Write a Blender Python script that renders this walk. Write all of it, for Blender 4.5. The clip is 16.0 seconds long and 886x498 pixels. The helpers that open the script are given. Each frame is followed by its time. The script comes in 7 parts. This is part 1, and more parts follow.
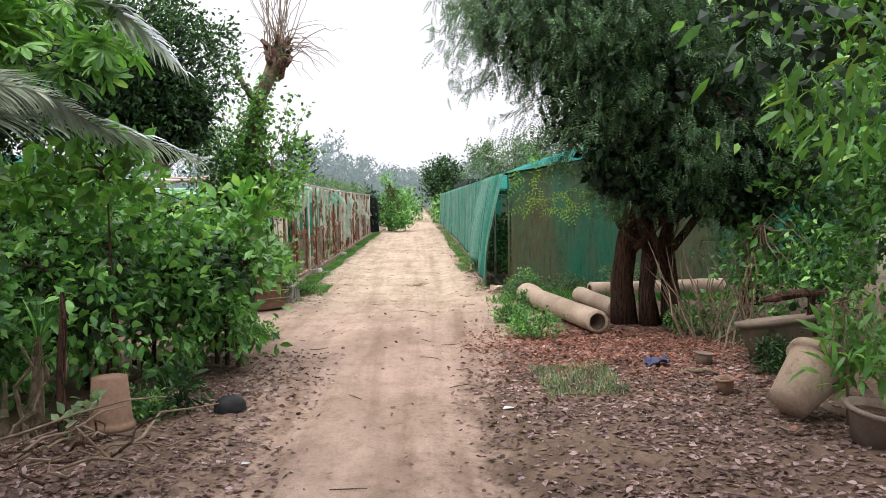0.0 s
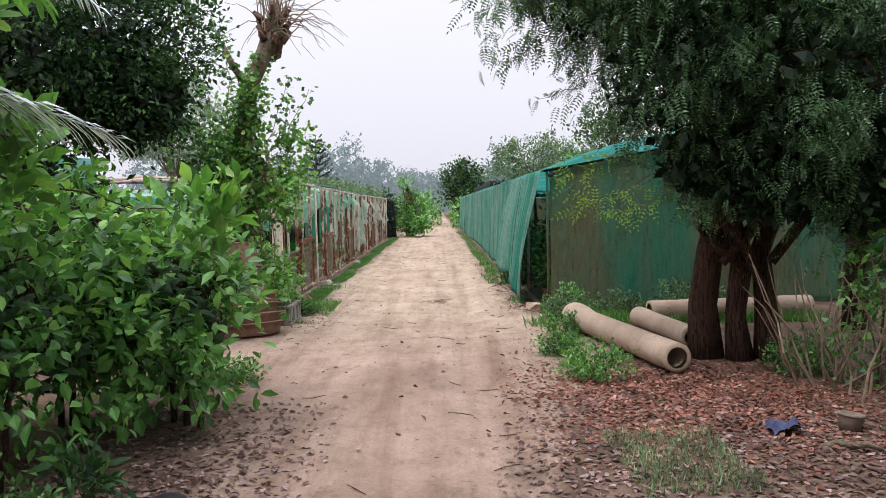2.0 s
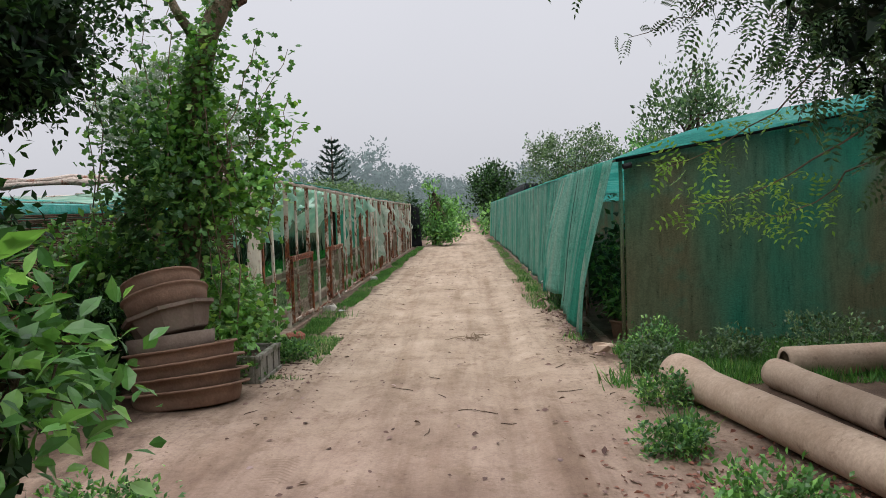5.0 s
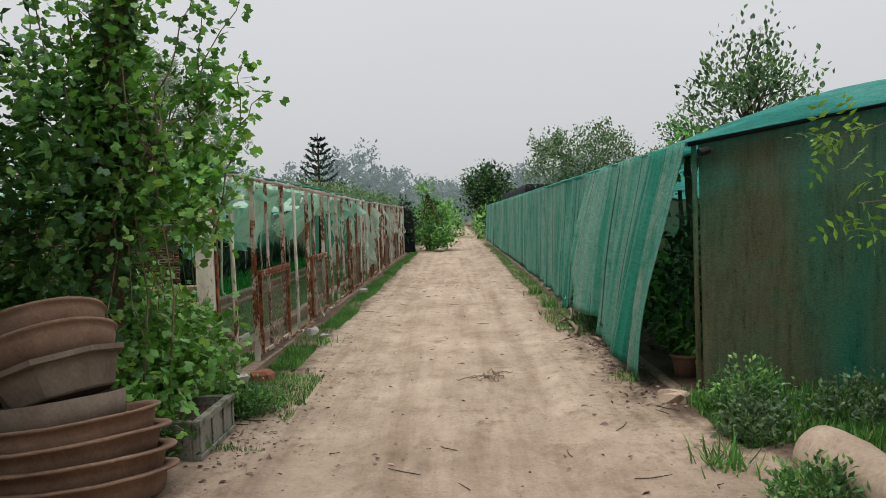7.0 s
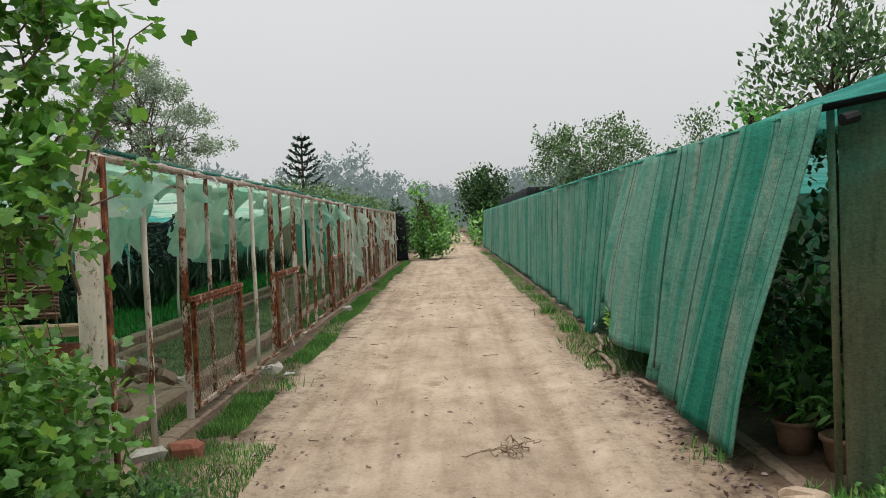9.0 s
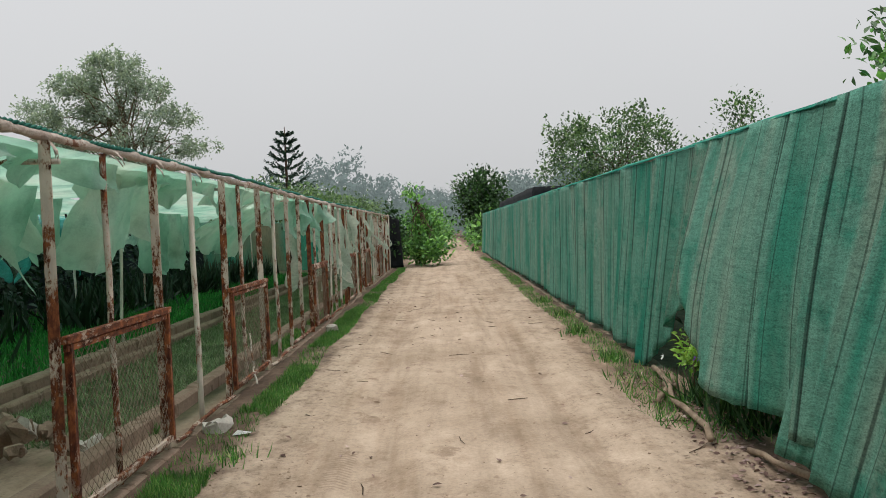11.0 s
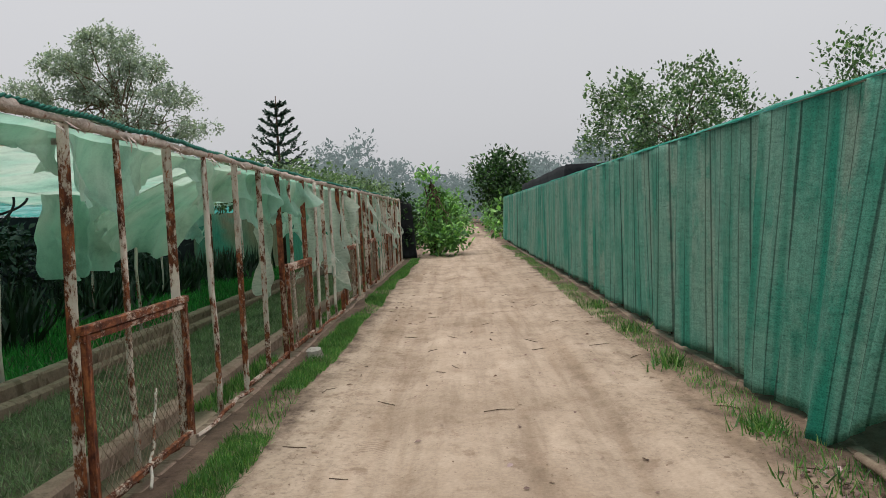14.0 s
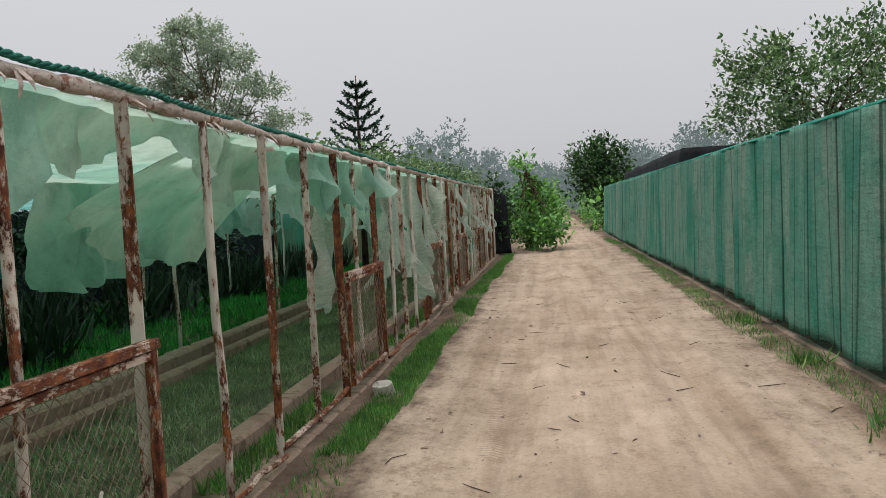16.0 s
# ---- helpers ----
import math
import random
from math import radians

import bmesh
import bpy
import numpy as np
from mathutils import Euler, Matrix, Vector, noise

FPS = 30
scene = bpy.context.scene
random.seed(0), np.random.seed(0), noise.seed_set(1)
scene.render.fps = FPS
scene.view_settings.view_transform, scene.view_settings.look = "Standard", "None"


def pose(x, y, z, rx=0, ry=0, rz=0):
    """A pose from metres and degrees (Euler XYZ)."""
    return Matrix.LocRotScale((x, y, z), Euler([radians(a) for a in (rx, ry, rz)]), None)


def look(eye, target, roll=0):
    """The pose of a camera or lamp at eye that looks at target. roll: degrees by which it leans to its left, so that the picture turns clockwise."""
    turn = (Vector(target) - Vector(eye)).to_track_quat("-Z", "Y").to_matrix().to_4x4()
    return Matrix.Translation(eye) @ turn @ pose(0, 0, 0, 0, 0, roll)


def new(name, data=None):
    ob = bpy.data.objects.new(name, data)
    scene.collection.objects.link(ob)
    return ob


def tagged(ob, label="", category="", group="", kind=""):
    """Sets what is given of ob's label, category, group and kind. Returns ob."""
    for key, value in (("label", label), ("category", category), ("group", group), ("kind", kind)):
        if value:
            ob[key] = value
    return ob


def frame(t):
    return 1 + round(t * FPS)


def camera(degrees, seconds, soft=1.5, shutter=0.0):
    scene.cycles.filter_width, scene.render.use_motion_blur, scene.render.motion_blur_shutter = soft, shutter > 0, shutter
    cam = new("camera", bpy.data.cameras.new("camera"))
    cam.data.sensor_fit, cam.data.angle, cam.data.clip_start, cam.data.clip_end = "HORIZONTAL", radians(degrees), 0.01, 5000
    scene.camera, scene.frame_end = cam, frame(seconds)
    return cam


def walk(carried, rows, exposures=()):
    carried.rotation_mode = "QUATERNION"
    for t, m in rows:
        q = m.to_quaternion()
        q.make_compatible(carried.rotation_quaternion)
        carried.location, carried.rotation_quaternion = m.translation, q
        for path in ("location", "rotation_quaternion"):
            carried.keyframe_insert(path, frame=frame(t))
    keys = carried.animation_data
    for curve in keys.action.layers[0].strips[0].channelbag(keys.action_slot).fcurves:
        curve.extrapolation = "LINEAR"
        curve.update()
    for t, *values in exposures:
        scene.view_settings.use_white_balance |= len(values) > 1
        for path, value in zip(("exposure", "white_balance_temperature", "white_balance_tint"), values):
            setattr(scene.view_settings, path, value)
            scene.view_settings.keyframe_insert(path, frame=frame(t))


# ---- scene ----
cam = camera(55.1, 16.0, 0.9)
METRES, EYE, TILT, LEAN, TURN = 17.9, 1.5, 4.2, 0.0, -1.6
ROWS = [
    (0.0, 0.0, 0.0, 0.0, -0.13, -7.43, 0.99),
    (0.5, -0.0024, 0.0299, -0.0024, -0.09, -7.3, 0.95),
    (1.0, -0.0019, 0.0605, -0.0064, -0.11, -7.26, 1.13),
    (1.5, -0.0041, 0.0904, -0.0088, 0.93, -7.17, 1.44),
    (2.0, -0.0069, 0.1196, -0.0101, 1.06, -7.13, 1.33),
    (2.5, -0.0072, 0.1499, -0.0115, 2.09, -7.08, 1.69),
    (3.0, -0.01, 0.1802, -0.015, 2.68, -7.04, 1.69),
    (3.5, -0.0088, 0.2093, -0.0168, 2.58, -6.97, 1.76),
    (4.0, -0.0104, 0.2405, -0.0194, 3.08, -6.86, 1.91),
    (6.5, -0.0244, 0.3939, -0.0315, 2.42, -6.45, 2.22),
    (7.0, -0.0298, 0.4256, -0.0337, 2.25, -6.43, 2.17),
    (7.5, -0.0317, 0.4566, -0.0362, 2.04, -6.32, 2.41),
    (8.0, -0.0341, 0.4873, -0.0405, 2.13, -6.19, 2.47),
    (8.5, -0.0348, 0.5206, -0.0426, 1.88, -6.18, 2.5),
    (9.0, -0.0369, 0.5527, -0.0434, 1.83, -6.04, 2.38),
    (11.5, -0.0517, 0.7176, -0.0589, 1.28, -5.7, 2.63),
    (12.0, -0.0534, 0.7495, -0.0613, 1.16, -5.85, 2.58),
    (12.5, -0.0534, 0.782, -0.0646, 1.0, -6.15, 2.82),
    (13.0, -0.0578, 0.8124, -0.0677, 1.76, -6.49, 3.0),
    (13.5, -0.0602, 0.8415, -0.0689, 1.81, -6.67, 3.02),
    (14.0, -0.06, 0.8741, -0.071, 2.35, -6.61, 3.23),
    (14.5, -0.0634, 0.9053, -0.0728, 2.55, -6.73, 3.12),
    (15.0, -0.0649, 0.9343, -0.0757, 3.04, -6.7, 3.54),
    (15.5, -0.0677, 0.9642, -0.0783, 5.44, -6.68, 3.95),
    (16.0, -0.0729, 0.9926, -0.0792, 8.52, -6.82, 3.93),
]
walk(cam, [(t, pose(0, 0, EYE, TILT, LEAN, TURN) @ pose(METRES * x, METRES * y, METRES * z, 90 + pitch, roll, yaw)) for t, x, y, z, yaw, pitch, roll in ROWS],
     exposures=[(0.0, 0.62, 6400, 12), (1.5, 0.42, 6280, 15), (3.5, 0.18, 6180, 17), (4.5, 0.0, 6280, 14), (7.0, -0.15, 6500, 8), (9.0, -0.08, 6600, 7), (12.5, -0.22, 6550, 9), (16.0, -0.24, 6500, 10)])

# ---------------------------------------------------------------- world and sun
world = bpy.data.worlds.new("overcast_sky")
scene.world = world
world.use_nodes = True
wn = world.node_tree
wn.nodes.clear()
w_out = wn.nodes.new("ShaderNodeOutputWorld")
w_bg = wn.nodes.new("ShaderNodeBackground")
w_sky = wn.nodes.new("ShaderNodeTexSky")
w_sky.sky_type = "NISHITA"
w_sky.sun_disc = False
w_sky.sun_elevation = radians(65)
w_sky.sun_rotation = radians(-140)
w_sky.air_density, w_sky.dust_density = 1.5, 5.0
w_hsv = wn.nodes.new("ShaderNodeHueSaturation")
w_hsv.inputs["Saturation"].default_value = 0.12
w_hsv.inputs["Value"].default_value = 0.05
w_co = wn.nodes.new("ShaderNodeTexCoord")
w_sep = wn.nodes.new("ShaderNodeSeparateXYZ")
w_ramp = wn.nodes.new("ShaderNodeValToRGB")
# an overcast vault: about three times as bright overhead as at the skyline
w_ramp.color_ramp.elements[0].position = 0.0
w_ramp.color_ramp.elements[0].color = (0.60, 0.605, 0.632, 1)
w_ramp.color_ramp.elements[1].position = 1.0
w_ramp.color_ramp.elements[1].color = (2.3, 2.3, 2.34, 1)
mid_stop = w_ramp.color_ramp.elements.new(0.30)
mid_stop.color = (0.69, 0.695, 0.728, 1)
w_noise = wn.nodes.new("ShaderNodeTexNoise")
w_noise.inputs["Scale"].default_value = 2.2
w_noise.inputs["Detail"].default_value = 4
w_mul = wn.nodes.new("ShaderNodeMapRange")
w_mul.inputs["To Min"].default_value, w_mul.inputs["To Max"].default_value = 0.96, 1.04
w_mix = wn.nodes.new("ShaderNodeMix")
w_mix.data_type, w_mix.blend_type = "RGBA", "ADD"
w_mix.inputs["Factor"].default_value = 0.5
w_gain = wn.nodes.new("ShaderNodeVectorMath")
w_gain.operation = "SCALE"
for a, b in ((w_sky.outputs[0], w_hsv.inputs["Color"]), (w_co.outputs["Generated"], w_sep.inputs[0]),
             (w_sep.outputs["Z"], w_ramp.inputs[0]), (w_co.outputs["Generated"], w_noise.inputs["Vector"]),
             (w_noise.outputs["Fac"], w_mul.inputs["Value"]), (w_ramp.outputs[0], w_mix.inputs["A"]),
             (w_hsv.outputs[0], w_mix.inputs["B"]), (w_mix.outputs["Result"], w_gain.inputs[0]),
             (w_mul.outputs[0], w_gain.inputs["Scale"]), (w_gain.outputs[0], w_bg.inputs["Color"]),
             (w_bg.outputs[0], w_out.inputs["Surface"])):
    wn.links.new(a, b)
w_bg.inputs["Strength"].default_value = 1.0

sun_data = bpy.data.lights.new("sun", "SUN")
sun_data.energy, sun_data.angle, sun_data.color = 1.4, radians(25), (1.0, 0.96, 0.9)
sun = new("sun", sun_data)
sun.matrix_world = look((-5, -6, 17), (0, 0, 0))


# ---------------------------------------------------------------- materials
def blank(name):
    m = bpy.data.materials.new(name)
    m.use_nodes = True
    nt = m.node_tree
    return m, nt, nt.nodes["Principled BSDF"], nt.nodes["Material Output"]


def link(nt, *pairs):
    for a, b in pairs:
        nt.links.new(a, b)


def noise_node(nt, scale, detail=4, stretch=None, rough=0.6):
    geo = nt.nodes.new("ShaderNodeNewGeometry")
    n = nt.nodes.new("ShaderNodeTexNoise")
    n.inputs["Scale"].default_value, n.inputs["Detail"].default_value = scale, detail
    n.inputs["Roughness"].default_value = rough
    if stretch:
        mp = nt.nodes.new("ShaderNodeMapping")
        mp.inputs["Scale"].default_value = stretch
        link(nt, (geo.outputs["Position"], mp.inputs["Vector"]), (mp.outputs[0], n.inputs["Vector"]))
    else:
        link(nt, (geo.outputs["Position"], n.inputs["Vector"]))
    return n.outputs["Fac"]


def ramp(nt, fac, stops):
    r = nt.nodes.new("ShaderNodeValToRGB")
    e = r.color_ramp.elements
    while len(e) < len(stops):
        e.new(0.5)
    for k, (p, c) in enumerate(stops):
        e[k].position, e[k].color = p, (*c, 1) if len(c) == 3 else c
    link(nt, (fac, r.inputs[0]))
    return r.outputs[0]


def mixed(nt, fac, a, b, blend="MIX"):
    m = nt.nodes.new("ShaderNodeMix")
    m.data_type, m.blend_type = "RGBA", blend
    for v, s in ((fac, "Factor"), (a, "A"), (b, "B")):
        if isinstance(v, (int, float)):
            m.inputs[s].default_value = v
        elif isinstance(v, tuple):
            m.inputs[s].default_value = (*v, 1)
        else:
            link(nt, (v, m.inputs[s]))
    return m.outputs["Result"]


def bumped(nt, bsdf, height, strength, distance=0.01):
    b = nt.nodes.new("ShaderNodeBump")
    b.inputs["Strength"].default_value, b.inputs["Distance"].default_value = strength, distance
    link(nt, (height, b.inputs["Height"]), (b.outputs[0], bsdf.inputs["Normal"]))


def step(nt, value, lo, hi, out_lo=0.0, out_hi=1.0):
    n = nt.nodes.new("ShaderNodeMapRange")
    n.interpolation_type = "SMOOTHSTEP"
    link(nt, (value, n.inputs["Value"]))
    for s, v in (("From Min", lo), ("From Max", hi), ("To Min", out_lo), ("To Max", out_hi)):
        n.inputs[s].default_value = v
    return n.outputs[0]


def math_node(nt, op, a, b=0.0):
    n = nt.nodes.new("ShaderNodeMath")
    n.operation = op
    for k, v in enumerate((a, b)):
        if isinstance(v, (int, float)):
            n.inputs[k].default_value = v
        else:
            link(nt, (v, n.inputs[k]))
    return n.outputs[0]


def mottled(name, c1, c2, scale=3.0, rough=0.85, bump=0.4, grain=60.0, c3=None, spot=9.0, cut=(0.52, 0.62), metal=0.0, stretch=None, depth=0.01):
    """A surface with broad patches from c1 to c2, fine grain, and stains c3 with edges of their own."""
    m, nt, bsdf, out = blank(name)
    col = ramp(nt, noise_node(nt, scale, 5, stretch), [(0.3, c1), (0.7, c2)])
    g = noise_node(nt, grain, 3)
    col = mixed(nt, 0.45, col, ramp(nt, g, [(0.25, (0.35, 0.35, 0.35)), (0.75, (1, 1, 1))]), "MULTIPLY")
    if c3:
        s = step(nt, noise_node(nt, spot, 6, stretch, 0.7), *cut)
        col = mixed(nt, s, col, c3)
    link(nt, (col, bsdf.inputs["Base Color"]))
    bsdf.inputs["Roughness"].default_value, bsdf.inputs["Metallic"].default_value = rough, metal
    bsdf.inputs["Specular IOR Level"].default_value = 0.15
    if bump:
        h = math_node(nt, "ADD", math_node(nt, "MULTIPLY", g, 0.4), noise_node(nt, scale * 5, 5, stretch))
        bumped(nt, bsdf, h, bump, depth)
    return m


def flaking(name, pale, amount, stretch=(1.0, 1.0, 0.45), pale2=None):
    """Old paint on steel: pale faces, rust in flecks and runs of many sizes, from nearly black to orange."""
    m, nt, bsdf, out = blank(name)
    dull = pale2 or tuple(c * 0.62 for c in pale)
    paint = ramp(nt, noise_node(nt, 7.0, 5, stretch), [(0.32, dull), (0.62, pale)])
    rust = ramp(nt, noise_node(nt, 24.0, 5, stretch, 0.7), [(0.34, (0.035, 0.014, 0.010)), (0.50, (0.15, 0.048, 0.025)), (0.66, (0.36, 0.125, 0.05))])
    broad, flecks = noise_node(nt, 5.0, 4, stretch), noise_node(nt, 34.0, 8, stretch, 0.8)
    wear = math_node(nt, "ADD", math_node(nt, "MULTIPLY", broad, 0.9), math_node(nt, "MULTIPLY", flecks, 1.1))
    gone = step(nt, wear, 1.06 - amount, 1.12 - amount)
    halo = step(nt, wear, 0.98 - amount, 1.10 - amount, 0.0, 0.6)
    col = mixed(nt, halo, paint, (0.42, 0.22, 0.13))
    col = mixed(nt, gone, col, rust)
    link(nt, (col, bsdf.inputs["Base Color"]))
    bsdf.inputs["Roughness"].default_value = 0.8
    bsdf.inputs["Specular IOR Level"].default_value = 0.2
    bumped(nt, bsdf, math_node(nt, "ADD", flecks, gone), 0.8, 0.006)
    return m


def foliage(name, c1, c2, c3=None, rough=0.5, through_light=0.3, glow=None):
    """Leaves: each one takes its own tone between c1 and c2; some are c3."""
    m, nt, bsdf, out = blank(name)
    geo = nt.nodes.new("ShaderNodeNewGeometry")
    c1, c2, c3 = [c and (c[0], c[1], c[2] * 1.35) for c in (c1, c2, c3)]
    stops = [(0.0, c1), (0.8, c2)] + ([(0.95, c3)] if c3 else [])
    col = ramp(nt, geo.outputs["Random Per Island"], stops)
    # random dark patches painted over the leaves as shaded gaps
    col = mixed(nt, 0.6, col, ramp(nt, noise_node(nt, 3.0, 4), [(0.36, (0.12, 0.12, 0.12)), (0.64, (1.1, 1.1, 1.1))]), "MULTIPLY")
    link(nt, (col, bsdf.inputs["Base Color"]))
    bsdf.inputs["Roughness"].default_value = rough
    bsdf.inputs["Specular IOR Level"].default_value = 0.42 if rough < 0.45 else 0.3
    tr = nt.nodes.new("ShaderNodeBsdfTranslucent")
    warm = mixed(nt, 1.0, col, (1.0, 1.0, 0.6), "MULTIPLY")
    bright = mixed(nt, 1.0, warm, (1.6, 1.6, 1.6), "MULTIPLY")
    link(nt, (bright, tr.inputs["Color"]))
    ms = nt.nodes.new("ShaderNodeMixShader")
    ms.inputs[0].default_value = through_light
    link(nt, (bsdf.outputs[0], ms.inputs[1]), (tr.outputs[0], ms.inputs[2]), (ms.outputs[0], out.inputs["Surface"]))
    if glow:   # emission that stands in for the haze of air beyond fifty metres
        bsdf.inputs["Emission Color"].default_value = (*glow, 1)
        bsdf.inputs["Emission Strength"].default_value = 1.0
    return m


def netting(name, pale, deep, dirt, clear=0.12, along=(0.0, 5.0, 0.12), rough=0.75, seams=True, grain=0.25, shine=0.35, wrinkle=0.0, knit=(0.6, 0.6, 2.8)):
    """Woven shade net: streaks that run down it, dust, a fine weave, and a little see-through."""
    m, nt, bsdf, out = blank(name)
    streak = noise_node(nt, 1.0, 2.5, along, 0.55)
    col = ramp(nt, streak, [(0.40, deep), (0.49, pale), (0.60, dirt)])
    cloud = noise_node(nt, 2.2, 5)
    col = mixed(nt, step(nt, cloud, 0.52, 0.75, 0.0, 0.55), col, deep)
    fine = noise_node(nt, 55.0, 4, (1.0, 1.0, 2.2), 0.7)
    col = mixed(nt, 0.5, col, ramp(nt, fine, [(0.32, (grain, grain, grain)), (0.62, (1.1, 1.1, 1.1))]), "MULTIPLY")
    fold = noise_node(nt, 1.0, 2, (along[0] * 1.2, along[1] * 1.2, along[2]), 0.5)
    seam = step(nt, math_node(nt, "ABSOLUTE", math_node(nt, "SUBTRACT", fold, 0.5)), 0.0025, 0.007, 0.45, 1.0)
    tone = nt.nodes.new("ShaderNodeCombineColor")
    link(nt, (seam, tone.inputs[0]), (seam, tone.inputs[1]), (seam, tone.inputs[2]))
    if seams:
        col = mixed(nt, 1.0, col, tone.outputs[0], "MULTIPLY")
    weave = noise_node(nt, 15.0, 5, knit, 0.7)
    col = mixed(nt, 0.6, col, ramp(nt, weave, [(0.32, (0.5, 0.55, 0.53)), (0.5, (1.0, 1.0, 1.0)), (0.68, (1.25, 1.2, 1.2))]), "MULTIPLY")
    link(nt, (col, bsdf.inputs["Base Color"]))
    bsdf.inputs["Roughness"].default_value = rough
    bsdf.inputs["Specular IOR Level"].default_value = 0.2
    height = math_node(nt, "ADD", fine, streak)
    if wrinkle:
        height = math_node(nt, "ADD", height, math_node(nt, "MULTIPLY", noise_node(nt, 5.0, 4), wrinkle))
    bumped(nt, bsdf, height, 0.5, 0.01)
    tr = nt.nodes.new("ShaderNodeBsdfTranslucent")
    link(nt, (col, tr.inputs["Color"]))
    a = nt.nodes.new("ShaderNodeMixShader")
    a.inputs[0].default_value = shine
    link(nt, (bsdf.outputs[0], a.inputs[1]), (tr.outputs[0], a.inputs[2]))
    clr = nt.nodes.new("ShaderNodeBsdfTransparent")
    b = nt.nodes.new("ShaderNodeMixShader")
    b.inputs[0].default_value = clear
    link(nt, (a.outputs[0], b.inputs[1]), (clr.outputs[0], b.inputs[2]), (b.outputs[0], out.inputs["Surface"]))
    return m


def curtain_net(name, pale, deep, dirt):
    """Hung shade net: knitted stripes and tape yarns that follow the cloth's own run, dust and a fine knit."""
    m, nt, bsdf, out = blank(name)
    at = nt.nodes.new("ShaderNodeAttribute")
    at.attribute_name = "along"
    run = at.outputs["Fac"]
    geo = nt.nodes.new("ShaderNodeNewGeometry")
    sep = nt.nodes.new("ShaderNodeSeparateXYZ")
    link(nt, (geo.outputs["Position"], sep.inputs[0]))
    co = nt.nodes.new("ShaderNodeCombineXYZ")
    link(nt, (run, co.inputs[0]), (math_node(nt, "MULTIPLY", sep.outputs["Z"], 0.10), co.inputs[1]))

    def cloth_noise(scale, detail, rough=0.6, vec=co):
        n = nt.nodes.new("ShaderNodeTexNoise")
        n.inputs["Scale"].default_value, n.inputs["Detail"].default_value, n.inputs["Roughness"].default_value = scale, detail, rough
        link(nt, (vec.outputs[0], n.inputs["Vector"]))
        return n.outputs["Fac"]

    def yarn(scale, lo, hi, depth):
        v = nt.nodes.new("ShaderNodeTexVoronoi")
        v.voronoi_dimensions, v.feature = "1D", "DISTANCE_TO_EDGE"
        v.inputs["Scale"].default_value = scale
        link(nt, (math_node(nt, "ADD", run, math_node(nt, "MULTIPLY", cloth_noise(1.5, 2), 0.05)), v.inputs["W"]))
        c = nt.nodes.new("ShaderNodeCombineColor")
        for k in range(3):
            link(nt, (step(nt, v.outputs["Distance"], lo, hi, depth, 1.0), c.inputs[k]))
        return c.outputs[0]

    streak = cloth_noise(2.0, 2, 0.5)
    col = ramp(nt, streak, [(0.41, deep), (0.47, pale), (0.53, pale), (0.60, dirt)])
    cloud = noise_node(nt, 2.4, 6, None, 0.7)
    col = mixed(nt, step(nt, cloud, 0.48, 0.66, 0.0, 0.75), col, deep)
    dust = noise_node(nt, 1.4, 5, (1.0, 1.0, 0.6), 0.65)
    worn = nt.nodes.new("ShaderNodeAttribute")
    worn.attribute_name = "dusty"
    col = mixed(nt, math_node(nt, "MULTIPLY", step(nt, dust, 0.40, 0.64, 0.25, 1.0), worn.outputs["Fac"]), col, dirt)
    col = mixed(nt, 1.0, col, yarn(3.9, 0.012, 0.045, 0.46), "MULTIPLY")
    col = mixed(nt, 1.0, col, yarn(1.05, 0.008, 0.026, 0.36), "MULTIPLY")
    fibre = cloth_noise(22.0, 4, 0.7)
    col = mixed(nt, 0.45, col, ramp(nt, fibre, [(0.34, (0.62, 0.66, 0.65)), (0.5, (1, 1, 1)), (0.66, (1.25, 1.2, 1.2))]), "MULTIPLY")
    knit = noise_node(nt, 60.0, 4, (1.0, 1.0, 2.0), 0.75)
    col = mixed(nt, 0.48, col, ramp(nt, knit, [(0.36, (0.12, 0.15, 0.15)), (0.49, (0.95, 0.95, 0.95)), (0.62, (1.45, 1.4, 1.4))]), "MULTIPLY")
    row = noise_node(nt, 14.0, 5, (0.5, 0.5, 3.4), 0.75)
    col = mixed(nt, 0.5, col, ramp(nt, row, [(0.34, (0.45, 0.5, 0.5)), (0.5, (1, 1, 1)), (0.66, (1.3, 1.25, 1.25))]), "MULTIPLY")
    link(nt, (col, bsdf.inputs["Base Color"]))
    bsdf.inputs["Roughness"].default_value = 0.75
    bsdf.inputs["Specular IOR Level"].default_value = 0.2
    bumped(nt, bsdf, math_node(nt, "ADD", knit, math_node(nt, "ADD", fibre, row)), 0.6, 0.012)
    tr = nt.nodes.new("ShaderNodeBsdfTranslucent")
    link(nt, (col, tr.inputs["Color"]))
    a = nt.nodes.new("ShaderNodeMixShader")
    a.inputs[0].default_value = 0.40
    link(nt, (bsdf.outputs[0], a.inputs[1]), (tr.outputs[0], a.inputs[2]))
    clr = nt.nodes.new("ShaderNodeBsdfTransparent")
    b = nt.nodes.new("ShaderNodeMixShader")
    b.inputs[0].default_value = 0.05
    link(nt, (a.outputs[0], b.inputs[1]), (clr.outputs[0], b.inputs[2]), (b.outputs[0], out.inputs["Surface"]))
    return m


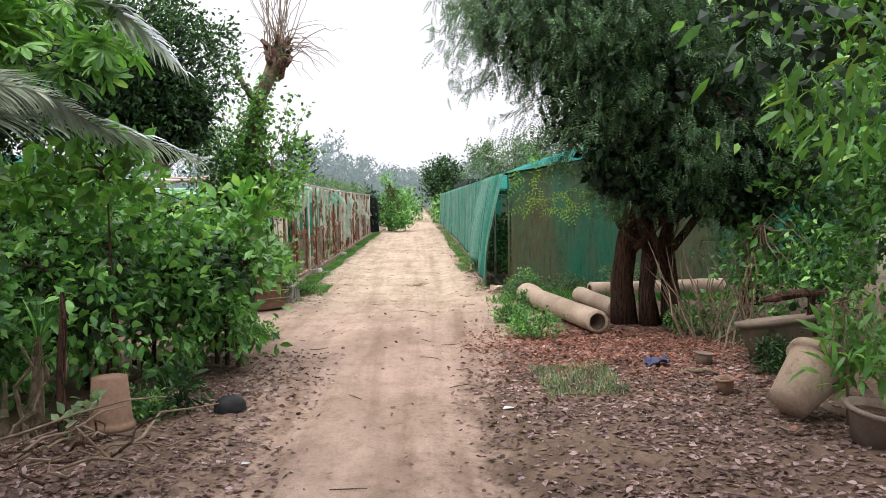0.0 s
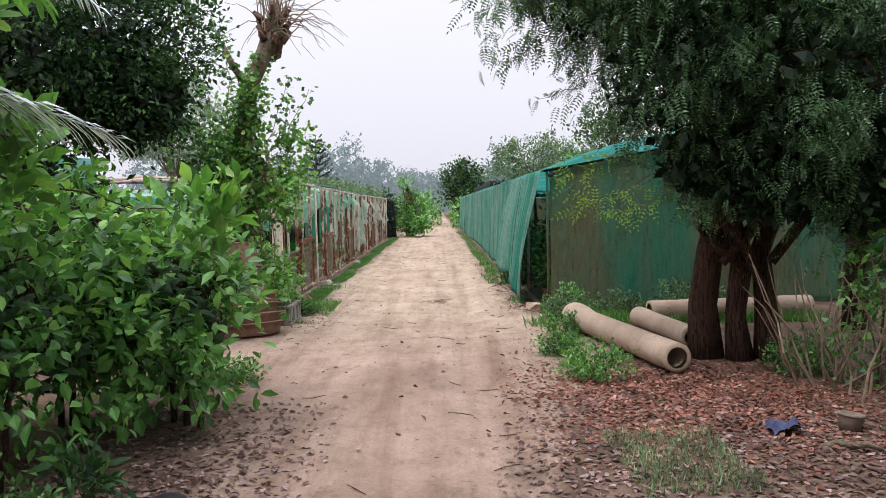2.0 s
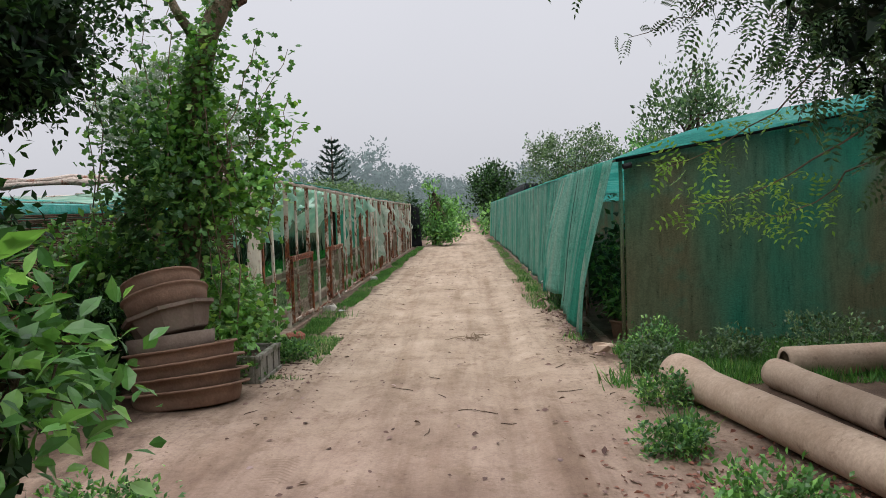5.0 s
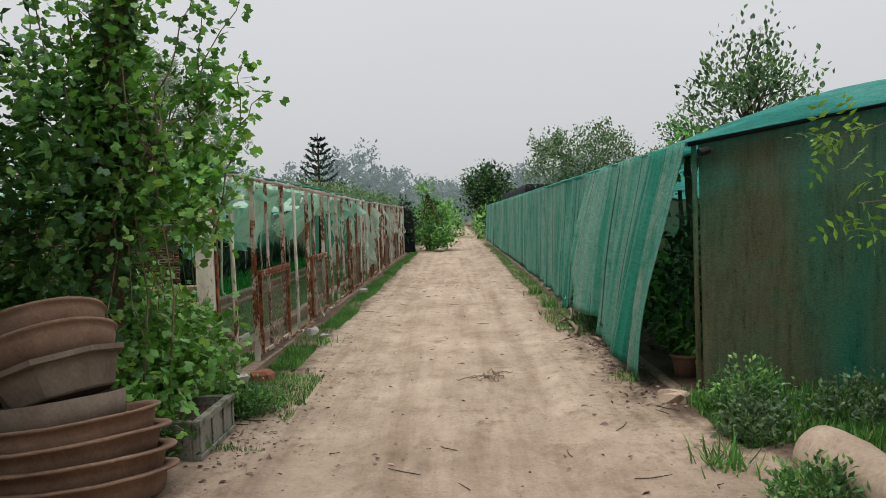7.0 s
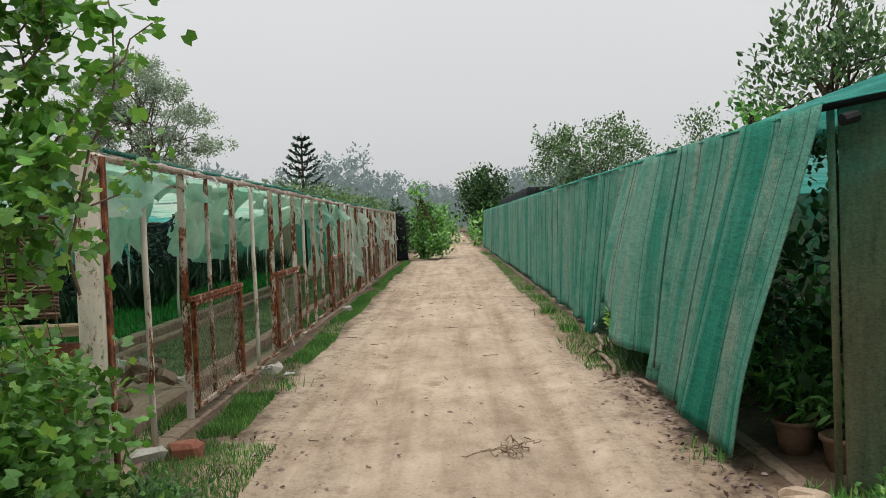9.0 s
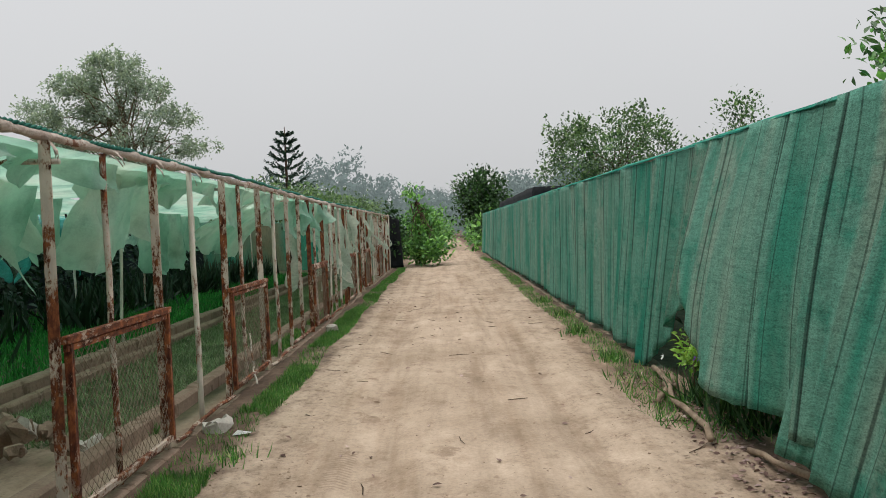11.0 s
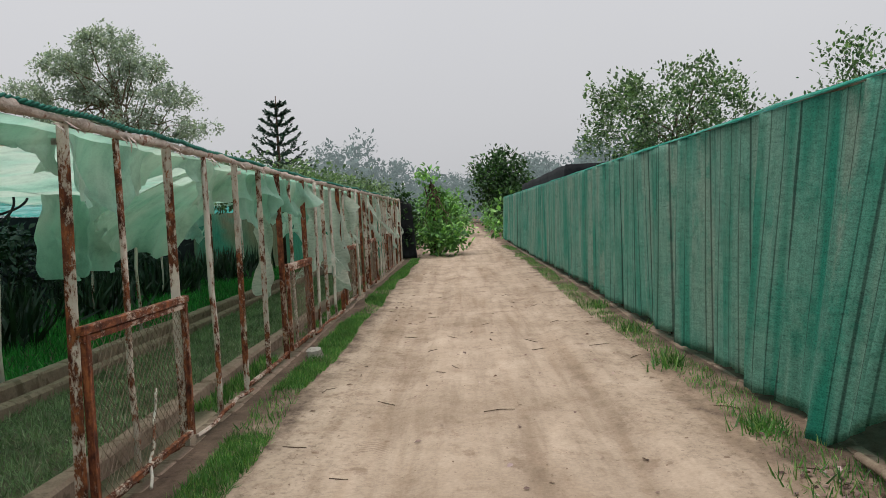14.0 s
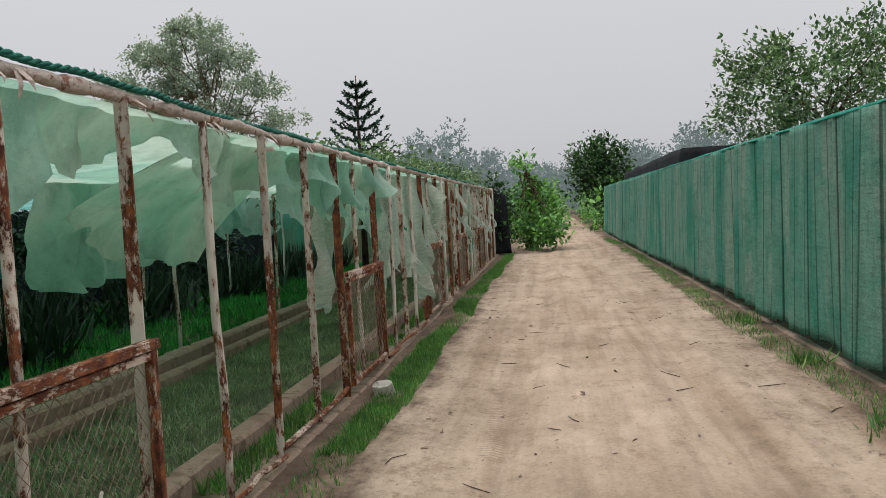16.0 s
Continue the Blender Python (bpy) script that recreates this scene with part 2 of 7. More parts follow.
def ground_material():
    m, nt, bsdf, out = blank("sandy_earth")
    geo = nt.nodes.new("ShaderNodeNewGeometry")
    sep = nt.nodes.new("ShaderNodeSeparateXYZ")
    link(nt, (geo.outputs["Position"], sep.inputs[0]))
    X, Y = sep.outputs["X"], sep.outputs["Y"]
    big, mid, fine = noise_node(nt, 0.9, 5), noise_node(nt, 4.0, 6, (1.0, 0.5, 1.0)), noise_node(nt, 45.0, 4)
    ruts = noise_node(nt, 1.0, 5, (5.0, 0.35, 1.0), 0.65)
    sand = ramp(nt, big, [(0.3, (0.318, 0.240, 0.176)), (0.7, (0.455, 0.355, 0.272))])
    rosy = ramp(nt, big, [(0.3, (0.255, 0.178, 0.138)), (0.7, (0.385, 0.28, 0.222))])
    worn = noise_node(nt, 1.0, 4, (2.4, 0.16, 1.0), 0.6)
    near = step(nt, math_node(nt, "ADD", Y, math_node(nt, "MULTIPLY", mid, 4.0)), 11.0, 16.0)
    lane = mixed(nt, near, rosy, sand)
    lane = mixed(nt, 0.30, lane, ramp(nt, ruts, [(0.36, (0.40, 0.36, 0.32)), (0.50, (0.92, 0.92, 0.92)), (0.68, (1.12, 1.12, 1.12))]), "MULTIPLY")
    lane = mixed(nt, 0.62, lane, ramp(nt, worn, [(0.36, (0.66, 0.60, 0.54)), (0.48, (0.96, 0.95, 0.94)), (0.64, (1.10, 1.10, 1.10))]), "MULTIPLY")
    crumb = step(nt, noise_node(nt, 2.2, 8, (1.0, 0.7, 1.0), 0.72), 0.56, 0.66)
    lane = mixed(nt, math_node(nt, "MULTIPLY", crumb, 0.75), lane, (0.235, 0.165, 0.118))
    lane = mixed(nt, 0.3, lane, ramp(nt, mid, [(0.34, (0.58, 0.54, 0.50)), (0.5, (0.95, 0.95, 0.95)), (0.68, (1.1, 1.1, 1.1))]), "MULTIPLY")
    speck = step(nt, noise_node(nt, 26.0, 3, None, 0.55), 0.675, 0.715)
    lane = mixed(nt, math_node(nt, "MULTIPLY", speck, 0.6), lane, (0.15, 0.10, 0.07))
    scuff = noise_node(nt, 6.5, 6, (1.0, 0.55, 1.0), 0.7)
    lane = mixed(nt, 0.42, lane, ramp(nt, scuff, [(0.36, (0.66, 0.61, 0.56)), (0.47, (1.0, 1.0, 1.0)), (0.62, (1.12, 1.12, 1.12))]), "MULTIPLY")
    # prints of a tyre's tread, here and there along the ruts
    tread = math_node(nt, "SINE", math_node(nt, "MULTIPLY", math_node(nt, "ADD", Y, math_node(nt, "MULTIPLY", math_node(nt, "ABSOLUTE", math_node(nt, "ADD", X, 1.22)), 0.6)), 130.0))
    print_mask = math_node(nt, "MULTIPLY", step(nt, math_node(nt, "ABSOLUTE", math_node(nt, "ADD", X, 1.22)), 0.06, 0.09, 1.0, 0.0), step(nt, noise_node(nt, 0.9, 3, (0.4, 1.0, 1.0)), 0.50, 0.56))
    tread = math_node(nt, "MULTIPLY", step(nt, tread, 0.0, 0.6), print_mask)
    lane = mixed(nt, math_node(nt, "MULTIPLY", tread, 0.45), lane, (0.20, 0.14, 0.10))
    soil = ramp(nt, mid, [(0.3, (0.075, 0.05, 0.036)), (0.7, (0.19, 0.13, 0.092))])
    bed = ramp(nt, mid, [(0.35, (0.06, 0.065, 0.035)), (0.7, (0.16, 0.145, 0.09))])
    # how far from the middle of the lane, with ragged edges; the lane is wide and littered near the trees
    off = math_node(nt, "ABSOLUTE", math_node(nt, "ADD", X, 0.42))
    off = math_node(nt, "SUBTRACT", off, math_node(nt, "MULTIPLY", math_node(nt, "SUBTRACT", mid, 0.5), 1.1))
    off = math_node(nt, "ADD", off, step(nt, Y, 6.0, 9.0, 0.7, 0.0))
    yard = math_node(nt, "MULTIPLY", step(nt, X, -4.4, -3.9), math_node(nt, "MULTIPLY", step(nt, X, -2.5, -2.35, 1.0, 0.0), step(nt, Y, 15.0, 15.3)))
    off = math_node(nt, "SUBTRACT", off, math_node(nt, "MULTIPLY", yard, 2.6))
    off = math_node(nt, "SUBTRACT", off, math_node(nt, "MULTIPLY", step(nt, Y, 8.6, 9.8), step(nt, Y, 12.0, 14.0, 0.55, 0.0)))
    edge = step(nt, off, 1.25, 1.75)
    col = mixed(nt, edge, lane, soil)
    inside = step(nt, math_node(nt, "MULTIPLY", X, -1.0), 2.45, 2.6)
    beyond = step(nt, Y, 18.0, 19.0)
    col = mixed(nt, math_node(nt, "MULTIPLY", inside, beyond), col, bed)
    far = step(nt, math_node(nt, "ABSOLUTE", X), 6.0, 9.0)
    col = mixed(nt, far, col, bed)
    grit = noise_node(nt, 18.0, 8, (1.0, 0.7, 1.0), 0.75)
    rough_part = step(nt, off, 0.5, 1.5, 0.25, 0.85)
    col = mixed(nt, rough_part, col, ramp(nt, grit, [(0.30, (0.3, 0.27, 0.25)), (0.47, (0.95, 0.95, 0.95)), (0.72, (1.2, 1.2, 1.2))]), "MULTIPLY")
    col = mixed(nt, 0.35, col, ramp(nt, fine, [(0.28, (0.5, 0.5, 0.5)), (0.7, (1.1, 1.1, 1.1))]), "MULTIPLY")
    link(nt, (col, bsdf.inputs["Base Color"]))
    bsdf.inputs["Roughness"].default_value = 0.95
    bsdf.inputs["Specular IOR Level"].default_value = 0.15
    h = math_node(nt, "ADD", math_node(nt, "MULTIPLY", grit, 0.6), math_node(nt, "ADD", mid, math_node(nt, "MULTIPLY", ruts, 0.8)))
    bumped(nt, bsdf, h, 0.6, 0.025)
    return m


EARTH = ground_material()
BARK = mottled("rough_bark", (0.06, 0.038, 0.026), (0.15, 0.10, 0.07), 6, 0.95, 1.0, 50, (0.035, 0.025, 0.018), 14, (0.5, 0.6), stretch=(3, 3, 0.6), depth=0.03)
BARK_RED = mottled("reddish_bark", (0.085, 0.045, 0.032), (0.20, 0.112, 0.08), 5, 0.95, 1.0, 50, (0.04, 0.024, 0.018), 15, (0.48, 0.57), stretch=(5, 5, 0.45), depth=0.05)
BARK_KNOB = mottled("knobbly_reddish_bark", (0.11, 0.062, 0.046), (0.26, 0.165, 0.125), 9, 0.95, 1.0, 40, (0.06, 0.035, 0.026), 12, (0.52, 0.6), depth=0.03)
BARK_PALE = mottled("pale_bark", (0.13, 0.095, 0.065), (0.27, 0.21, 0.15), 5, 0.95, 0.9, 50, (0.09, 0.10, 0.05), 6, (0.5, 0.6), depth=0.02)
TWIG = mottled("dry_twig", (0.15, 0.105, 0.075), (0.33, 0.25, 0.18), 8, 0.95, 0.4, 60)
TERRACOTTA = mottled("terracotta", (0.20, 0.118, 0.083), (0.32, 0.205, 0.145), 4, 0.92, 0.35, 50, (0.20, 0.13, 0.095), 5, (0.5, 0.68))
CLAY_GREY = mottled("weathered_clay", (0.15, 0.11, 0.085), (0.265, 0.205, 0.165), 4, 0.92, 0.35, 50, (0.16, 0.14, 0.10), 6, (0.52, 0.68))
CLAY_PALE = mottled("dusty_clay_pipe", (0.40, 0.29, 0.21), (0.56, 0.43, 0.33), 3, 0.9, 0.3, 45, (0.25, 0.18, 0.13), 7, (0.56, 0.7))
CONCRETE = mottled("mossy_concrete", (0.20, 0.19, 0.16), (0.33, 0.31, 0.27), 5, 0.95, 0.5, 60, (0.09, 0.10, 0.06), 6, (0.5, 0.64))
KERBSTONE = mottled("earthy_kerb", (0.22, 0.15, 0.11), (0.39, 0.29, 0.22), 5, 0.95, 0.6, 60, (0.14, 0.10, 0.07), 5, (0.52, 0.66))
BRICK_RED = mottled("red_brick", (0.22, 0.08, 0.055), (0.34, 0.14, 0.095), 9, 0.9, 0.5, 60)
RUBBLE = mottled("broken_plaster", (0.42, 0.38, 0.33), (0.62, 0.58, 0.52), 8, 0.95, 0.6, 60)
RUSTED = flaking("white_paint_over_rust", (0.70, 0.61, 0.53), 0.055)
RUST_MORE = flaking("heavy_rust", (0.60, 0.47, 0.38), 0.20)
RUST_BAR = flaking("rusty_flat_bar", (0.62, 0.50, 0.42), 0.13, (1.0, 0.45, 1.0))
POST_WHITE = flaking("chalky_white_paint", (0.82, 0.73, 0.64), -0.13)
PAINT_OLD = flaking("grimy_white_pipe", (0.70, 0.64, 0.56), -0.02, (1.0, 1.0, 0.3))
WRAP = mottled("dusty_wrapped_cloth", (0.40, 0.31, 0.26), (0.70, 0.61, 0.54), 7, 0.95, 0.8, 60, (0.24, 0.12, 0.085), 7, (0.56, 0.64), depth=0.02)
ROPE = mottled("green_rope", (0.008, 0.085, 0.06), (0.03, 0.20, 0.145), 14, 0.7, 0.6, 120)
WIRE = mottled("rusty_wire", (0.17, 0.11, 0.075), (0.32, 0.25, 0.19), 12, 0.7, 0.0, 60)
BURLAP = mottled("brown_reed_mat", (0.14, 0.085, 0.062), (0.30, 0.20, 0.145), 2, 0.98, 0.9, 40, (0.07, 0.042, 0.03), 9, (0.50, 0.62), stretch=(0.6, 0.6, 16))
TIMBER = mottled("weathered_timber", (0.24, 0.17, 0.11), (0.42, 0.33, 0.23), 5, 0.9, 0.5, 50, stretch=(0.5, 6, 6))
BLACK_PLASTIC = mottled("black_plastic", (0.012, 0.012, 0.014), (0.03, 0.03, 0.032), 5, 0.6, 0.3, 40)
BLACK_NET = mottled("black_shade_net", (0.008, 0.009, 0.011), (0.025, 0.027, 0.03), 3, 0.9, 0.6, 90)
BLUE_CLOTH = mottled("faded_blue_cloth", (0.035, 0.04, 0.09), (0.09, 0.10, 0.18), 9, 0.95, 0.7, 80)
DEAD_LEAF = foliage("dead_leaves", (0.095, 0.052, 0.031), (0.285, 0.185, 0.125), (0.42, 0.31, 0.225), 0.85, 0.12)
RED_LEAF = foliage("reddish_dead_leaves", (0.15, 0.055, 0.028), (0.36, 0.16, 0.085), (0.45, 0.28, 0.17), 0.85, 0.12)
NET_SIDE = curtain_net("green_shade_net", (0.14, 0.37, 0.285), (0.022, 0.275, 0.19), (0.245, 0.385, 0.305))
NET_HEM = netting("teal_net_edge", (0.05, 0.40, 0.30), (0.03, 0.33, 0.24), (0.12, 0.42, 0.33), 0.05, (0.0, 1.8, 0.05), grain=0.3, shine=0.42)
NET_FRONT = netting("dark_green_net", (0.135, 0.25, 0.155), (0.04, 0.30, 0.20), (0.225, 0.22, 0.13), 0.24, (0.8, 0.3, 0.20), 0.8, False, 0.22, 0.45, knit=(1.5, 1.0, 0.25))
NET_ROOF = netting("teal_roof_net", (0.08, 0.46, 0.40), (0.04, 0.34, 0.29), (0.16, 0.50, 0.44), 0.28, (1.5, 1.5, 1.0), 0.75, False, shine=0.6)
CLOTH = netting("pale_green_cloth", (0.37, 0.60, 0.48), (0.27, 0.50, 0.38), (0.48, 0.62, 0.51), 0.06, (1.6, 1.6, 0.8), 0.42, False, 0.92, 0.5, 9.0, knit=(0.25, 0.25, 0.25))
CLOTH_GREY = netting("faded_grey_green_cloth", (0.52, 0.60, 0.50), (0.40, 0.48, 0.39), (0.60, 0.60, 0.52), 0.04, (1.4, 2.0, 0.3), 0.7, False, 0.75, 0.45)
LEAF_BRIGHT = foliage("bright_broad_leaves", (0.077, 0.21, 0.0308), (0.182, 0.42, 0.063), (0.308, 0.504, 0.084), 0.42)
LEAF_SHRUB = foliage("shrub_leaves", (0.046, 0.145, 0.028), (0.155, 0.375, 0.066), (0.32, 0.62, 0.12), 0.42)
LEAF_YOUNG = foliage("young_pinnate_leaves", (0.17, 0.36, 0.04), (0.34, 0.58, 0.08), (0.48, 0.70, 0.12), 0.45)
# also fills some crowns inside, where its dark tone stands in for shade
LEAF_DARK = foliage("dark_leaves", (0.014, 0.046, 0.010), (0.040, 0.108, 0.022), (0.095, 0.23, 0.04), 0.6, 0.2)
# near-black leaf colour: shade of crowns and interiors put into the base colour
LEAF_DEEP = foliage("shade_coloured_leaves", (0.008, 0.024, 0.008), (0.022, 0.052, 0.016), None, 0.5, 0.1)
LEAF_TREE = foliage("pinnate_leaves", (0.030, 0.076, 0.025), (0.092, 0.19, 0.058), (0.21, 0.36, 0.11), 0.38, 0.26)
LEAF_VINE = foliage("climber_leaves", (0.048, 0.13, 0.038), (0.15, 0.335, 0.075), (0.33, 0.57, 0.115), 0.45)
# leaf colour lightened to hold the haze of the distance
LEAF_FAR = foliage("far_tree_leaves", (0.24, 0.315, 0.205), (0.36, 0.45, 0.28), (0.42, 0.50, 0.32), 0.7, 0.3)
# leaf colours plus a pale glow that imitates distance haze
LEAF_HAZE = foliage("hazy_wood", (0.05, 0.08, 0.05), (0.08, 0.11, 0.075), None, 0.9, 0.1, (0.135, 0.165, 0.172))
LEAF_GARDEN = foliage("garden_tree_leaves", (0.04, 0.085, 0.03), (0.12, 0.21, 0.065), (0.21, 0.33, 0.10), 0.42, 0.28)
LEAF_PINE = foliage("pine_needles", (0.03, 0.062, 0.036), (0.06, 0.11, 0.06), None, 0.6, 0.1)
# pale grey base colour carries the sky's sheen on the leaflets
LEAF_PALM = foliage("palm_leaflets", (0.38, 0.44, 0.35), (0.58, 0.63, 0.54), None, 0.28, 0.3)
GRASS = foliage("grass_blades", (0.045, 0.15, 0.026), (0.125, 0.31, 0.052), (0.30, 0.42, 0.11), 0.5)
GRASS_LUSH = foliage("lush_grass", (0.014, 0.125, 0.017), (0.036, 0.27, 0.036), (0.085, 0.40, 0.06), 0.5)
WEED_DULL = foliage("flattened_weeds", (0.11, 0.19, 0.06), (0.25, 0.36, 0.14), (0.40, 0.42, 0.22), 0.7, 0.2)
PETAL_WHITE = mottled("white_petals", (0.75, 0.75, 0.72), (0.85, 0.85, 0.82), 20, 0.6, 0.0)
PETAL_YELLOW = mottled("yellow_petals", (0.70, 0.62, 0.10), (0.8, 0.75, 0.2), 20, 0.6, 0.0)
PETAL_PURPLE = mottled("purple_petals", (0.16, 0.06, 0.32), (0.26, 0.12, 0.45), 20, 0.6, 0.0)
PAPER = mottled("scrap_of_paper", (0.45, 0.45, 0.43), (0.6, 0.6, 0.58), 12, 0.8, 0.2)


# ---------------------------------------------------------------- mesh tools
rng = np.random.default_rng(7)


def wobble(x, y, scale=1.0, seed=0, octaves=4):
    """A smooth, irregular field of about -1 to 1 over the plan."""
    r = np.random.default_rng(1000 + seed)
    x, y = np.broadcast_arrays(np.asarray(x, float), np.asarray(y, float))
    s, total, amp, f = np.zeros(x.shape), 0.0, 1.0, scale / 2.6
    for _ in range(octaves):
        t = r.uniform(-1, 1, (64, 64))
        a, dx, dy = r.uniform(0.3, 1.2), r.uniform(0, 60), r.uniform(0, 60)
        u, v = f * (np.cos(a) * x + np.sin(a) * y) + dx, f * (np.cos(a) * y - np.sin(a) * x) + dy
        i, j = np.floor(u).astype(int), np.floor(v).astype(int)
        p, q = u - i, v - j
        p, q = p * p * (3 - 2 * p), q * q * (3 - 2 * q)
        i, j, k, l = i % 64, j % 64, (i + 1) % 64, (j + 1) % 64
        s = s + amp * ((t[i, j] * (1 - p) + t[k, j] * p) * (1 - q) + (t[i, l] * (1 - p) + t[k, l] * p) * q)
        total += amp * 0.72
        amp *= 0.55
        f *= 2.1
    return s / total


def link_mesh(name, verts, faces, material, parent=None, label="", smooth=False):
    me = bpy.data.meshes.new(name)
    verts = np.asarray(verts, float)
    me.from_pydata([tuple(v) for v in verts], [], [tuple(f) for f in faces])
    me.materials.append(material)
    if smooth:
        me.polygons.foreach_set("use_smooth", [True] * len(me.polygons))
    me.update()
    ob = new(name, me)
    if parent is not None:
        ob.parent = parent
    if label:
        ob["label"] = label
    return ob


class Heap:
    """Collects vertices and faces for one mesh."""

    def __init__(self):
        self.v, self.f, self.n = [], [], 0

    def add(self, verts, faces):
        verts = np.asarray(verts, float)
        self.v.append(verts)
        self.f.extend(tuple(int(i) + self.n for i in f) for f in faces)
        self.n += len(verts)
        return self

    def put(self, name, material, parent=None, label="", smooth=False):
        return link_mesh(name, np.concatenate(self.v) if self.v else np.zeros((0, 3)), self.f, material, parent, label, smooth)


def tube(points, radii, sides=7, cap=True, rough=0.0, seed=0):
    """A round bar or limb along points, with its radius at each."""
    p = np.asarray(points, float)
    r = np.broadcast_to(np.asarray(radii, float), (len(p),))
    d = np.gradient(p, axis=0)
    d /= np.linalg.norm(d, axis=1)[:, None] + 1e-9
    ref = np.array([0.0, 0.0, 1.0]) if abs(d[0][2]) < 0.8 else np.array([1.0, 0.0, 0.0])
    verts = []
    rr = np.random.default_rng(seed)
    for k in range(len(p)):
        a = np.cross(d[k], ref)
        a /= np.linalg.norm(a) + 1e-9
        b = np.cross(d[k], a)
        ref = np.cross(a, d[k])
        t = np.linspace(0, 2 * np.pi, sides, endpoint=False)
        ring = r[k] * (1 + rough * rr.uniform(-1, 1, sides))
        verts.append(p[k] + ring[:, None] * (np.cos(t)[:, None] * a + np.sin(t)[:, None] * b))
    faces = []
    for k in range(len(p) - 1):
        for s in range(sides):
            q = (s + 1) % sides
            faces.append((k * sides + s, k * sides + q, (k + 1) * sides + q, (k + 1) * sides + s))
    if cap:
        faces.append(tuple(range(sides))[::-1])
        faces.append(tuple(range((len(p) - 1) * sides, len(p) * sides)))
    return np.concatenate(verts), faces


def bent(a, b, n=6, sag=0.0, jitter=0.0, seed=0):
    """Points from a to b that bow by sag and wander by jitter."""
    r = np.random.default_rng(seed)
    t = np.linspace(0, 1, n)[:, None]
    p = np.asarray(a, float) * (1 - t) + np.asarray(b, float) * t
    p[:, 2] += sag * np.sin(np.pi * t[:, 0])
    if jitter and n > 2:
        p[1:-1] += r.normal(0, jitter, (n - 2, 3))
    return p


def slab(x0, x1, y0, y1, z0, z1, cut=0.008):
    """A box with its upright and top edges cut off."""
    c = min(cut, (x1 - x0) / 3, (y1 - y0) / 3, (z1 - z0) / 3)
    ring = lambda i, z: [(x0 + i + c, y0 + i, z), (x1 - i - c, y0 + i, z), (x1 - i, y0 + i + c, z), (x1 - i, y1 - i - c, z),
                         (x1 - i - c, y1 - i, z), (x0 + i + c, y1 - i, z), (x0 + i, y1 - i - c, z), (x0 + i, y0 + i + c, z)]
    v = ring(0, z0) + ring(0, z1 - c) + ring(c, z1)
    f = [tuple(range(8))[::-1], tuple(range(16, 24))]
    for k in (0, 8):
        f += [(k + s, k + (s + 1) % 8, k + 8 + (s + 1) % 8, k + 8 + s) for s in range(8)]
    return np.array(v), f


def lathe(profile, sides=28, wave=0.0, seed=0):
    """A turned shape from (radius, height) pairs, slightly out of true."""
    r = np.random.default_rng(seed)
    t = np.linspace(0, 2 * np.pi, sides, endpoint=False)
    out = 1 + wave * np.sin(2 * t + r.uniform(0, 6))
    v = [np.stack([q * out * np.cos(t), q * out * np.sin(t), np.full(sides, z)], 1) for q, z in profile]
    f = [(k * sides + s, k * sides + (s + 1) % sides, (k + 1) * sides + (s + 1) % sides, (k + 1) * sides + s)
         for k in range(len(profile) - 1) for s in range(sides)]
    return np.concatenate(v), f


# leaf shapes: lie along y, with x across
BROAD = (np.array([(0, 0, 0), (-.2, .25, .05), (-.27, .55, .05), (0, 1, -.12), (.27, .55, .05), (.2, .25, .05), (0, .5, 0)]),
         [(0, 6, 1), (1, 6, 2), (2, 6, 3), (3, 6, 4), (4, 6, 5), (5, 6, 0)])
SLIM = (np.array([(0, 0, 0), (-.12, .35, .03), (-.10, .7, .0), (0, 1, -.12), (.10, .7, .0), (.12, .35, .03)]),
        [(0, 5, 1), (1, 5, 4, 2), (2, 4, 3)])
SIMPLE = (np.array([(0, 0, 0), (-.25, .5, .06), (0, 1, -.1), (.25, .5, .06)]), [(0, 3, 1), (1, 3, 2)])
LOBED = (np.array([(0, 0, 0), (-.45, .15, .03), (-.25, .4, .0), (-.4, .75, -.03), (0, 1, -.12), (.4, .75, -.03), (.25, .4, 0), (.45, .15, .03), (0, .45, .03)]),
         [(0, 8, 1), (1, 8, 2), (2, 8, 3), (3, 8, 4), (4, 8, 5), (5, 8, 6), (6, 8, 7), (7, 8, 0)])
BLADE = (np.array([(-.03, 0, 0), (.03, 0, 0), (-.022, .55, .06), (.022, .55, .06), (0, 1, .25)]), [(0, 1, 3, 2), (2, 3, 4)])


def pinnate(pairs=9):
    v, f = [], []
    for k in range(pairs):
        y = 0.10 + 0.86 * k / pairs
        z = -0.38 * y * y
        w = 0.75 + 0.35 * np.sin(np.pi * (k + 1) / (pairs + 1))
        for s in (-1, 1):
            n = len(v)
            v += [(0, y, z), (s * .09 * w, y + .075, z + .012), (s * .23 * w, y + .09, z - .05), (s * .12 * w, y - .015, z + .004)]
            f.append((n, n + 1, n + 2, n + 3) if s > 0 else (n + 3, n + 2, n + 1, n))
    n = len(v)
    v += [(0, .94, -.34), (-.05, 1.02, -.38), (0, 1.12, -.45), (.05, 1.02, -.38)]
    f.append((n, n + 3, n + 2, n + 1))
    return np.array(v, float), f


PINNATE = pinnate(6)
PINNATE_YOUNG = pinnate(4)


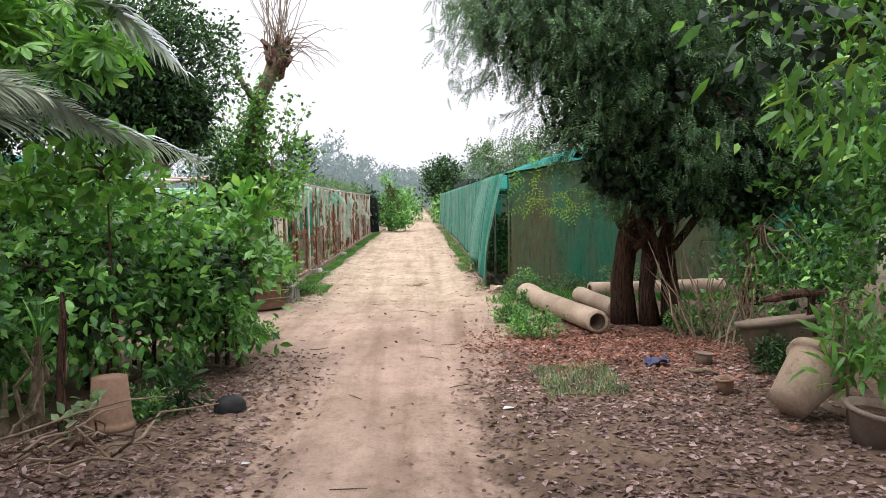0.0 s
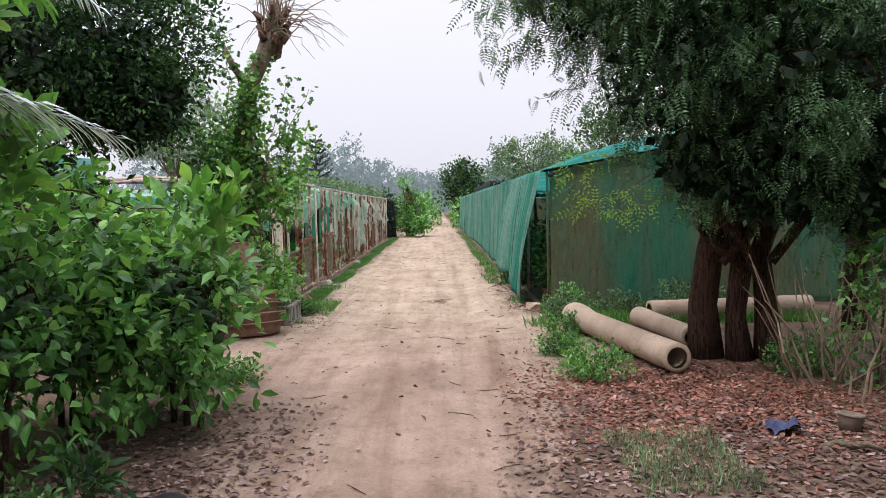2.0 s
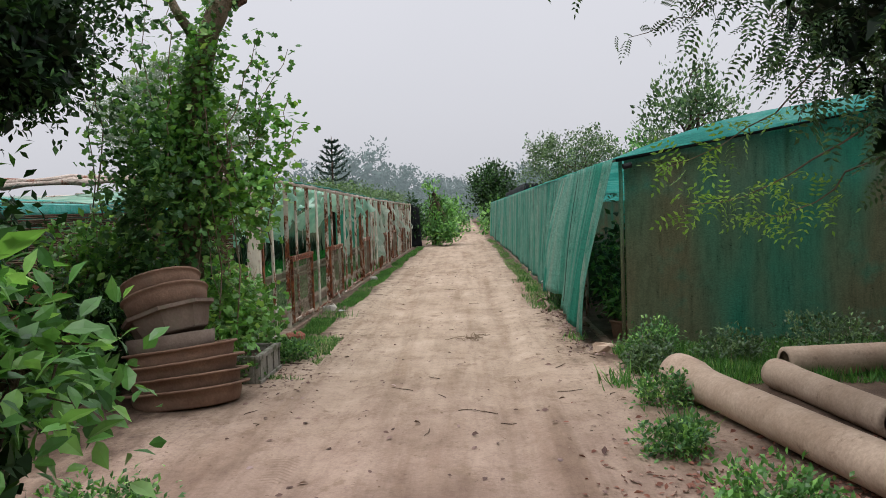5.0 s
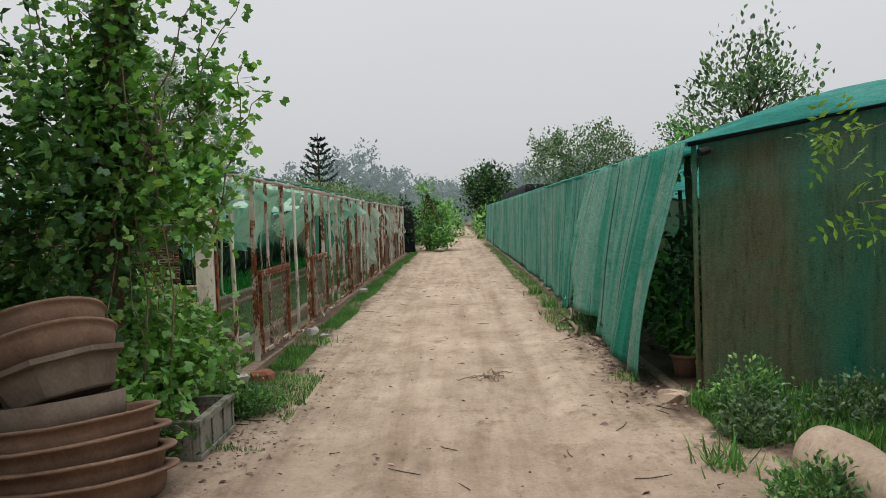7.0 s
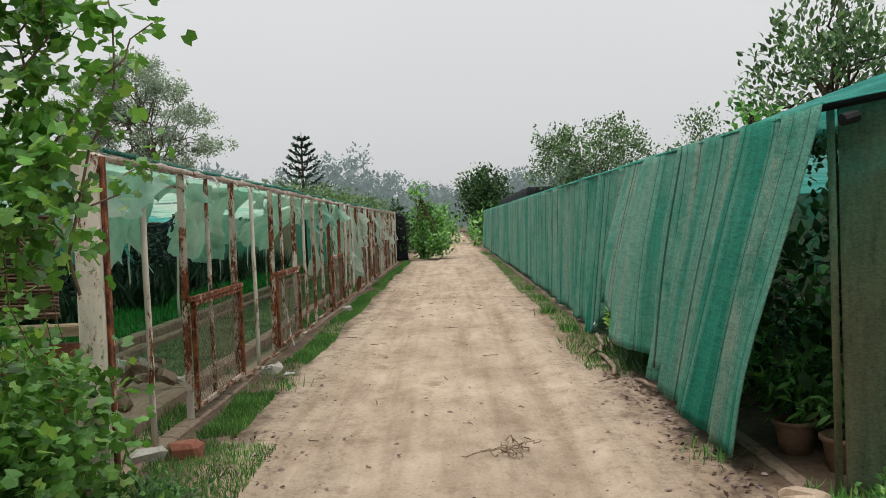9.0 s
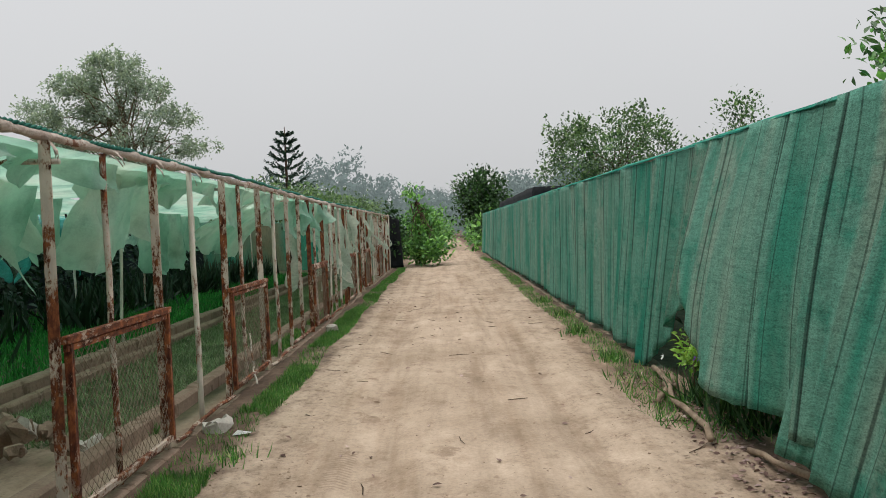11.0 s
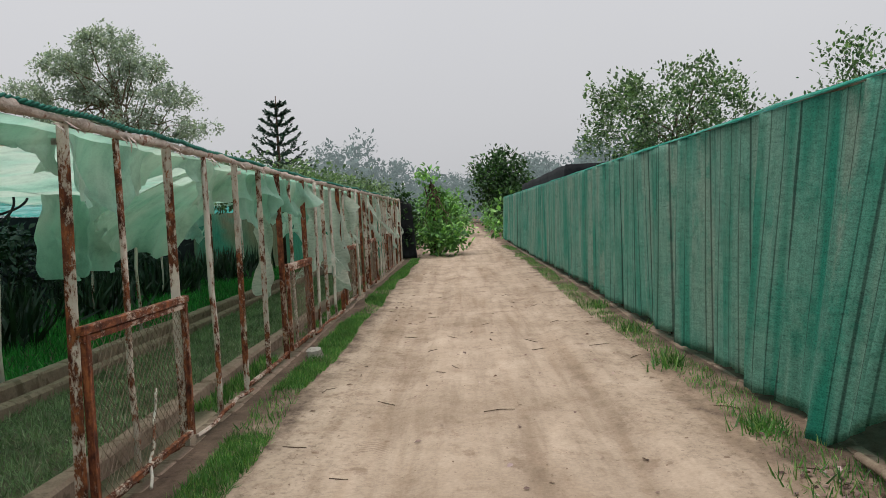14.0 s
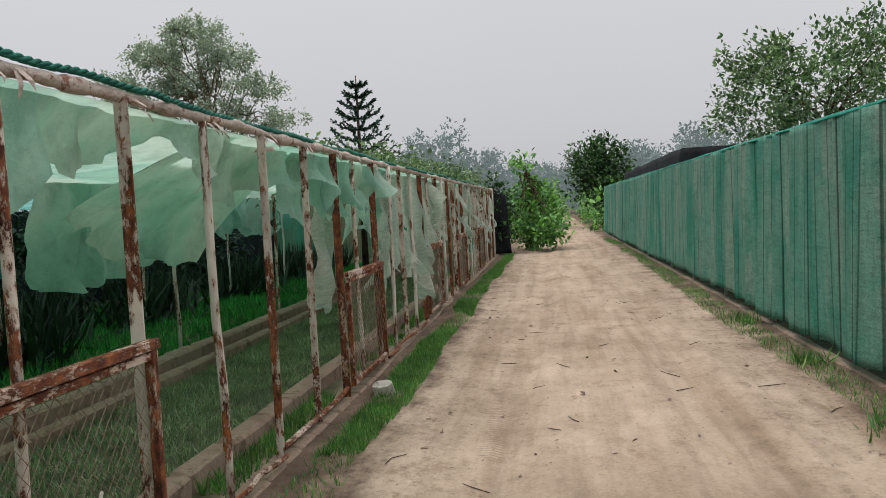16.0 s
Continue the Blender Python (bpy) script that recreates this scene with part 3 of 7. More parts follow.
def fingered(count=6):
    """A palmate leaf: blunt leaflets that spread from the end of the stalk."""
    v, f = [(-.012, -.35, 0), (.012, -.35, 0), (0, .04, 0)], [(0, 1, 2)]
    for k in range(count):
        a = -1.5 + 3.0 * k / (count - 1)
        c, q, L = np.cos(a), np.sin(a), .62 + .2 * np.cos(a)
        n = len(v)
        for x, y, z in ((0, 0, 0), (-.09, .35, .03), (-.15, .68, .0), (-.09, .93, -.05), (0, 1, -.09), (.09, .93, -.05), (.15, .68, .0), (.09, .35, .03), (0, .55, -.02)):
            v.append((L * (x * c + y * q), L * (y * c - x * q), L * z - .10 * y * y))
        f += [(n + 8, n + (m + 1) % 8, n + m) for m in range(8)]
    return np.array(v, float), f


FINGER = fingered()


def scatter(pos, heading, size, shape, roll=0.6, seed=0):
    """Leaves of one shape at pos, pointing along heading."""
    r = np.random.default_rng(seed)
    pos, heading = np.asarray(pos, float), np.asarray(heading, float)
    n = len(pos)
    y = heading / (np.linalg.norm(heading, axis=1)[:, None] + 1e-9)
    up = np.array([0, 0, 1.0]) + r.normal(0, roll, (n, 3))
    x = np.cross(y, up)
    x /= np.linalg.norm(x, axis=1)[:, None] + 1e-9
    z = np.cross(x, y)
    size = np.broadcast_to(np.asarray(size, float), (n,))
    tv, tf = shape
    v = pos[:, None, :] + size[:, None, None] * (tv[None, :, 0, None] * x[:, None] + tv[None, :, 1, None] * y[:, None] + tv[None, :, 2, None] * z[:, None])
    k = len(tv)
    return v.reshape(-1, 3), [tuple(i + a * k for i in f) for a in range(n) for f in tf]


def blob(n, centre, radii, fill=0.55, seed=0):
    """n points in the outer part of an ellipsoid."""
    r = np.random.default_rng(seed)
    d = r.normal(0, 1, (n, 3))
    d /= np.linalg.norm(d, axis=1)[:, None]
    q = r.uniform(fill ** 3, 1, n) ** (1 / 3)
    return np.asarray(centre) + d * q[:, None] * np.asarray(radii), d


def crown(masses, clumps, per, spread, size, shape, droop=0.0, fill=0.55, seed=0, upward=0.0, low=None):
    """Leaves in clumps over several ellipsoid masses (centre, radii). Returns the leaf mesh data and the clump centres."""
    r = np.random.default_rng(seed)
    P, D, C = [], [], []
    total = sum(m[1][0] * m[1][1] * m[1][2] for m in masses) ** 1
    for k, (c, rad) in enumerate(masses):
        n = max(3, int(round(clumps * (rad[0] * rad[1] * rad[2]) / total)))
        pts, d = blob(n, c, rad, fill, seed * 31 + k)
        pts += r.normal(0, 0.06, pts.shape) * np.asarray(rad)
        if low is not None:
            pts[:, 2] = np.maximum(pts[:, 2], low)
        C.append(pts)
        q = np.repeat(pts, per, 0) + np.clip(r.normal(0, 1, (n * per, 3)), -1.7, 1.7) * spread * r.uniform(0.5, 1.3, n).repeat(per)[:, None]
        h = np.repeat(d, per, 0) * 0.6 + r.normal(0, 0.7, (n * per, 3))
        h[:, 2] += upward - droop
        P.append(q)
        D.append(h)
    P, D, C = np.concatenate(P), np.concatenate(D), np.concatenate(C)
    return scatter(P, D, size * r.uniform(0.6, 1.25, len(P)), shape, seed=seed), C


def anchor(name, place, label, category, group="", kind=""):
    e = new(name)
    e.location = place
    e.empty_display_size = 0.2
    return tagged(e, label, category, group, kind)


def under(ob, parent):
    """Hang a mesh built in world places under a thing that stands elsewhere."""
    ob.parent = parent
    ob.matrix_parent_inverse = Matrix.Translation(-parent.location)
    return ob


def plant(name, place, label, category, masses, clumps, per, spread, size, shape, leaf, bark=None, stems=(), limbs=0, limb_r=0.03, droop=0.0,
          fill=0.55, seed=0, group="", upward=0.0, low=None, fork=None, core=0, core_size=0.3, core_leaf=None, core_reach=0.82):
    """A tree or bush: its stems as given tubes, limbs out to the clumps, and a crown of single leaves."""
    a = anchor(name, place, label, category, group)
    (v, f), C = crown(masses, clumps, per, spread, size, shape, droop, fill, seed, upward, low)
    under(link_mesh("crown", v, f, leaf), a)
    if core:   # leaves deep inside, mostly in a darker colour that stands in for shade
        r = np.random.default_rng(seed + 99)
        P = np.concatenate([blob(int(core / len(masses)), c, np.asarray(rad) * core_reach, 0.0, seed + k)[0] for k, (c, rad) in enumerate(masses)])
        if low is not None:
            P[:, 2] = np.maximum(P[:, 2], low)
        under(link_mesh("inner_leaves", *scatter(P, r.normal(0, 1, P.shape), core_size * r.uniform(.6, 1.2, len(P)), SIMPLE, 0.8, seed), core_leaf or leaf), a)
    trunk = None
    if stems or limbs:
        for k, (pts, rad, sides) in enumerate(stems):
            hp = Heap()
            hp.add(*tube(pts, rad, sides, True, 0.12, seed + k))
            stem = under(hp.put("trunk" if len(stems) == 1 else "stem", bark, None, "", True), a)
            trunk = trunk or stem
        if limbs:
            r = np.random.default_rng(seed + 5)
            tops = fork if fork is not None else [s[0][-1] for s in stems]
            for c in C[r.permutation(len(C))[:limbs]]:
                t = np.asarray(tops[r.integers(len(tops))], float)
                v, f = tube(bent(t, c, 6, 0.1, 0.06 * np.linalg.norm(c - t) ** 0.5, int(r.integers(1e6))), np.linspace(limb_r, limb_r * 0.2, 6), 5)
                limb = link_mesh("limb", v, f, bark, trunk, "", True)
                if trunk is None:
                    under(limb, a)
    return a


# ---------------------------------------------------------------- ground
def spaced(lo, hi, near_lo, near_hi, d):
    mid = list(np.arange(near_lo, near_hi + d / 2, d))
    left, right, s, x = [], [], d, near_lo
    while x > lo:
        s *= 1.25
        x -= s
        left.append(max(x, lo))
    s, x = d, mid[-1]
    while x < hi:
        s *= 1.25
        x += s
        right.append(min(x, hi))
    return np.array(left[::-1] + mid + right)


def ground_height(x, y):
    x, y = np.asarray(x, float), np.asarray(y, float)
    near = np.exp(-((x + 0.4) / 14) ** 2) * np.clip((75 - y) / 20, 0, 1)
    lane = np.exp(-((x + 0.42) / 1.35) ** 4)
    h = 0.02 * wobble(x, y, 1.3, 1, 2) + 0.007 * wobble(x * 1.4, y * 0.6, 3.4, 2, 2)
    wander = 0.07 * np.sin(y * 0.45) + 0.05 * np.sin(y * 0.17 + 1)
    for c in (-1.05, 0.28):   # two wheel ruts
        h = h - 0.028 * np.exp(-((x - c - wander) / 0.17) ** 2) + 0.012 * np.exp(-((x - c - wander - 0.3) / 0.1) ** 2)
    h = h + 0.03 * (1 - lane)
    return near * h - 0.02


xs, ys = spaced(-900, 900, -5.0, 5.0, 0.11), spaced(-300, 1800, -1.0, 34.0, 0.12)
gx, gy = np.meshgrid(xs, ys)
gv = np.stack([gx, gy, ground_height(gx, gy)], -1).reshape(-1, 3)
nx = len(xs)
gf = [(j * nx + i, j * nx + i + 1, (j + 1) * nx + i + 1, (j + 1) * nx + i) for j in range(len(ys) - 1) for i in range(nx - 1)]
tagged(link_mesh("ground", gv, gf, EARTH, smooth=True), "dry sandy farm lane with wheel ruts and dusty verges", "ground", kind="structure")


def on_ground(x, y, lift=0.0):
    return np.stack([x, y, ground_height(x, y) + lift], -1)


# ---------------------------------------------------------------- left: frame fence of the old plant house
FX = -2.40
TOP = 1.84


def top_z(y):
    """The top rail, which sags towards the middle of the house."""
    return TOP + np.interp(y, [14.8, 19.0, 23.0, 27.0], [0.055, 0.045, 0.018, 0.0])


POSTS = [(15.56, "w"), (16.36, "g"), (17.09, "m"), (17.86, "g"), (18.66, "w"), (19.50, "g"), (20.20, "m"), (20.95, "g"), (21.71, "w"),
         (22.50, "r"), (23.30, "r"), (24.10, "g"), (24.75, "m"), (25.45, "g"), (26.15, "w"), (26.85, "r"), (27.55, "w"), (28.3, "g"), (29.0, "m"),
         (29.7, "g"), (30.4, "w"), (31.1, "r"), (31.8, "g"), (32.5, "m"), (33.2, "g"), (33.9, "r"), (34.6, "w"), (35.3, "r"), (36.0, "g"), (36.7, "m"),
         (37.4, "g"), (38.1, "r"), (38.8, "w"), (39.5, "r"), (40.2, "w"), (40.9, "r"), (41.6, "w")]

fence = anchor("frame_fence", (FX, 15.5, 0), "row of rusty white-painted steel posts under a wrapped top rail", "fence")
pr = np.random.default_rng(3)


def angle_post(y, z0, z1, w, lean):
    """An angle-iron upright: two flanges at right angles."""
    hp = Heap()
    a = slab(FX - w / 2, FX + w / 2, y - w / 2, y - w / 2 + 0.007, z0, z1, 0.002)
    b = slab(FX - w / 2, FX - w / 2 + 0.007, y - w / 2 + 0.0075, y + w / 2, z0, z1, 0.002)
    for v, f in (a, b):
        v = v.copy()
        v[:, 1] += lean * (v[:, 2] - z0)
        hp.add(v, f)
    return hp


for y, kind in POSTS:
    lean = pr.normal(0, 0.012)
    g = float(ground_height(FX, y))
    if kind == "w":
        hp = Heap().add(*tube(bent((FX, y, g - 0.05), (FX + pr.normal(0, .01), y + lean * 2, float(top_z(y))), 7, 0, 0.004, int(y * 100)), 0.021, 9))
        under(hp.put("post", PAINT_OLD, None, "grimy white pipe post", True), fence)
    elif kind == "m":
        hp = Heap().add(*tube(bent((FX - 0.02, y, g - 0.03), (FX - 0.02, y + lean, float(top_z(y))), 7, 0, 0.004, int(y * 100)), 0.019, 8))
        under(hp.put("post", RUSTED, None, "", True), fence)
    else:
        post = under(angle_post(y, g - 0.05, float(top_z(y)), 0.058 if kind == "g" else 0.048, lean).put("post", RUSTED if pr.random() < 0.7 else RUST_MORE, None, "flaking angle-iron post"), fence)
        post.data.materials.append(RUST_MORE)
        half = len(post.data.polygons) // 2
        for poly in post.data.polygons:      # the flange along the fence has lost its paint
            poly.material_index = int(poly.index >= half and (y < 25 or kind == "r"))

# the thick corner post and the boarded end wall beside it
corner = anchor("corner_post", (FX - 0.02, 14.76, 0), "thick white corner post streaked with rust", "post")
hp = Heap().add(*slab(FX - 0.10, FX + 0.055, 14.70, 14.80, -0.04, 1.915, 0.012))
under(hp.put("post_face", POST_WHITE), corner)
hp = Heap().add(*slab(FX + 0.057, FX + 0.075, 14.72, 14.78, -0.02, 1.895, 0.004))
under(hp.put("rusty_edge", RUST_MORE), corner)

end_wall = anchor("end_wall", (-4.0, 14.95, 0), "end wall of brown reed matting over a timber beam and dark bricks", "wall", kind="structure")
hp = Heap()
n = 60
u = np.linspace(-6.2, -2.53, n)
for k in range(26):     # reeds laid one above the other
    z = 0.97 + k * 0.024
    hp.add(*tube(np.stack([u, 14.95 + 0.012 * wobble(u, u * 0 + k, 3, 5), z + 0.008 * wobble(u, u * 0 + k * 3.1, 2, 6)], 1)[::4], 0.012, 5))
under(hp.put("reed_mat", BURLAP, None, "brown reed mat"), end_wall)
hp = Heap().add(*slab(-6.2, -2.52, 14.90, 15.0, 0.86, 0.93, 0.01))
under(hp.put("beam", TIMBER, None, "pale weathered beam"), end_wall)
brick = None
for row in range(9):
    for k in range(15):
        bx = -2.66 - k * 0.235 - (row % 2) * 0.117
        if brick is None:
            bv, bf = slab(-0.11, 0.11, -0.05, 0.05, 0, 0.075, 0.006)
            brick_ob = link_mesh("brick", bv, bf, BRICK_RED)
            brick = brick_ob.data
        else:
            brick_ob = new("brick", brick)
        brick_ob.parent = end_wall
        brick_ob.location = (bx - end_wall.location[0], 0.02 + pr.normal(0, .004), row * 0.092)
hp = Heap()
for k, (x0, x1, z) in enumerate(((-6.3, -2.45, 1.89), (-6.3, -2.5, 1.93))):
    p = bent((x0, 14.8 + k * .12, z + .02), (x1, 14.8 + k * .12, z), 18, 0.03, 0.02, k)
    hp.add(*tube(p, 0.035 + 0.012 * np.sin(np.arange(18) * 1.7), 8, True, 0.2, k))
under(hp.put("rolled_sheet", WRAP, None, "rolled dusty plastic sheet along the eave", True), end_wall)

# top rail: pipe wrapped in cloth, with a rope wound along it
rail = anchor("top_rail", (FX, 14.8, TOP), "cloth-wrapped top rail with a green rope wound along it", "rail")
ry = np.arange(14.8, 42.0, 0.05)
rz = top_z(ry) + 0.012 + 0.015 * wobble(ry, ry * 0, 2.5, 8)
rad = 0.023 + 0.009 * wobble(ry, ry * 0 + 3, 9.0, 9) + 0.010 * (np.abs(((ry + .2) % 0.77) - 0.38) > 0.31)
hp = Heap().add(*tube(np.stack([FX + 0.01 * wobble(ry, ry * 0, 3, 10), ry, rz], 1), rad, 9, True, 0.12, 4))
under(hp.put("wrapped_pipe", WRAP, None, "", True), rail)
for s in range(3):
    ph = s * 2 * np.pi / 3
    ry2 = np.arange(14.9, 40.0, 0.022)
    cx = FX + 0.008 + 0.028 * wobble(ry2, ry2 * 0, 3.0, 14)
    cz = top_z(ry2) + 0.046 + 0.012 * wobble(ry2, ry2 * 0, 2.0, 11) + 0.010 * wobble(ry2, ry2 * 0 + 7, 4.0, 15)
    hp = Heap().add(*tube(np.stack([cx + 0.008 * np.cos(ry2 * 40 + ph), ry2, cz + 0.008 * np.sin(ry2 * 40 + ph)], 1), 0.0078, 6))
    under(hp.put("rope_strand", ROPE, None, "twisted green rope", True), rail)
for y, _ in POSTS:   # knotted ends of cloth at the posts
    for k in range(3):
        p = np.array([FX + 0.03, y + pr.normal(0, .03), float(top_z(y))]) + pr.normal(0, 0.012, 3)
        q = p + np.array([0.02 + pr.uniform(0, .03), pr.normal(0, .05), -pr.uniform(0.04, 0.10)])
        w = pr.uniform(.01, .025)
        m = (p + q) / 2 + (0.012, 0, 0)
        under(link_mesh("cloth_end", np.array([p + (0, -w, 0), p + (0, w, 0), m + (0, w, 0), m + (0, -w * .7, 0), q + (0, w * .6, 0), q + (0.01, -w * .8, .01)]), [(0, 1, 2, 3), (3, 2, 4, 5)], WRAP, None, "torn cloth end"), rail)

# footing strip and bottom rail
footing = Heap()
fy = np.arange(14.9, 42.0, 0.3)
for k, y in enumerate(fy):
    h = 0.035 + 0.012 * float(wobble(y, 0, 4, 12))
    footing.add(*slab(FX - 0.07, FX + 0.07 + 0.02 * float(wobble(y, 5, 5, 13)), y + .004, y + 0.296, -0.05, h - .012, 0.015))
tagged(footing.put("footing", KERBSTONE), "low earthy concrete footing under the frame fence", "footing", kind="structure")
for a, b in ((16.36, 17.86), (19.5, 20.95), (22.5, 25.4), (28.3, 29.7), (31.8, 33.2), (36.0, 37.4)):
    under(link_mesh("bottom_rail", *tube(bent((FX + .01, a, 0.075), (FX + .01, b, 0.07), 8, 0, 0.006, int(a)), 0.019, 6, True, .15), RUST_BAR, None, "rusty bottom rail"), fence)
for a, b in ((17.9, 19.4), (21.0, 22.4), (25.5, 28.0)):
    under(link_mesh("bottom_rail", *tube(bent((FX + .05, a, 0.055), (FX + .06, b, 0.06), 8, 0.01, 0.008, int(a)), 0.014, 6, True, .2), RUST_BAR, None, "fallen rusty rail"), fence)

# framed panels with wire mesh
def mesh_panel(y0, y1):
    a = anchor("mesh_panel", (FX + 0.035, y0, 0.06), "low rusty framed panel with torn wire mesh", "panel", "framed panels in the fence")
    z0, z1, x = 0.09, 0.955, FX + 0.045
    for nm, s in (("top_bar", slab(x - .02, x + .02, y0 - .03, y1 + .03, z1 - .038, z1, .004)), ("top_bar", slab(x - .012, x + .012, y0 - .02, y1 + .02, z1 - .075, z1 - .045, .003)),
                  ("bottom_bar", slab(x - .015, x + .015, y0 + .03, y1 - .03, z0, z0 + .035, .004)),
                  ("stile", slab(x - .018, x + .018, y0 + 0.0, y0 + .04, z0, z1 - .04, .004)), ("stile", slab(x - .018, x + .018, y1 - .04, y1, z0, z1 - .04, .004))):
        v, f = s
        v = v + np.random.default_rng(int(y0 * 7)).normal(0, 0.0012, v.shape)
        under(link_mesh(nm, v, f, RUST_MORE if nm == "stile" else RUST_BAR), a)
    hp = Heap()
    r = np.random.default_rng(int(y0 * 10))
    w, h, cell = y1 - y0 - 0.08, z1 - z0 - 0.08, 0.065
    for s in (-1, 1):
        c = -h
        while c < w + h:
            pts = []
            for t in np.linspace(0, h, 9):
                yy = c + t if s > 0 else c + h - t
                if 0 <= yy <= w:
                    pts.append((x - .005 + r.normal(0, .003), y0 + .04 + yy + r.normal(0, .002), z0 + .035 + t))
            if len(pts) > 1 and r.random() < 0.93:
                hp.add(*tube(pts, 0.0017, 4, False))
            c += cell
    under(hp.put("wire_mesh", WIRE, None, "diamond wire mesh"), a)
    return a


for k in range(len(POSTS) - 2):
    if POSTS[k][1] == "g" and POSTS[k + 1][1] == "m":
        mesh_panel(POSTS[k][0] + 0.01, POSTS[k + 2][0] - 0.01)

# roof sheet of the plant house, sagging and seen from below
ru, rv = np.arange(14.95, 42.0, 0.16), np.linspace(-2.42, -5.6, 22)
A, B = np.meshgrid(ru, rv, indexing="ij")
Z = top_z(A) - 0.012 - (0.04 * np.abs(np.sin(A * np.pi / 1.54)) + 0.07 * (wobble(A, B, 2.4, 20) + 0.8)) * np.clip((FX - B) / 0.5, 0.0, 1)
V = np.stack([A * 0 + B, A, Z], -1).reshape(-1, 3)
F = []
nb = len(rv)
hole = wobble(A, B, 2.3, 21, 5)
for i in range(len(ru) - 1):
    for j in range(nb - 1):
        if hole[i, j] < 0.66 or j < 2:
            F.append((i * nb + j, i * nb + j + 1, (i + 1) * nb + j + 1, (i + 1) * nb + j))
tagged(link_mesh("roof_cloth", V, F, CLOTH, smooth=True), "sagging torn pale green cloth roof over the plant house", "roof cloth")
A, B = np.meshgrid(np.arange(14.95, 44.0, 0.4), np.linspace(-5.55, -9.5, 12), indexing="ij")
Z = TOP - 0.05 + 0.06 * wobble(A, B, 1.5, 22)
nb = 12
tagged(link_mesh("roof_net", np.stack([B, A, Z], -1).reshape(-1, 3), [(i * nb + j, i * nb + j + 1, (i + 1) * nb + j + 1, (i + 1) * nb + j) for i in range(len(A) - 1) for j in range(nb - 1)], NET_ROOF, smooth=True), "teal net over the back of the plant house", "net roof")


def torn_cloth(y0, y1, x, ztop, zbot, material, label, seed, rag=0.16, holes=0.6, group="torn cloths", top_x=None, skew=0.0):
    """A hanging sheet with folds, a ragged lower edge and tears."""
    ny, nz = max(8, int((y1 - y0) / 0.035)), 34
    yy = np.linspace(y0, y1, ny)
    low = zbot + rag * 1.5 * wobble(yy, yy * 0, 5.0, seed, 5) + rag * 2.6 * np.abs(wobble(yy, yy * 0 + 9, 3.0, seed + 1))
    low = np.minimum(low + skew * np.linspace(-.5, .5, ny), ztop - 0.06)
    t = np.linspace(0, 1, nz)
    Yg, Tg = np.meshgrid(yy, t, indexing="ij")
    Zg = ztop + (low[:, None] - ztop) * Tg
    lean = 0 if top_x is None else (top_x - x) * (1 - Tg) ** 1.6
    crease = np.abs(wobble(Yg + 0.5 * Zg, Zg * 0.7, 5.0, seed + 7, 2))
    Xg = x + lean + 0.15 * crease * (0.3 + Tg) + 0.20 * wobble(Yg * 2.2, Zg * 0.6, 2.4, seed + 2) * (0.4 + Tg) + 0.03 * wobble(Yg, Zg, 9, seed + 3)
    Yg = Yg + 0.14 * wobble(Zg, Yg * 0.6, 3, seed + 4) * Tg
    h = wobble(Yg * 1.6, Zg, 4.5, seed + 5, 4)
    f = [(i * nz + j, i * nz + j + 1, (i + 1) * nz + j + 1, (i + 1) * nz + j) for i in range(ny - 1) for j in range(nz - 1)
         if not (h[i, j] > holes and Tg[i, j] > 0.25)]
    ob = link_mesh("torn_cloth", np.stack([Xg, Yg, Zg], -1).reshape(-1, 3), f, material, smooth=True)
    return tagged(ob, label, "torn cloth", group)


PALE = "ragged pale green cloth hanging from the roof pipes"
VALANCE = "strip of pale green cloth sagging below the top rail"
for k, (a, b, z) in enumerate(((15.0, 17.4, 1.66), (17.2, 19.8, 1.60), (19.6, 22.3, 1.55), (22.1, 24.6, 1.45), (24.4, 26.6, 1.5))):
    torn_cloth(a, b, -2.60, 1.81 + .03 * (k < 3), z, CLOTH, VALANCE, 300 + 10 * k, 0.09, 0.95, "cloth strips under the rail", -2.47, 0.12 * (-1) ** k)
torn_cloth(15.0, 16.5, -3.0, 1.80, 1.45, CLOTH, PALE, 30, 0.12, 0.8, top_x=-2.8)
torn_cloth(15.9, 17.6, -3.15, 1.80, 1.28, CLOTH, PALE, 40, 0.2, 0.7, top_x=-3.0, skew=-.5)
torn_cloth(17.35, 19.0, -2.95, 1.82, 1.4, CLOTH, PALE, 42, 0.13, 0.85, top_x=-2.6, skew=.3)
torn_cloth(18.9, 19.9, -4.2, 1.80, 1.3, CLOTH, PALE, 50, 0.16, 0.7, top_x=-4.0, skew=-.4)
torn_cloth(22.1, 23.7, -3.4, 1.82, 1.22, CLOTH, PALE, 54, 0.08, 0.95, top_x=-2.6, skew=-.25)
torn_cloth(23.55, 25.05, -4.48, 1.76, .88, CLOTH, "large pale green cloth hanging from the inner pipe", 60, 0.05, 0.95)
torn_cloth(23.3, 24.4, -2.62, 1.82, 1.30, CLOTH, PALE, 80, 0.16, 0.8, top_x=-2.46)
torn_cloth(19.6, 20.9, -4.6, 1.78, 1.2, CLOTH, PALE, 82, 0.2, 0.6)
torn_cloth(24.0, 27.0, -4.7, 1.78, 1.15, CLOTH, PALE, 84, 0.2, 0.5)
torn_cloth(24.8, 25.25, -2.80, 1.79, 0.42, CLOTH_GREY, "long torn strip of faded cloth", 90, 0.1, 0.9)
torn_cloth(24.9, 26.2, -2.52, 1.80, 1.05, CLOTH, PALE, 100, 0.25, 0.55)
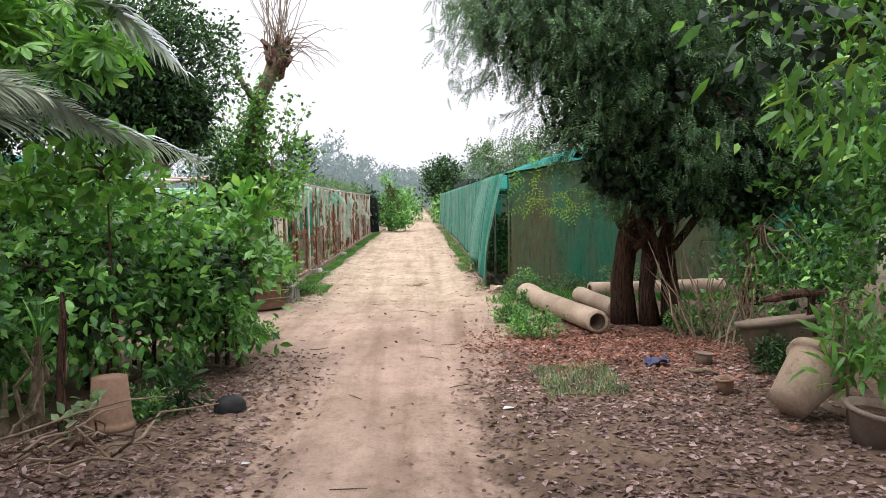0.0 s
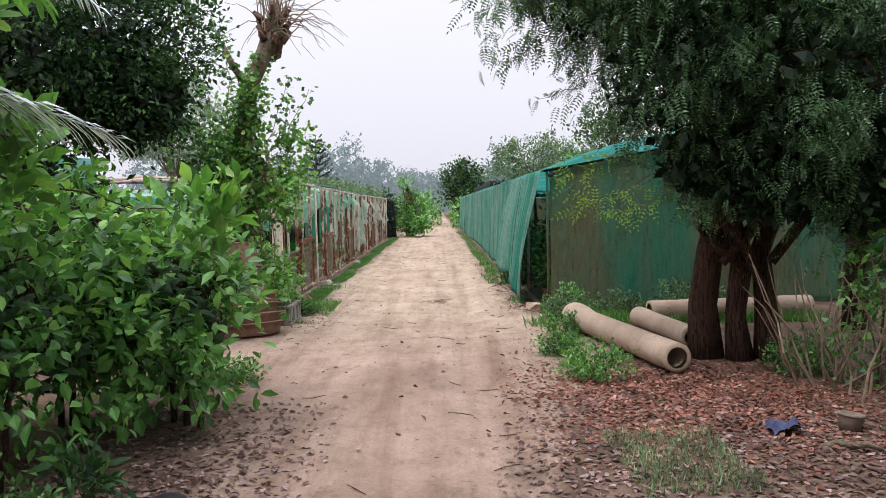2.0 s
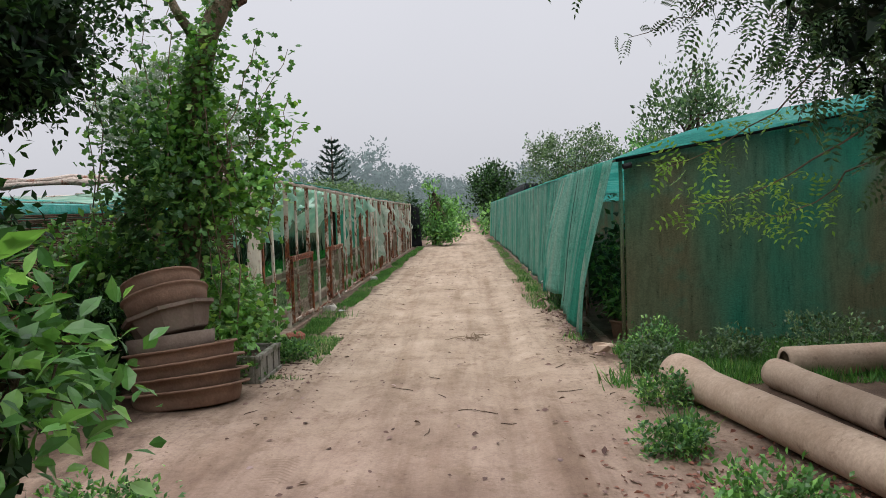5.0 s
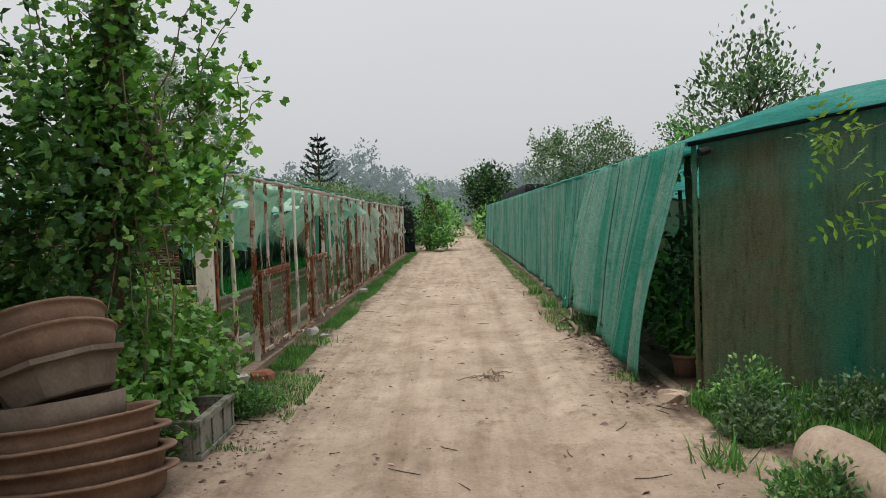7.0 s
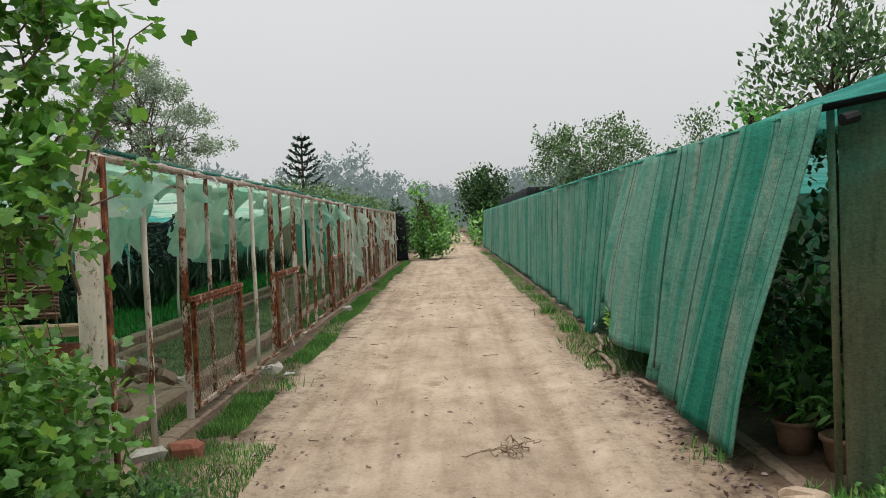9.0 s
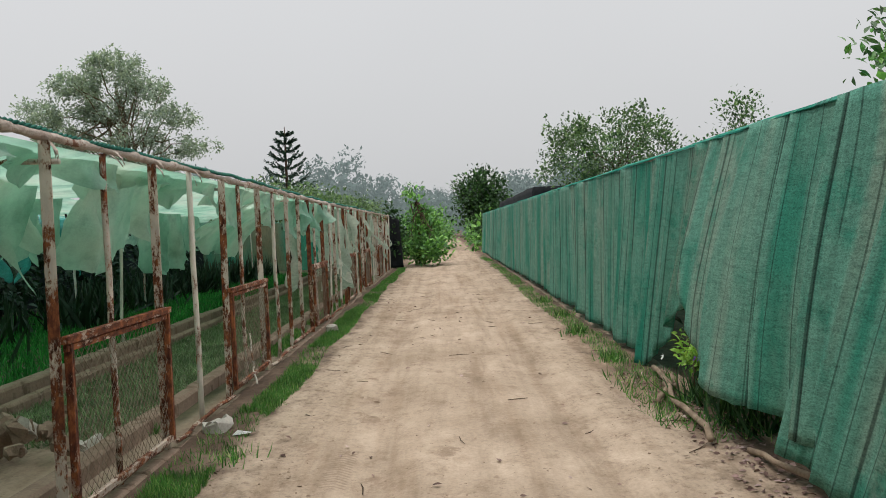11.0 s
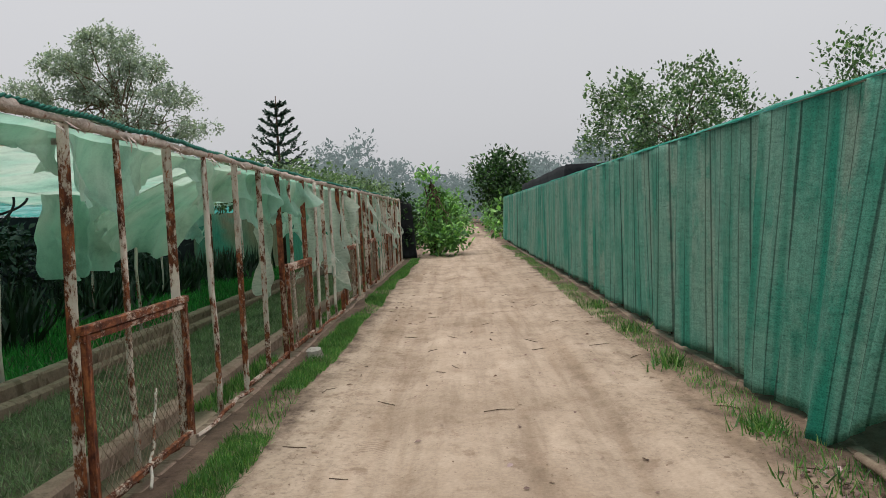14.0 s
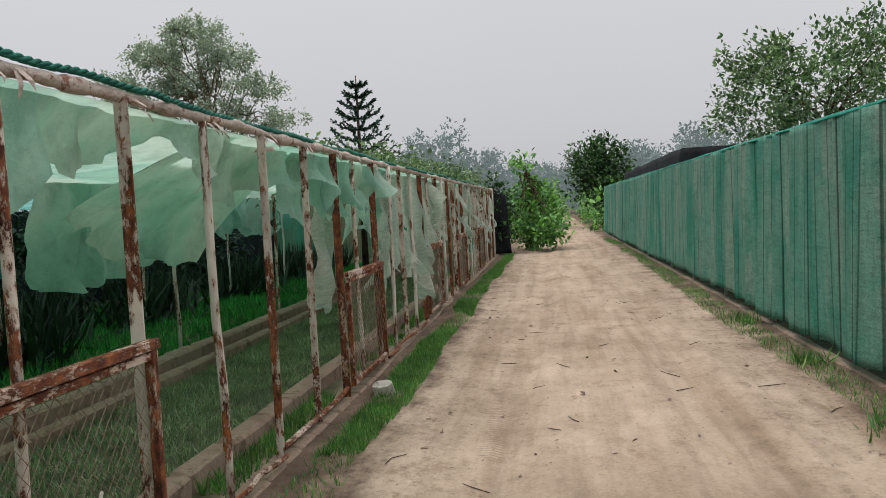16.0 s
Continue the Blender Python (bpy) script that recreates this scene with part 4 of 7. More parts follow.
torn_cloth(26.0, 29.2, -2.50, 1.80, 0.42, CLOTH_GREY, "faded grey-green cloth hung behind the fence posts", 110, 0.2, 0.5)
torn_cloth(29.0, 33.0, -2.50, 1.80, 1.05, CLOTH_GREY, "faded grey-green cloth hung behind the fence posts", 120, 0.3, 0.35)
torn_cloth(32.6, 37.0, -2.50, 1.80, 0.9, CLOTH_GREY, "faded grey-green cloth hung behind the fence posts", 130, 0.35, 0.3)
torn_cloth(36.8, 41.8, -2.50, 1.80, 0.6, CLOTH_GREY, "faded grey-green cloth hung behind the fence posts", 140, 0.3, 0.4)
torn_cloth(26.5, 33.0, -5.8, 1.8, 1.1, CLOTH, "pale green cloth hanging further inside", 150, 0.2, 0.5)
torn_cloth(17.0, 26.0, -6.6, 1.78, 0.95, NET_ROOF, "teal net hanging at the back of the plant house", 160, 0.25, 0.45)

# kerbs of the planting beds, in cast lengths
def kerb(x0, x1, y0, y1, h, name, label):
    a = anchor(name, ((x0 + x1) / 2, y0, 0), label, "kerb", kind="structure")
    y, k = y0, 0
    while y < y1:
        e = min(y + 0.6, y1)
        o = 0.012 * float(wobble(y, x0, 3, 33))
        v, f = slab(x0 + o, x1 + o, y + .004, e - .004, -0.05, h + 0.5 * o, 0.02)
        v = v + np.random.default_rng(k + int(100 * abs(x0))).normal(0, 0.004, v.shape)
        under(link_mesh("kerb_stone", v, f, KERBSTONE), a)
        y, k = e, k + 1


kerb(-2.80, -2.66, 15.3, 41.5, 0.13, "bed_kerb_1", "long earthy concrete kerb along the inner bed")
kerb(-4.42, -4.26, 18.0, 41.5, 0.20, "bed_kerb_2", "raised earthy kerb before the lush grass bed")
kerb(-4.24, -4.12, 18.0, 41.5, 0.10, "bed_kerb_3", "low pale kerb step in front of the grass bed")
kerb(1.37, 1.47, 14.3, 53.0, 0.018, "net_kerb", "low brown kerb under the green net")

# pipe frame inside the plant house
pipes = anchor("pipe_frame", (-5.0, 20, 0), "grey pipe frame inside the plant house", "frame")
for x in (-4.5, -6.4):
    for y in np.arange(16.5, 41, 3.1):
        under(Heap().add(*tube(bent((x, y, 0), (x + .02, y, 1.8), 5, 0, .01, int(y)), 0.02, 7)).put("upright", PAINT_OLD, None, "", True), pipes)
for y in np.arange(16.5, 41, 3.1):
    under(Heap().add(*tube(bent((FX, y, 1.80), (-6.6, y, 1.82), 8, 0.02, .01, int(y)), 0.016, 6)).put("crossbar", PAINT_OLD, None, "", True), pipes)
for x in (-4.5, -6.4):
    under(Heap().add(*tube(bent((x, 15, 1.80), (x, 41, 1.80), 20, 0, .012, 5), 0.016, 6)).put("crossbar", PAINT_OLD, None, "", True), pipes)
hose = Heap()
for k, (yc, zc, ra, rb) in enumerate(((23.1, 1.52, .75, .30), (23.4, 1.58, .95, .22))):
    t = np.linspace(3.0, 6.4, 30)
    hose.add(*tube(np.stack([-4.95 - .12 * k + .05 * np.cos(2 * t), yc + ra * np.cos(t), zc + rb * np.sin(t) + .2], 1), 0.013, 7))
tagged(hose.put("hose", BLACK_PLASTIC, smooth=True), "dark hose looped over the inner pipes", "hose")
# closing sheet coloured near black for the shade within the plant house
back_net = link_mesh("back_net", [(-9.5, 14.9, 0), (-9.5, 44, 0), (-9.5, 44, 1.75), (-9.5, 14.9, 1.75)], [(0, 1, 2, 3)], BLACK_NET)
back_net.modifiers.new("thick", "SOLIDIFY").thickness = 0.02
tagged(back_net, "net closing the back of the plant house, black for the shade inside", "net", kind="structure")
fb = link_mesh("far_net", [(-2.5, 44, 0), (-9.5, 44, 0), (-9.5, 44, 1.9), (-2.5, 44, 1.9)], [(0, 1, 2, 3)], NET_FRONT)
fb.modifiers.new("thick", "SOLIDIFY").thickness = 0.02
tagged(fb, "dark green net closing the far end of the plant house", "net", kind="structure")

# ---------------------------------------------------------------- right: net house
NX = 1.45
NT = 1.93


def curtain(y0, y1, seed, label, foot=None, hem=None, billow=None, edge=1.0, back=0.0, dusty=((0, 60), (0.55, 0.55))):
    """A length of net hung from the eave from y0 to y1. foot: where its lower edge lies along the lane; hem: how high; billow: how far it stands out below."""
    ny, nz = int((y1 - y0) / 0.022), 26
    yy = np.linspace(y0, y1, ny)
    t = np.linspace(0, 1, nz)
    Y, T = np.meshgrid(yy, t, indexing="ij")
    yb = yy if foot is None else np.interp(yy, *foot)
    low = (0.085 + 0.05 * np.clip((yb - 22) / 6, 0, 1) if hem is None else np.interp(yb, *hem)) + 0.03 * wobble(yb, yb * 0, 7, seed) + 0.07 * np.maximum(0, wobble(yb, yb * 0 + 5, 2.2, seed + 1))
    out = 0.0 * yb if billow is None else np.interp(yy, *billow)
    top = NT + 0.02 * wobble(Y, T * 0, 1.7, 44)
    Zg = top + (low[:, None] - top) * T
    fold = wobble(Y, T * 0.25, 4.5, 201, 2)
    phase = Y * 1.55 + 0.9 * wobble(Y, Y * 0, 1.1, 203, 2) + 0.06 * wobble(Y, T * 2.0, 1.5, 204, 2)
    frac = phase % 1.0
    deep = 0.35 + 0.65 * np.abs(wobble(np.floor(phase), Y * 0, 1.7, 205, 1))
    pleat = frac ** 2.2 * np.clip((1 - frac) / 0.05, 0, 1) * deep
    small = np.abs(((Y * 4.7 + 0.8 * wobble(Y, T * 0.3, 2.0, 206, 2)) % 1.0) - 0.5) * 2
    X = NX - 0.025 + back - (0.008 + 0.028 * T) * (fold + 1) - 0.13 * pleat * (0.45 + 0.55 * T) - 0.012 * small ** 3 * (0.4 + T)
    X = X - 0.03 * np.sin(Y * 5.2 + 1.5 * wobble(Y, T * 0.4, 1.0, 207, 2)) * (0.3 + 0.7 * T)
    X = X - out[:, None] * (T ** 1.25 + 0.25 * np.sin(T * np.pi)) - 0.35 * out[:, None] * T * wobble(Y, T * 0.8, 3.0, seed + 2, 2)
    Yd = Y + (yb[:, None] - Y) * T ** edge + 0.02 * T * wobble(Y, T, 2.5, seed + 3, 2)
    f = [(i * nz + j, i * nz + j + 1, (i + 1) * nz + j + 1, (i + 1) * nz + j) for i in range(ny - 1) for j in range(nz - 1)]
    ob = link_mesh("net_curtain", np.stack([X, Yd, Zg], -1).reshape(-1, 3), f, NET_SIDE, smooth=True)
    ob.data.attributes.new("along", "FLOAT", "POINT").data.foreach_set("value", Y.astype(np.float32).ravel())
    ob.data.attributes.new("dusty", "FLOAT", "POINT").data.foreach_set("value", np.interp(Y, *dusty).astype(np.float32).ravel())
    ob.modifiers.new("thick", "SOLIDIFY").thickness = 0.004
    return tagged(ob, label, "net curtain", "net curtains along the lane")


curtain(13.98, 16.25, 200, "green shade net curtain pulled askew beside a dark opening", ((13.98, 14.5, 15.2, 16.25), (14.62, 15.15, 15.8, 16.75)), ((14.6, 14.8, 15.4, 16.8), (0.05, 0.03, 0.07, 0.14)),
        ((13.98, 14.6, 16.25), (0.32, 0.24, 0.11)), 1.5, -0.012, ((14.0, 16.2), (0.0, 0.2)))
curtain(16.1, 18.42, 210, "billowing green shade net curtain with a lifted hem", ((16.1, 18.42), (16.35, 18.42)), ((16.3, 17.2, 17.6, 18.05, 18.42), (0.24, 0.29, 0.33, 0.56, 0.90)), ((16.1, 17.0, 18.42), (0.10, 0.20, 0.22)), dusty=((16, 18), (0.5, 0.3)))
curtain(18.0, 23.6, 220, "green shade net curtain slanting back from a gap", ((18.0, 18.6, 20.2, 21.5, 23.6), (18.5, 19.3, 20.75, 21.6, 23.6)), ((18.4, 18.6, 20.35, 20.9, 23.6), (1.0, 0.9, 0.0, 0.05, 0.07)), ((18.0, 20.0, 23.6), (0.0, 0.05, 0.02)), 1.15, 0.02, ((18.5, 20.2, 21.5), (0.0, 0.05, 0.6)))
for k, (a, b) in enumerate(((23.58, 29.0), (28.98, 35.0), (34.98, 41.0), (40.98, 47.0), (46.98, 53.0))):
    curtain(a, b, 230 + 10 * k, "long green shade net curtain with dusty vertical folds")

# front net, roof net and their frame
def sheet(name, P, Q, nu, nv, depth, material, label, category, seed, thick=0.004):
    """A net stretched between two edges P(u) and Q(u), with slack."""
    u, v = np.linspace(0, 1, nu), np.linspace(0, 1, nv)
    U, W = np.meshgrid(u, v, indexing="ij")
    a, b = np.array([P(i) for i in u]), np.array([Q(i) for i in u])
    G = a[:, None] * (1 - v[None, :, None]) + b[:, None] * v[None, :, None]
    G = G + depth(U, W, seed)
    f = [(i * nv + j, i * nv + j + 1, (i + 1) * nv + j + 1, (i + 1) * nv + j) for i in range(nu - 1) for j in range(nv - 1)]
    ob = link_mesh(name, G.reshape(-1, 3), f, material, smooth=True)
    ob.modifiers.new("thick", "SOLIDIFY").thickness = thick
    return tagged(ob, label, category)


def roof_z(x):
    return NT + 0.17 * (x - NX)


net_frame = anchor("net_house", (NX, 14.12, 0), "long low net house of green shade net on slim posts", "net house")
for k, y in enumerate(np.arange(14.12, 53.2, 2.6)):
    under(Heap().add(*tube([(NX + 0.05, y, -0.05), (NX + 0.05, y, 1.0), (NX + 0.05, y, NT)], 0.022 if k else 0.02, 8)).put("post", PAINT_OLD if k else NET_FRONT, None, "", True), net_frame)
for x in (3.2, 5.0, 6.8):
    under(Heap().add(*tube([(x, 14.17, -0.05), (x, 14.17, roof_z(x))], 0.025, 8)).put("post", PAINT_OLD, None, "", True), net_frame)
under(Heap().add(*tube([(NX, 14.10, NT + .0), (NX + 3, 14.10, roof_z(NX + 3)), (NX + 6.2, 14.10, roof_z(NX + 6.2))], 0.02, 7)).put("eave_bar", BLACK_PLASTIC, None, "", True), net_frame)
under(Heap().add(*tube(bent((NX, 14.1, NT), (NX, 53, NT), 40, 0, 0.008, 3), 0.012, 6)).put("eave_wire", WIRE), net_frame)
under(Heap().add(*tube([(NX + 0.06, 14.02, 1.86), (NX + 0.14, 14.04, 1.88)], 0.03, 9)).put("pole_end", BLACK_PLASTIC, None, "dark pole end"), net_frame)
front = sheet("front_net", lambda u: (NX + 0.085 + 6.2 * u, 14.12, 0.02), lambda u: (NX + 0.085 + 6.2 * u, 14.12, roof_z(NX + 6.2 * u)), 120, 30,
      lambda U, W, s: np.stack([U * 0, -0.035 * (wobble(U * 14, W * 0.8, 1.5, s) + 0.3), U * 0], -1), NET_FRONT, "dark green shade net wall with dusty streaks", "net wall", 260)
roof = sheet("roof_net", lambda u: (NX - 0.02, 14.02 + 39 * u, NT + 0.015), lambda u: (NX + 6.3, 14.02 + 39 * u, NT + 0.17 * 6.3 * math.exp(-(39 * u / 3.2) ** 2) - 0.12 * (1 - math.exp(-(39 * u / 3.2) ** 2))), 200, 24,
      lambda U, W, s: np.stack([U * 0, U * 0, 0.05 * W * (wobble(U * 40, W * 4, 1.0, s) - 0.6) + 0.32 * np.clip(U * 39 / 1.2, 0, 1) * np.exp(-(U * 39 / 4.0) ** 2) * np.sin(np.clip(W * 3.2, 0, 1) * np.pi / 2)], -1),
      NET_ROOF, "sun-bleached teal net roof", "net roof", 270)
eave = sheet("eave_net", lambda u: (NX - 0.03, 14.0 + 39 * u, NT + 0.02), lambda u: (NX - 0.052, 14.0 + 39 * u, NT - 0.002), 300, 4,
      lambda U, W, s: np.stack([-0.012 * wobble(U * 120, W, 1.5, s), U * 0, 0.01 * wobble(U * 60, W, 1.0, s + 1)], -1), NET_HEM, "teal net edge folded over the eave wire", "net edge", 280)

for piece in (front, roof, eave):
    del piece["category"]
    under(piece, net_frame)
for nm, pts, lab in (("side_net", [(7.7, 14.12), (7.7, 53)], "dark green net closing the side of the net house"), ("end_net", [(NX + .03, 53.05), (7.7, 53.05)], "green net closing the far end of the net house")):
    (xa, ya), (xb, yb) = pts
    line = [(xa, ya, 2.9), (xa, 16, 2.65), (xa, 18, 2.15), (xa, 20.5, NT - 0.1), (xb, yb, NT - 0.1)] if nm == "side_net" else [(xa, ya, NT - 0.1), (xb, yb, NT - 0.1)]
    m = len(line)
    ob = link_mesh(nm, [(x, y, 0) for x, y, _ in line] + line, [(i, i + 1, m + i + 1, m + i) for i in range(m - 1)], NET_FRONT)
    ob.modifiers.new("thick", "SOLIDIFY").thickness = 0.02
    tagged(ob, lab, "net", kind="structure")
black = sheet("black_roof_net", lambda u: (2.2, 38 + 15 * u, 1.75), lambda u: (2.25, 38 + 15 * u, 2.48 - .04 * u), 60, 6,
              lambda U, W, s: np.stack([0.05 * wobble(U * 12, W, 2, s), U * 0, 0.02 * W * wobble(U * 16, W, 2, s + 1)], -1), BLACK_NET, "black shade net raised over the far beds", "net", 290, 0.02)
black_end = sheet("black_roof_net", lambda u: (2.2 + 3.0 * u, 38, 1.75), lambda u: (2.25 + 3.0 * u, 38, 2.48), 20, 6,
                  lambda U, W, s: np.stack([U * 0, 0.05 * wobble(U * 5, W, 2, s), U * 0], -1), BLACK_NET, "black shade net closing the end of the far beds", "net", 291, 0.02)


# ---------------------------------------------------------------- trees and shrubs, near to far
def path(*pts):
    return [np.array(p, float) for p in pts]


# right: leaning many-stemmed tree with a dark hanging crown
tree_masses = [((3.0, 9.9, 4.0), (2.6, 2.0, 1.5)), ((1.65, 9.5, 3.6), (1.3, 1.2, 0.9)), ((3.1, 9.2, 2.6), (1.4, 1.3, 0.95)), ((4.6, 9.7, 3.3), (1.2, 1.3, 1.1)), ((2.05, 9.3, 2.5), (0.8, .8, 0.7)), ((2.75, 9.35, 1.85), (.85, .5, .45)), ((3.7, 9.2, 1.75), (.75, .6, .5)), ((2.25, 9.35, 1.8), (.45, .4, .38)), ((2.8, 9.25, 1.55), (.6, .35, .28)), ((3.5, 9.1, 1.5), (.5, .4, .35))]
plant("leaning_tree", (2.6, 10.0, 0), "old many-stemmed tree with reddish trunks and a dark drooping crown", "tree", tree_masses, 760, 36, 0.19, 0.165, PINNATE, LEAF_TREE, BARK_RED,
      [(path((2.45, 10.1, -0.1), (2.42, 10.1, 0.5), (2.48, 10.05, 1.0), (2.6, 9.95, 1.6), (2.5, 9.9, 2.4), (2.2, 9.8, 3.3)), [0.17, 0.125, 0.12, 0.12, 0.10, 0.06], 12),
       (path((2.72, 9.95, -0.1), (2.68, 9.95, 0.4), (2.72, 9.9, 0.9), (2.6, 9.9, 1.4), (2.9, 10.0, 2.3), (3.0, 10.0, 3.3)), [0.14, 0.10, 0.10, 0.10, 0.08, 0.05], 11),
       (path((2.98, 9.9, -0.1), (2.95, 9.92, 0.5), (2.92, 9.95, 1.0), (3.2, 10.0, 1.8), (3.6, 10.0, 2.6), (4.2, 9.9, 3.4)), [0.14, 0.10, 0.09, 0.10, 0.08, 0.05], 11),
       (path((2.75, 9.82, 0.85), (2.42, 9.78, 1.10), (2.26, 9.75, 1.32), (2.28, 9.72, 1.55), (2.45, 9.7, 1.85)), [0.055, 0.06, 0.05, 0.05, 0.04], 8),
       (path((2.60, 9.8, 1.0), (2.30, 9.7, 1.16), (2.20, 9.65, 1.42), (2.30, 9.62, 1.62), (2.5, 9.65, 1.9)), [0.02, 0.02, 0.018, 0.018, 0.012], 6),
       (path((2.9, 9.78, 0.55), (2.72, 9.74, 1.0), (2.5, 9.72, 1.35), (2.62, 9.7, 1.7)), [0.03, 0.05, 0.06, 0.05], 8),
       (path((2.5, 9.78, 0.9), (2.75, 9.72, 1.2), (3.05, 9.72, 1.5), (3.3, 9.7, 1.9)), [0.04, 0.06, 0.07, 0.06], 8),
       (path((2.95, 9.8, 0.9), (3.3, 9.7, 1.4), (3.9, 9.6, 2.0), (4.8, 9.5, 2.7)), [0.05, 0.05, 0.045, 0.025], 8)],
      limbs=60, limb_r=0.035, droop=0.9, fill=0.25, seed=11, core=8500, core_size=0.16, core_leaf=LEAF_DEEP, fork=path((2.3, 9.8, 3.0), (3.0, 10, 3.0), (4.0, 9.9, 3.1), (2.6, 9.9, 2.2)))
# tree added behind to close the crown; inner leaves coloured darker for shade
plant("crown_filler_tree", (4.6, 11.6, 0), "dense dark tree added behind the leaning tree to close its crown", "tree", [((4.3, 11.3, 3.9), (2.4, 1.0, 1.6)), ((6.0, 10.8, 2.2), (1.2, 1.2, 1.5)), ((3.3, 10.9, 3.3), (1.3, .6, 1.0))], 290, 26, 0.24, 0.15, SIMPLE, LEAF_GARDEN, BARK,
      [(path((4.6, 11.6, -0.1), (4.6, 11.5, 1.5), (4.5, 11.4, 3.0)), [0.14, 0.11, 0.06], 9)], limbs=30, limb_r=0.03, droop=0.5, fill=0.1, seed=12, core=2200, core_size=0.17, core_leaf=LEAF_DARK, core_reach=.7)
# a hanging spray of young leaves in front of the net
for k, (tip, root) in enumerate((((1.3, 11.3, 1.72), (2.2, 10.6, 2.4)), ((1.35, 11.2, 1.45), (2.3, 10.5, 1.9)), ((1.75, 11.0, 1.35), (2.4, 10.4, 1.8)), ((0.55, 9.9, 2.75), (1.5, 9.7, 3.5)), ((1.0, 11.0, 2.55), (1.9, 10.4, 3.1)))):
    a = anchor("hanging_spray", root, "thin drooping spray of bright young pinnate leaves", "branch", "hanging sprays")
    pts = bent(root, tip, 9, -0.12, 0.02, k)
    under(Heap().add(*tube(pts, np.linspace(0.008, 0.002, 9), 5)).put("twig", TWIG), a)
    r = np.random.default_rng(300 + k)
    p = np.repeat(pts[3:], 4, 0) + r.normal(0, 0.03, (24, 3))
    under(link_mesh("leaves", *scatter(p, r.normal(0, 1, (24, 3)) + (-0.6, 0, -0.5), r.uniform(.16, .23, 24) if k < 3 else r.uniform(.09, .15, 24), PINNATE_YOUNG if k < 3 else PINNATE, seed=k), LEAF_YOUNG if k < 3 else LEAF_TREE), a)

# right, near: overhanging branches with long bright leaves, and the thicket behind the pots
# the last two masses are unseen canopy added to shade the near lane
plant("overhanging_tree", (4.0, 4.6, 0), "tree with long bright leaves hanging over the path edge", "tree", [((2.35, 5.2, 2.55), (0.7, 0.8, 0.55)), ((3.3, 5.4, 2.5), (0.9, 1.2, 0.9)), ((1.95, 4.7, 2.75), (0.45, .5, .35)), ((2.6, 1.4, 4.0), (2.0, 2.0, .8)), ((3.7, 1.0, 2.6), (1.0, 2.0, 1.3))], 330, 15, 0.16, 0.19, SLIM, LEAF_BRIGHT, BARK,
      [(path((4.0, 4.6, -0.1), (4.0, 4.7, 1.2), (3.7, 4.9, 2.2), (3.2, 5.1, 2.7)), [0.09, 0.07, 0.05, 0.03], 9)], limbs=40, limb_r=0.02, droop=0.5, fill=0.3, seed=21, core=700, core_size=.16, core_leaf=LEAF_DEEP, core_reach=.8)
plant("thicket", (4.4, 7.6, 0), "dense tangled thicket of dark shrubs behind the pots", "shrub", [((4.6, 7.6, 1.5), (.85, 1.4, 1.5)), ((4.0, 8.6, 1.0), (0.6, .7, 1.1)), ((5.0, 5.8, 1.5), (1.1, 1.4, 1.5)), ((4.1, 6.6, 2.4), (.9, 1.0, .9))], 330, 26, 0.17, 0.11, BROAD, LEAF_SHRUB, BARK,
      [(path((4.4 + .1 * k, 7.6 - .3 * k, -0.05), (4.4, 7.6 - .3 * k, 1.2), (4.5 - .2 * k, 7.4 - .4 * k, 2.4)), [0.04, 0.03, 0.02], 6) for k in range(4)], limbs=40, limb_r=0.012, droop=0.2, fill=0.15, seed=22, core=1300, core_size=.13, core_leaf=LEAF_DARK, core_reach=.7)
plant("thicket", (3.5, 8.7, 0), "lower thicket with pale green leaves and dry stems", "shrub", [((3.45, 8.8, 0.6), (0.45, .6, .6)), ((3.7, 7.9, 0.7), (.5, .5, .6))], 70, 20, 0.12, 0.08, SIMPLE, LEAF_SHRUB, TWIG,
      [(path((3.4, 8.8, -0.05), (3.4, 8.7, 0.6), (3.5, 8.6, 1.2)), [0.012, 0.01, 0.006], 5)], limbs=20, limb_r=0.008, fill=0.1, seed=23)
stems = anchor("dead_bush", (3.2, 8.4, 0), "bundle of dry leafless stems beside the tree", "dead bush")
r = np.random.default_rng(24)
for k in range(34):
    a0 = np.array([3.15 + r.normal(0, .2), 8.6 + r.normal(0, .35), -0.02])
    under(Heap().add(*tube(bent(a0, a0 + (r.normal(0, .22), r.normal(0, .22), r.uniform(.5, 1.15)), 5, 0, .03, k), np.linspace(.011, .004, 5), 5)).put("dry_stem", TWIG), stems)

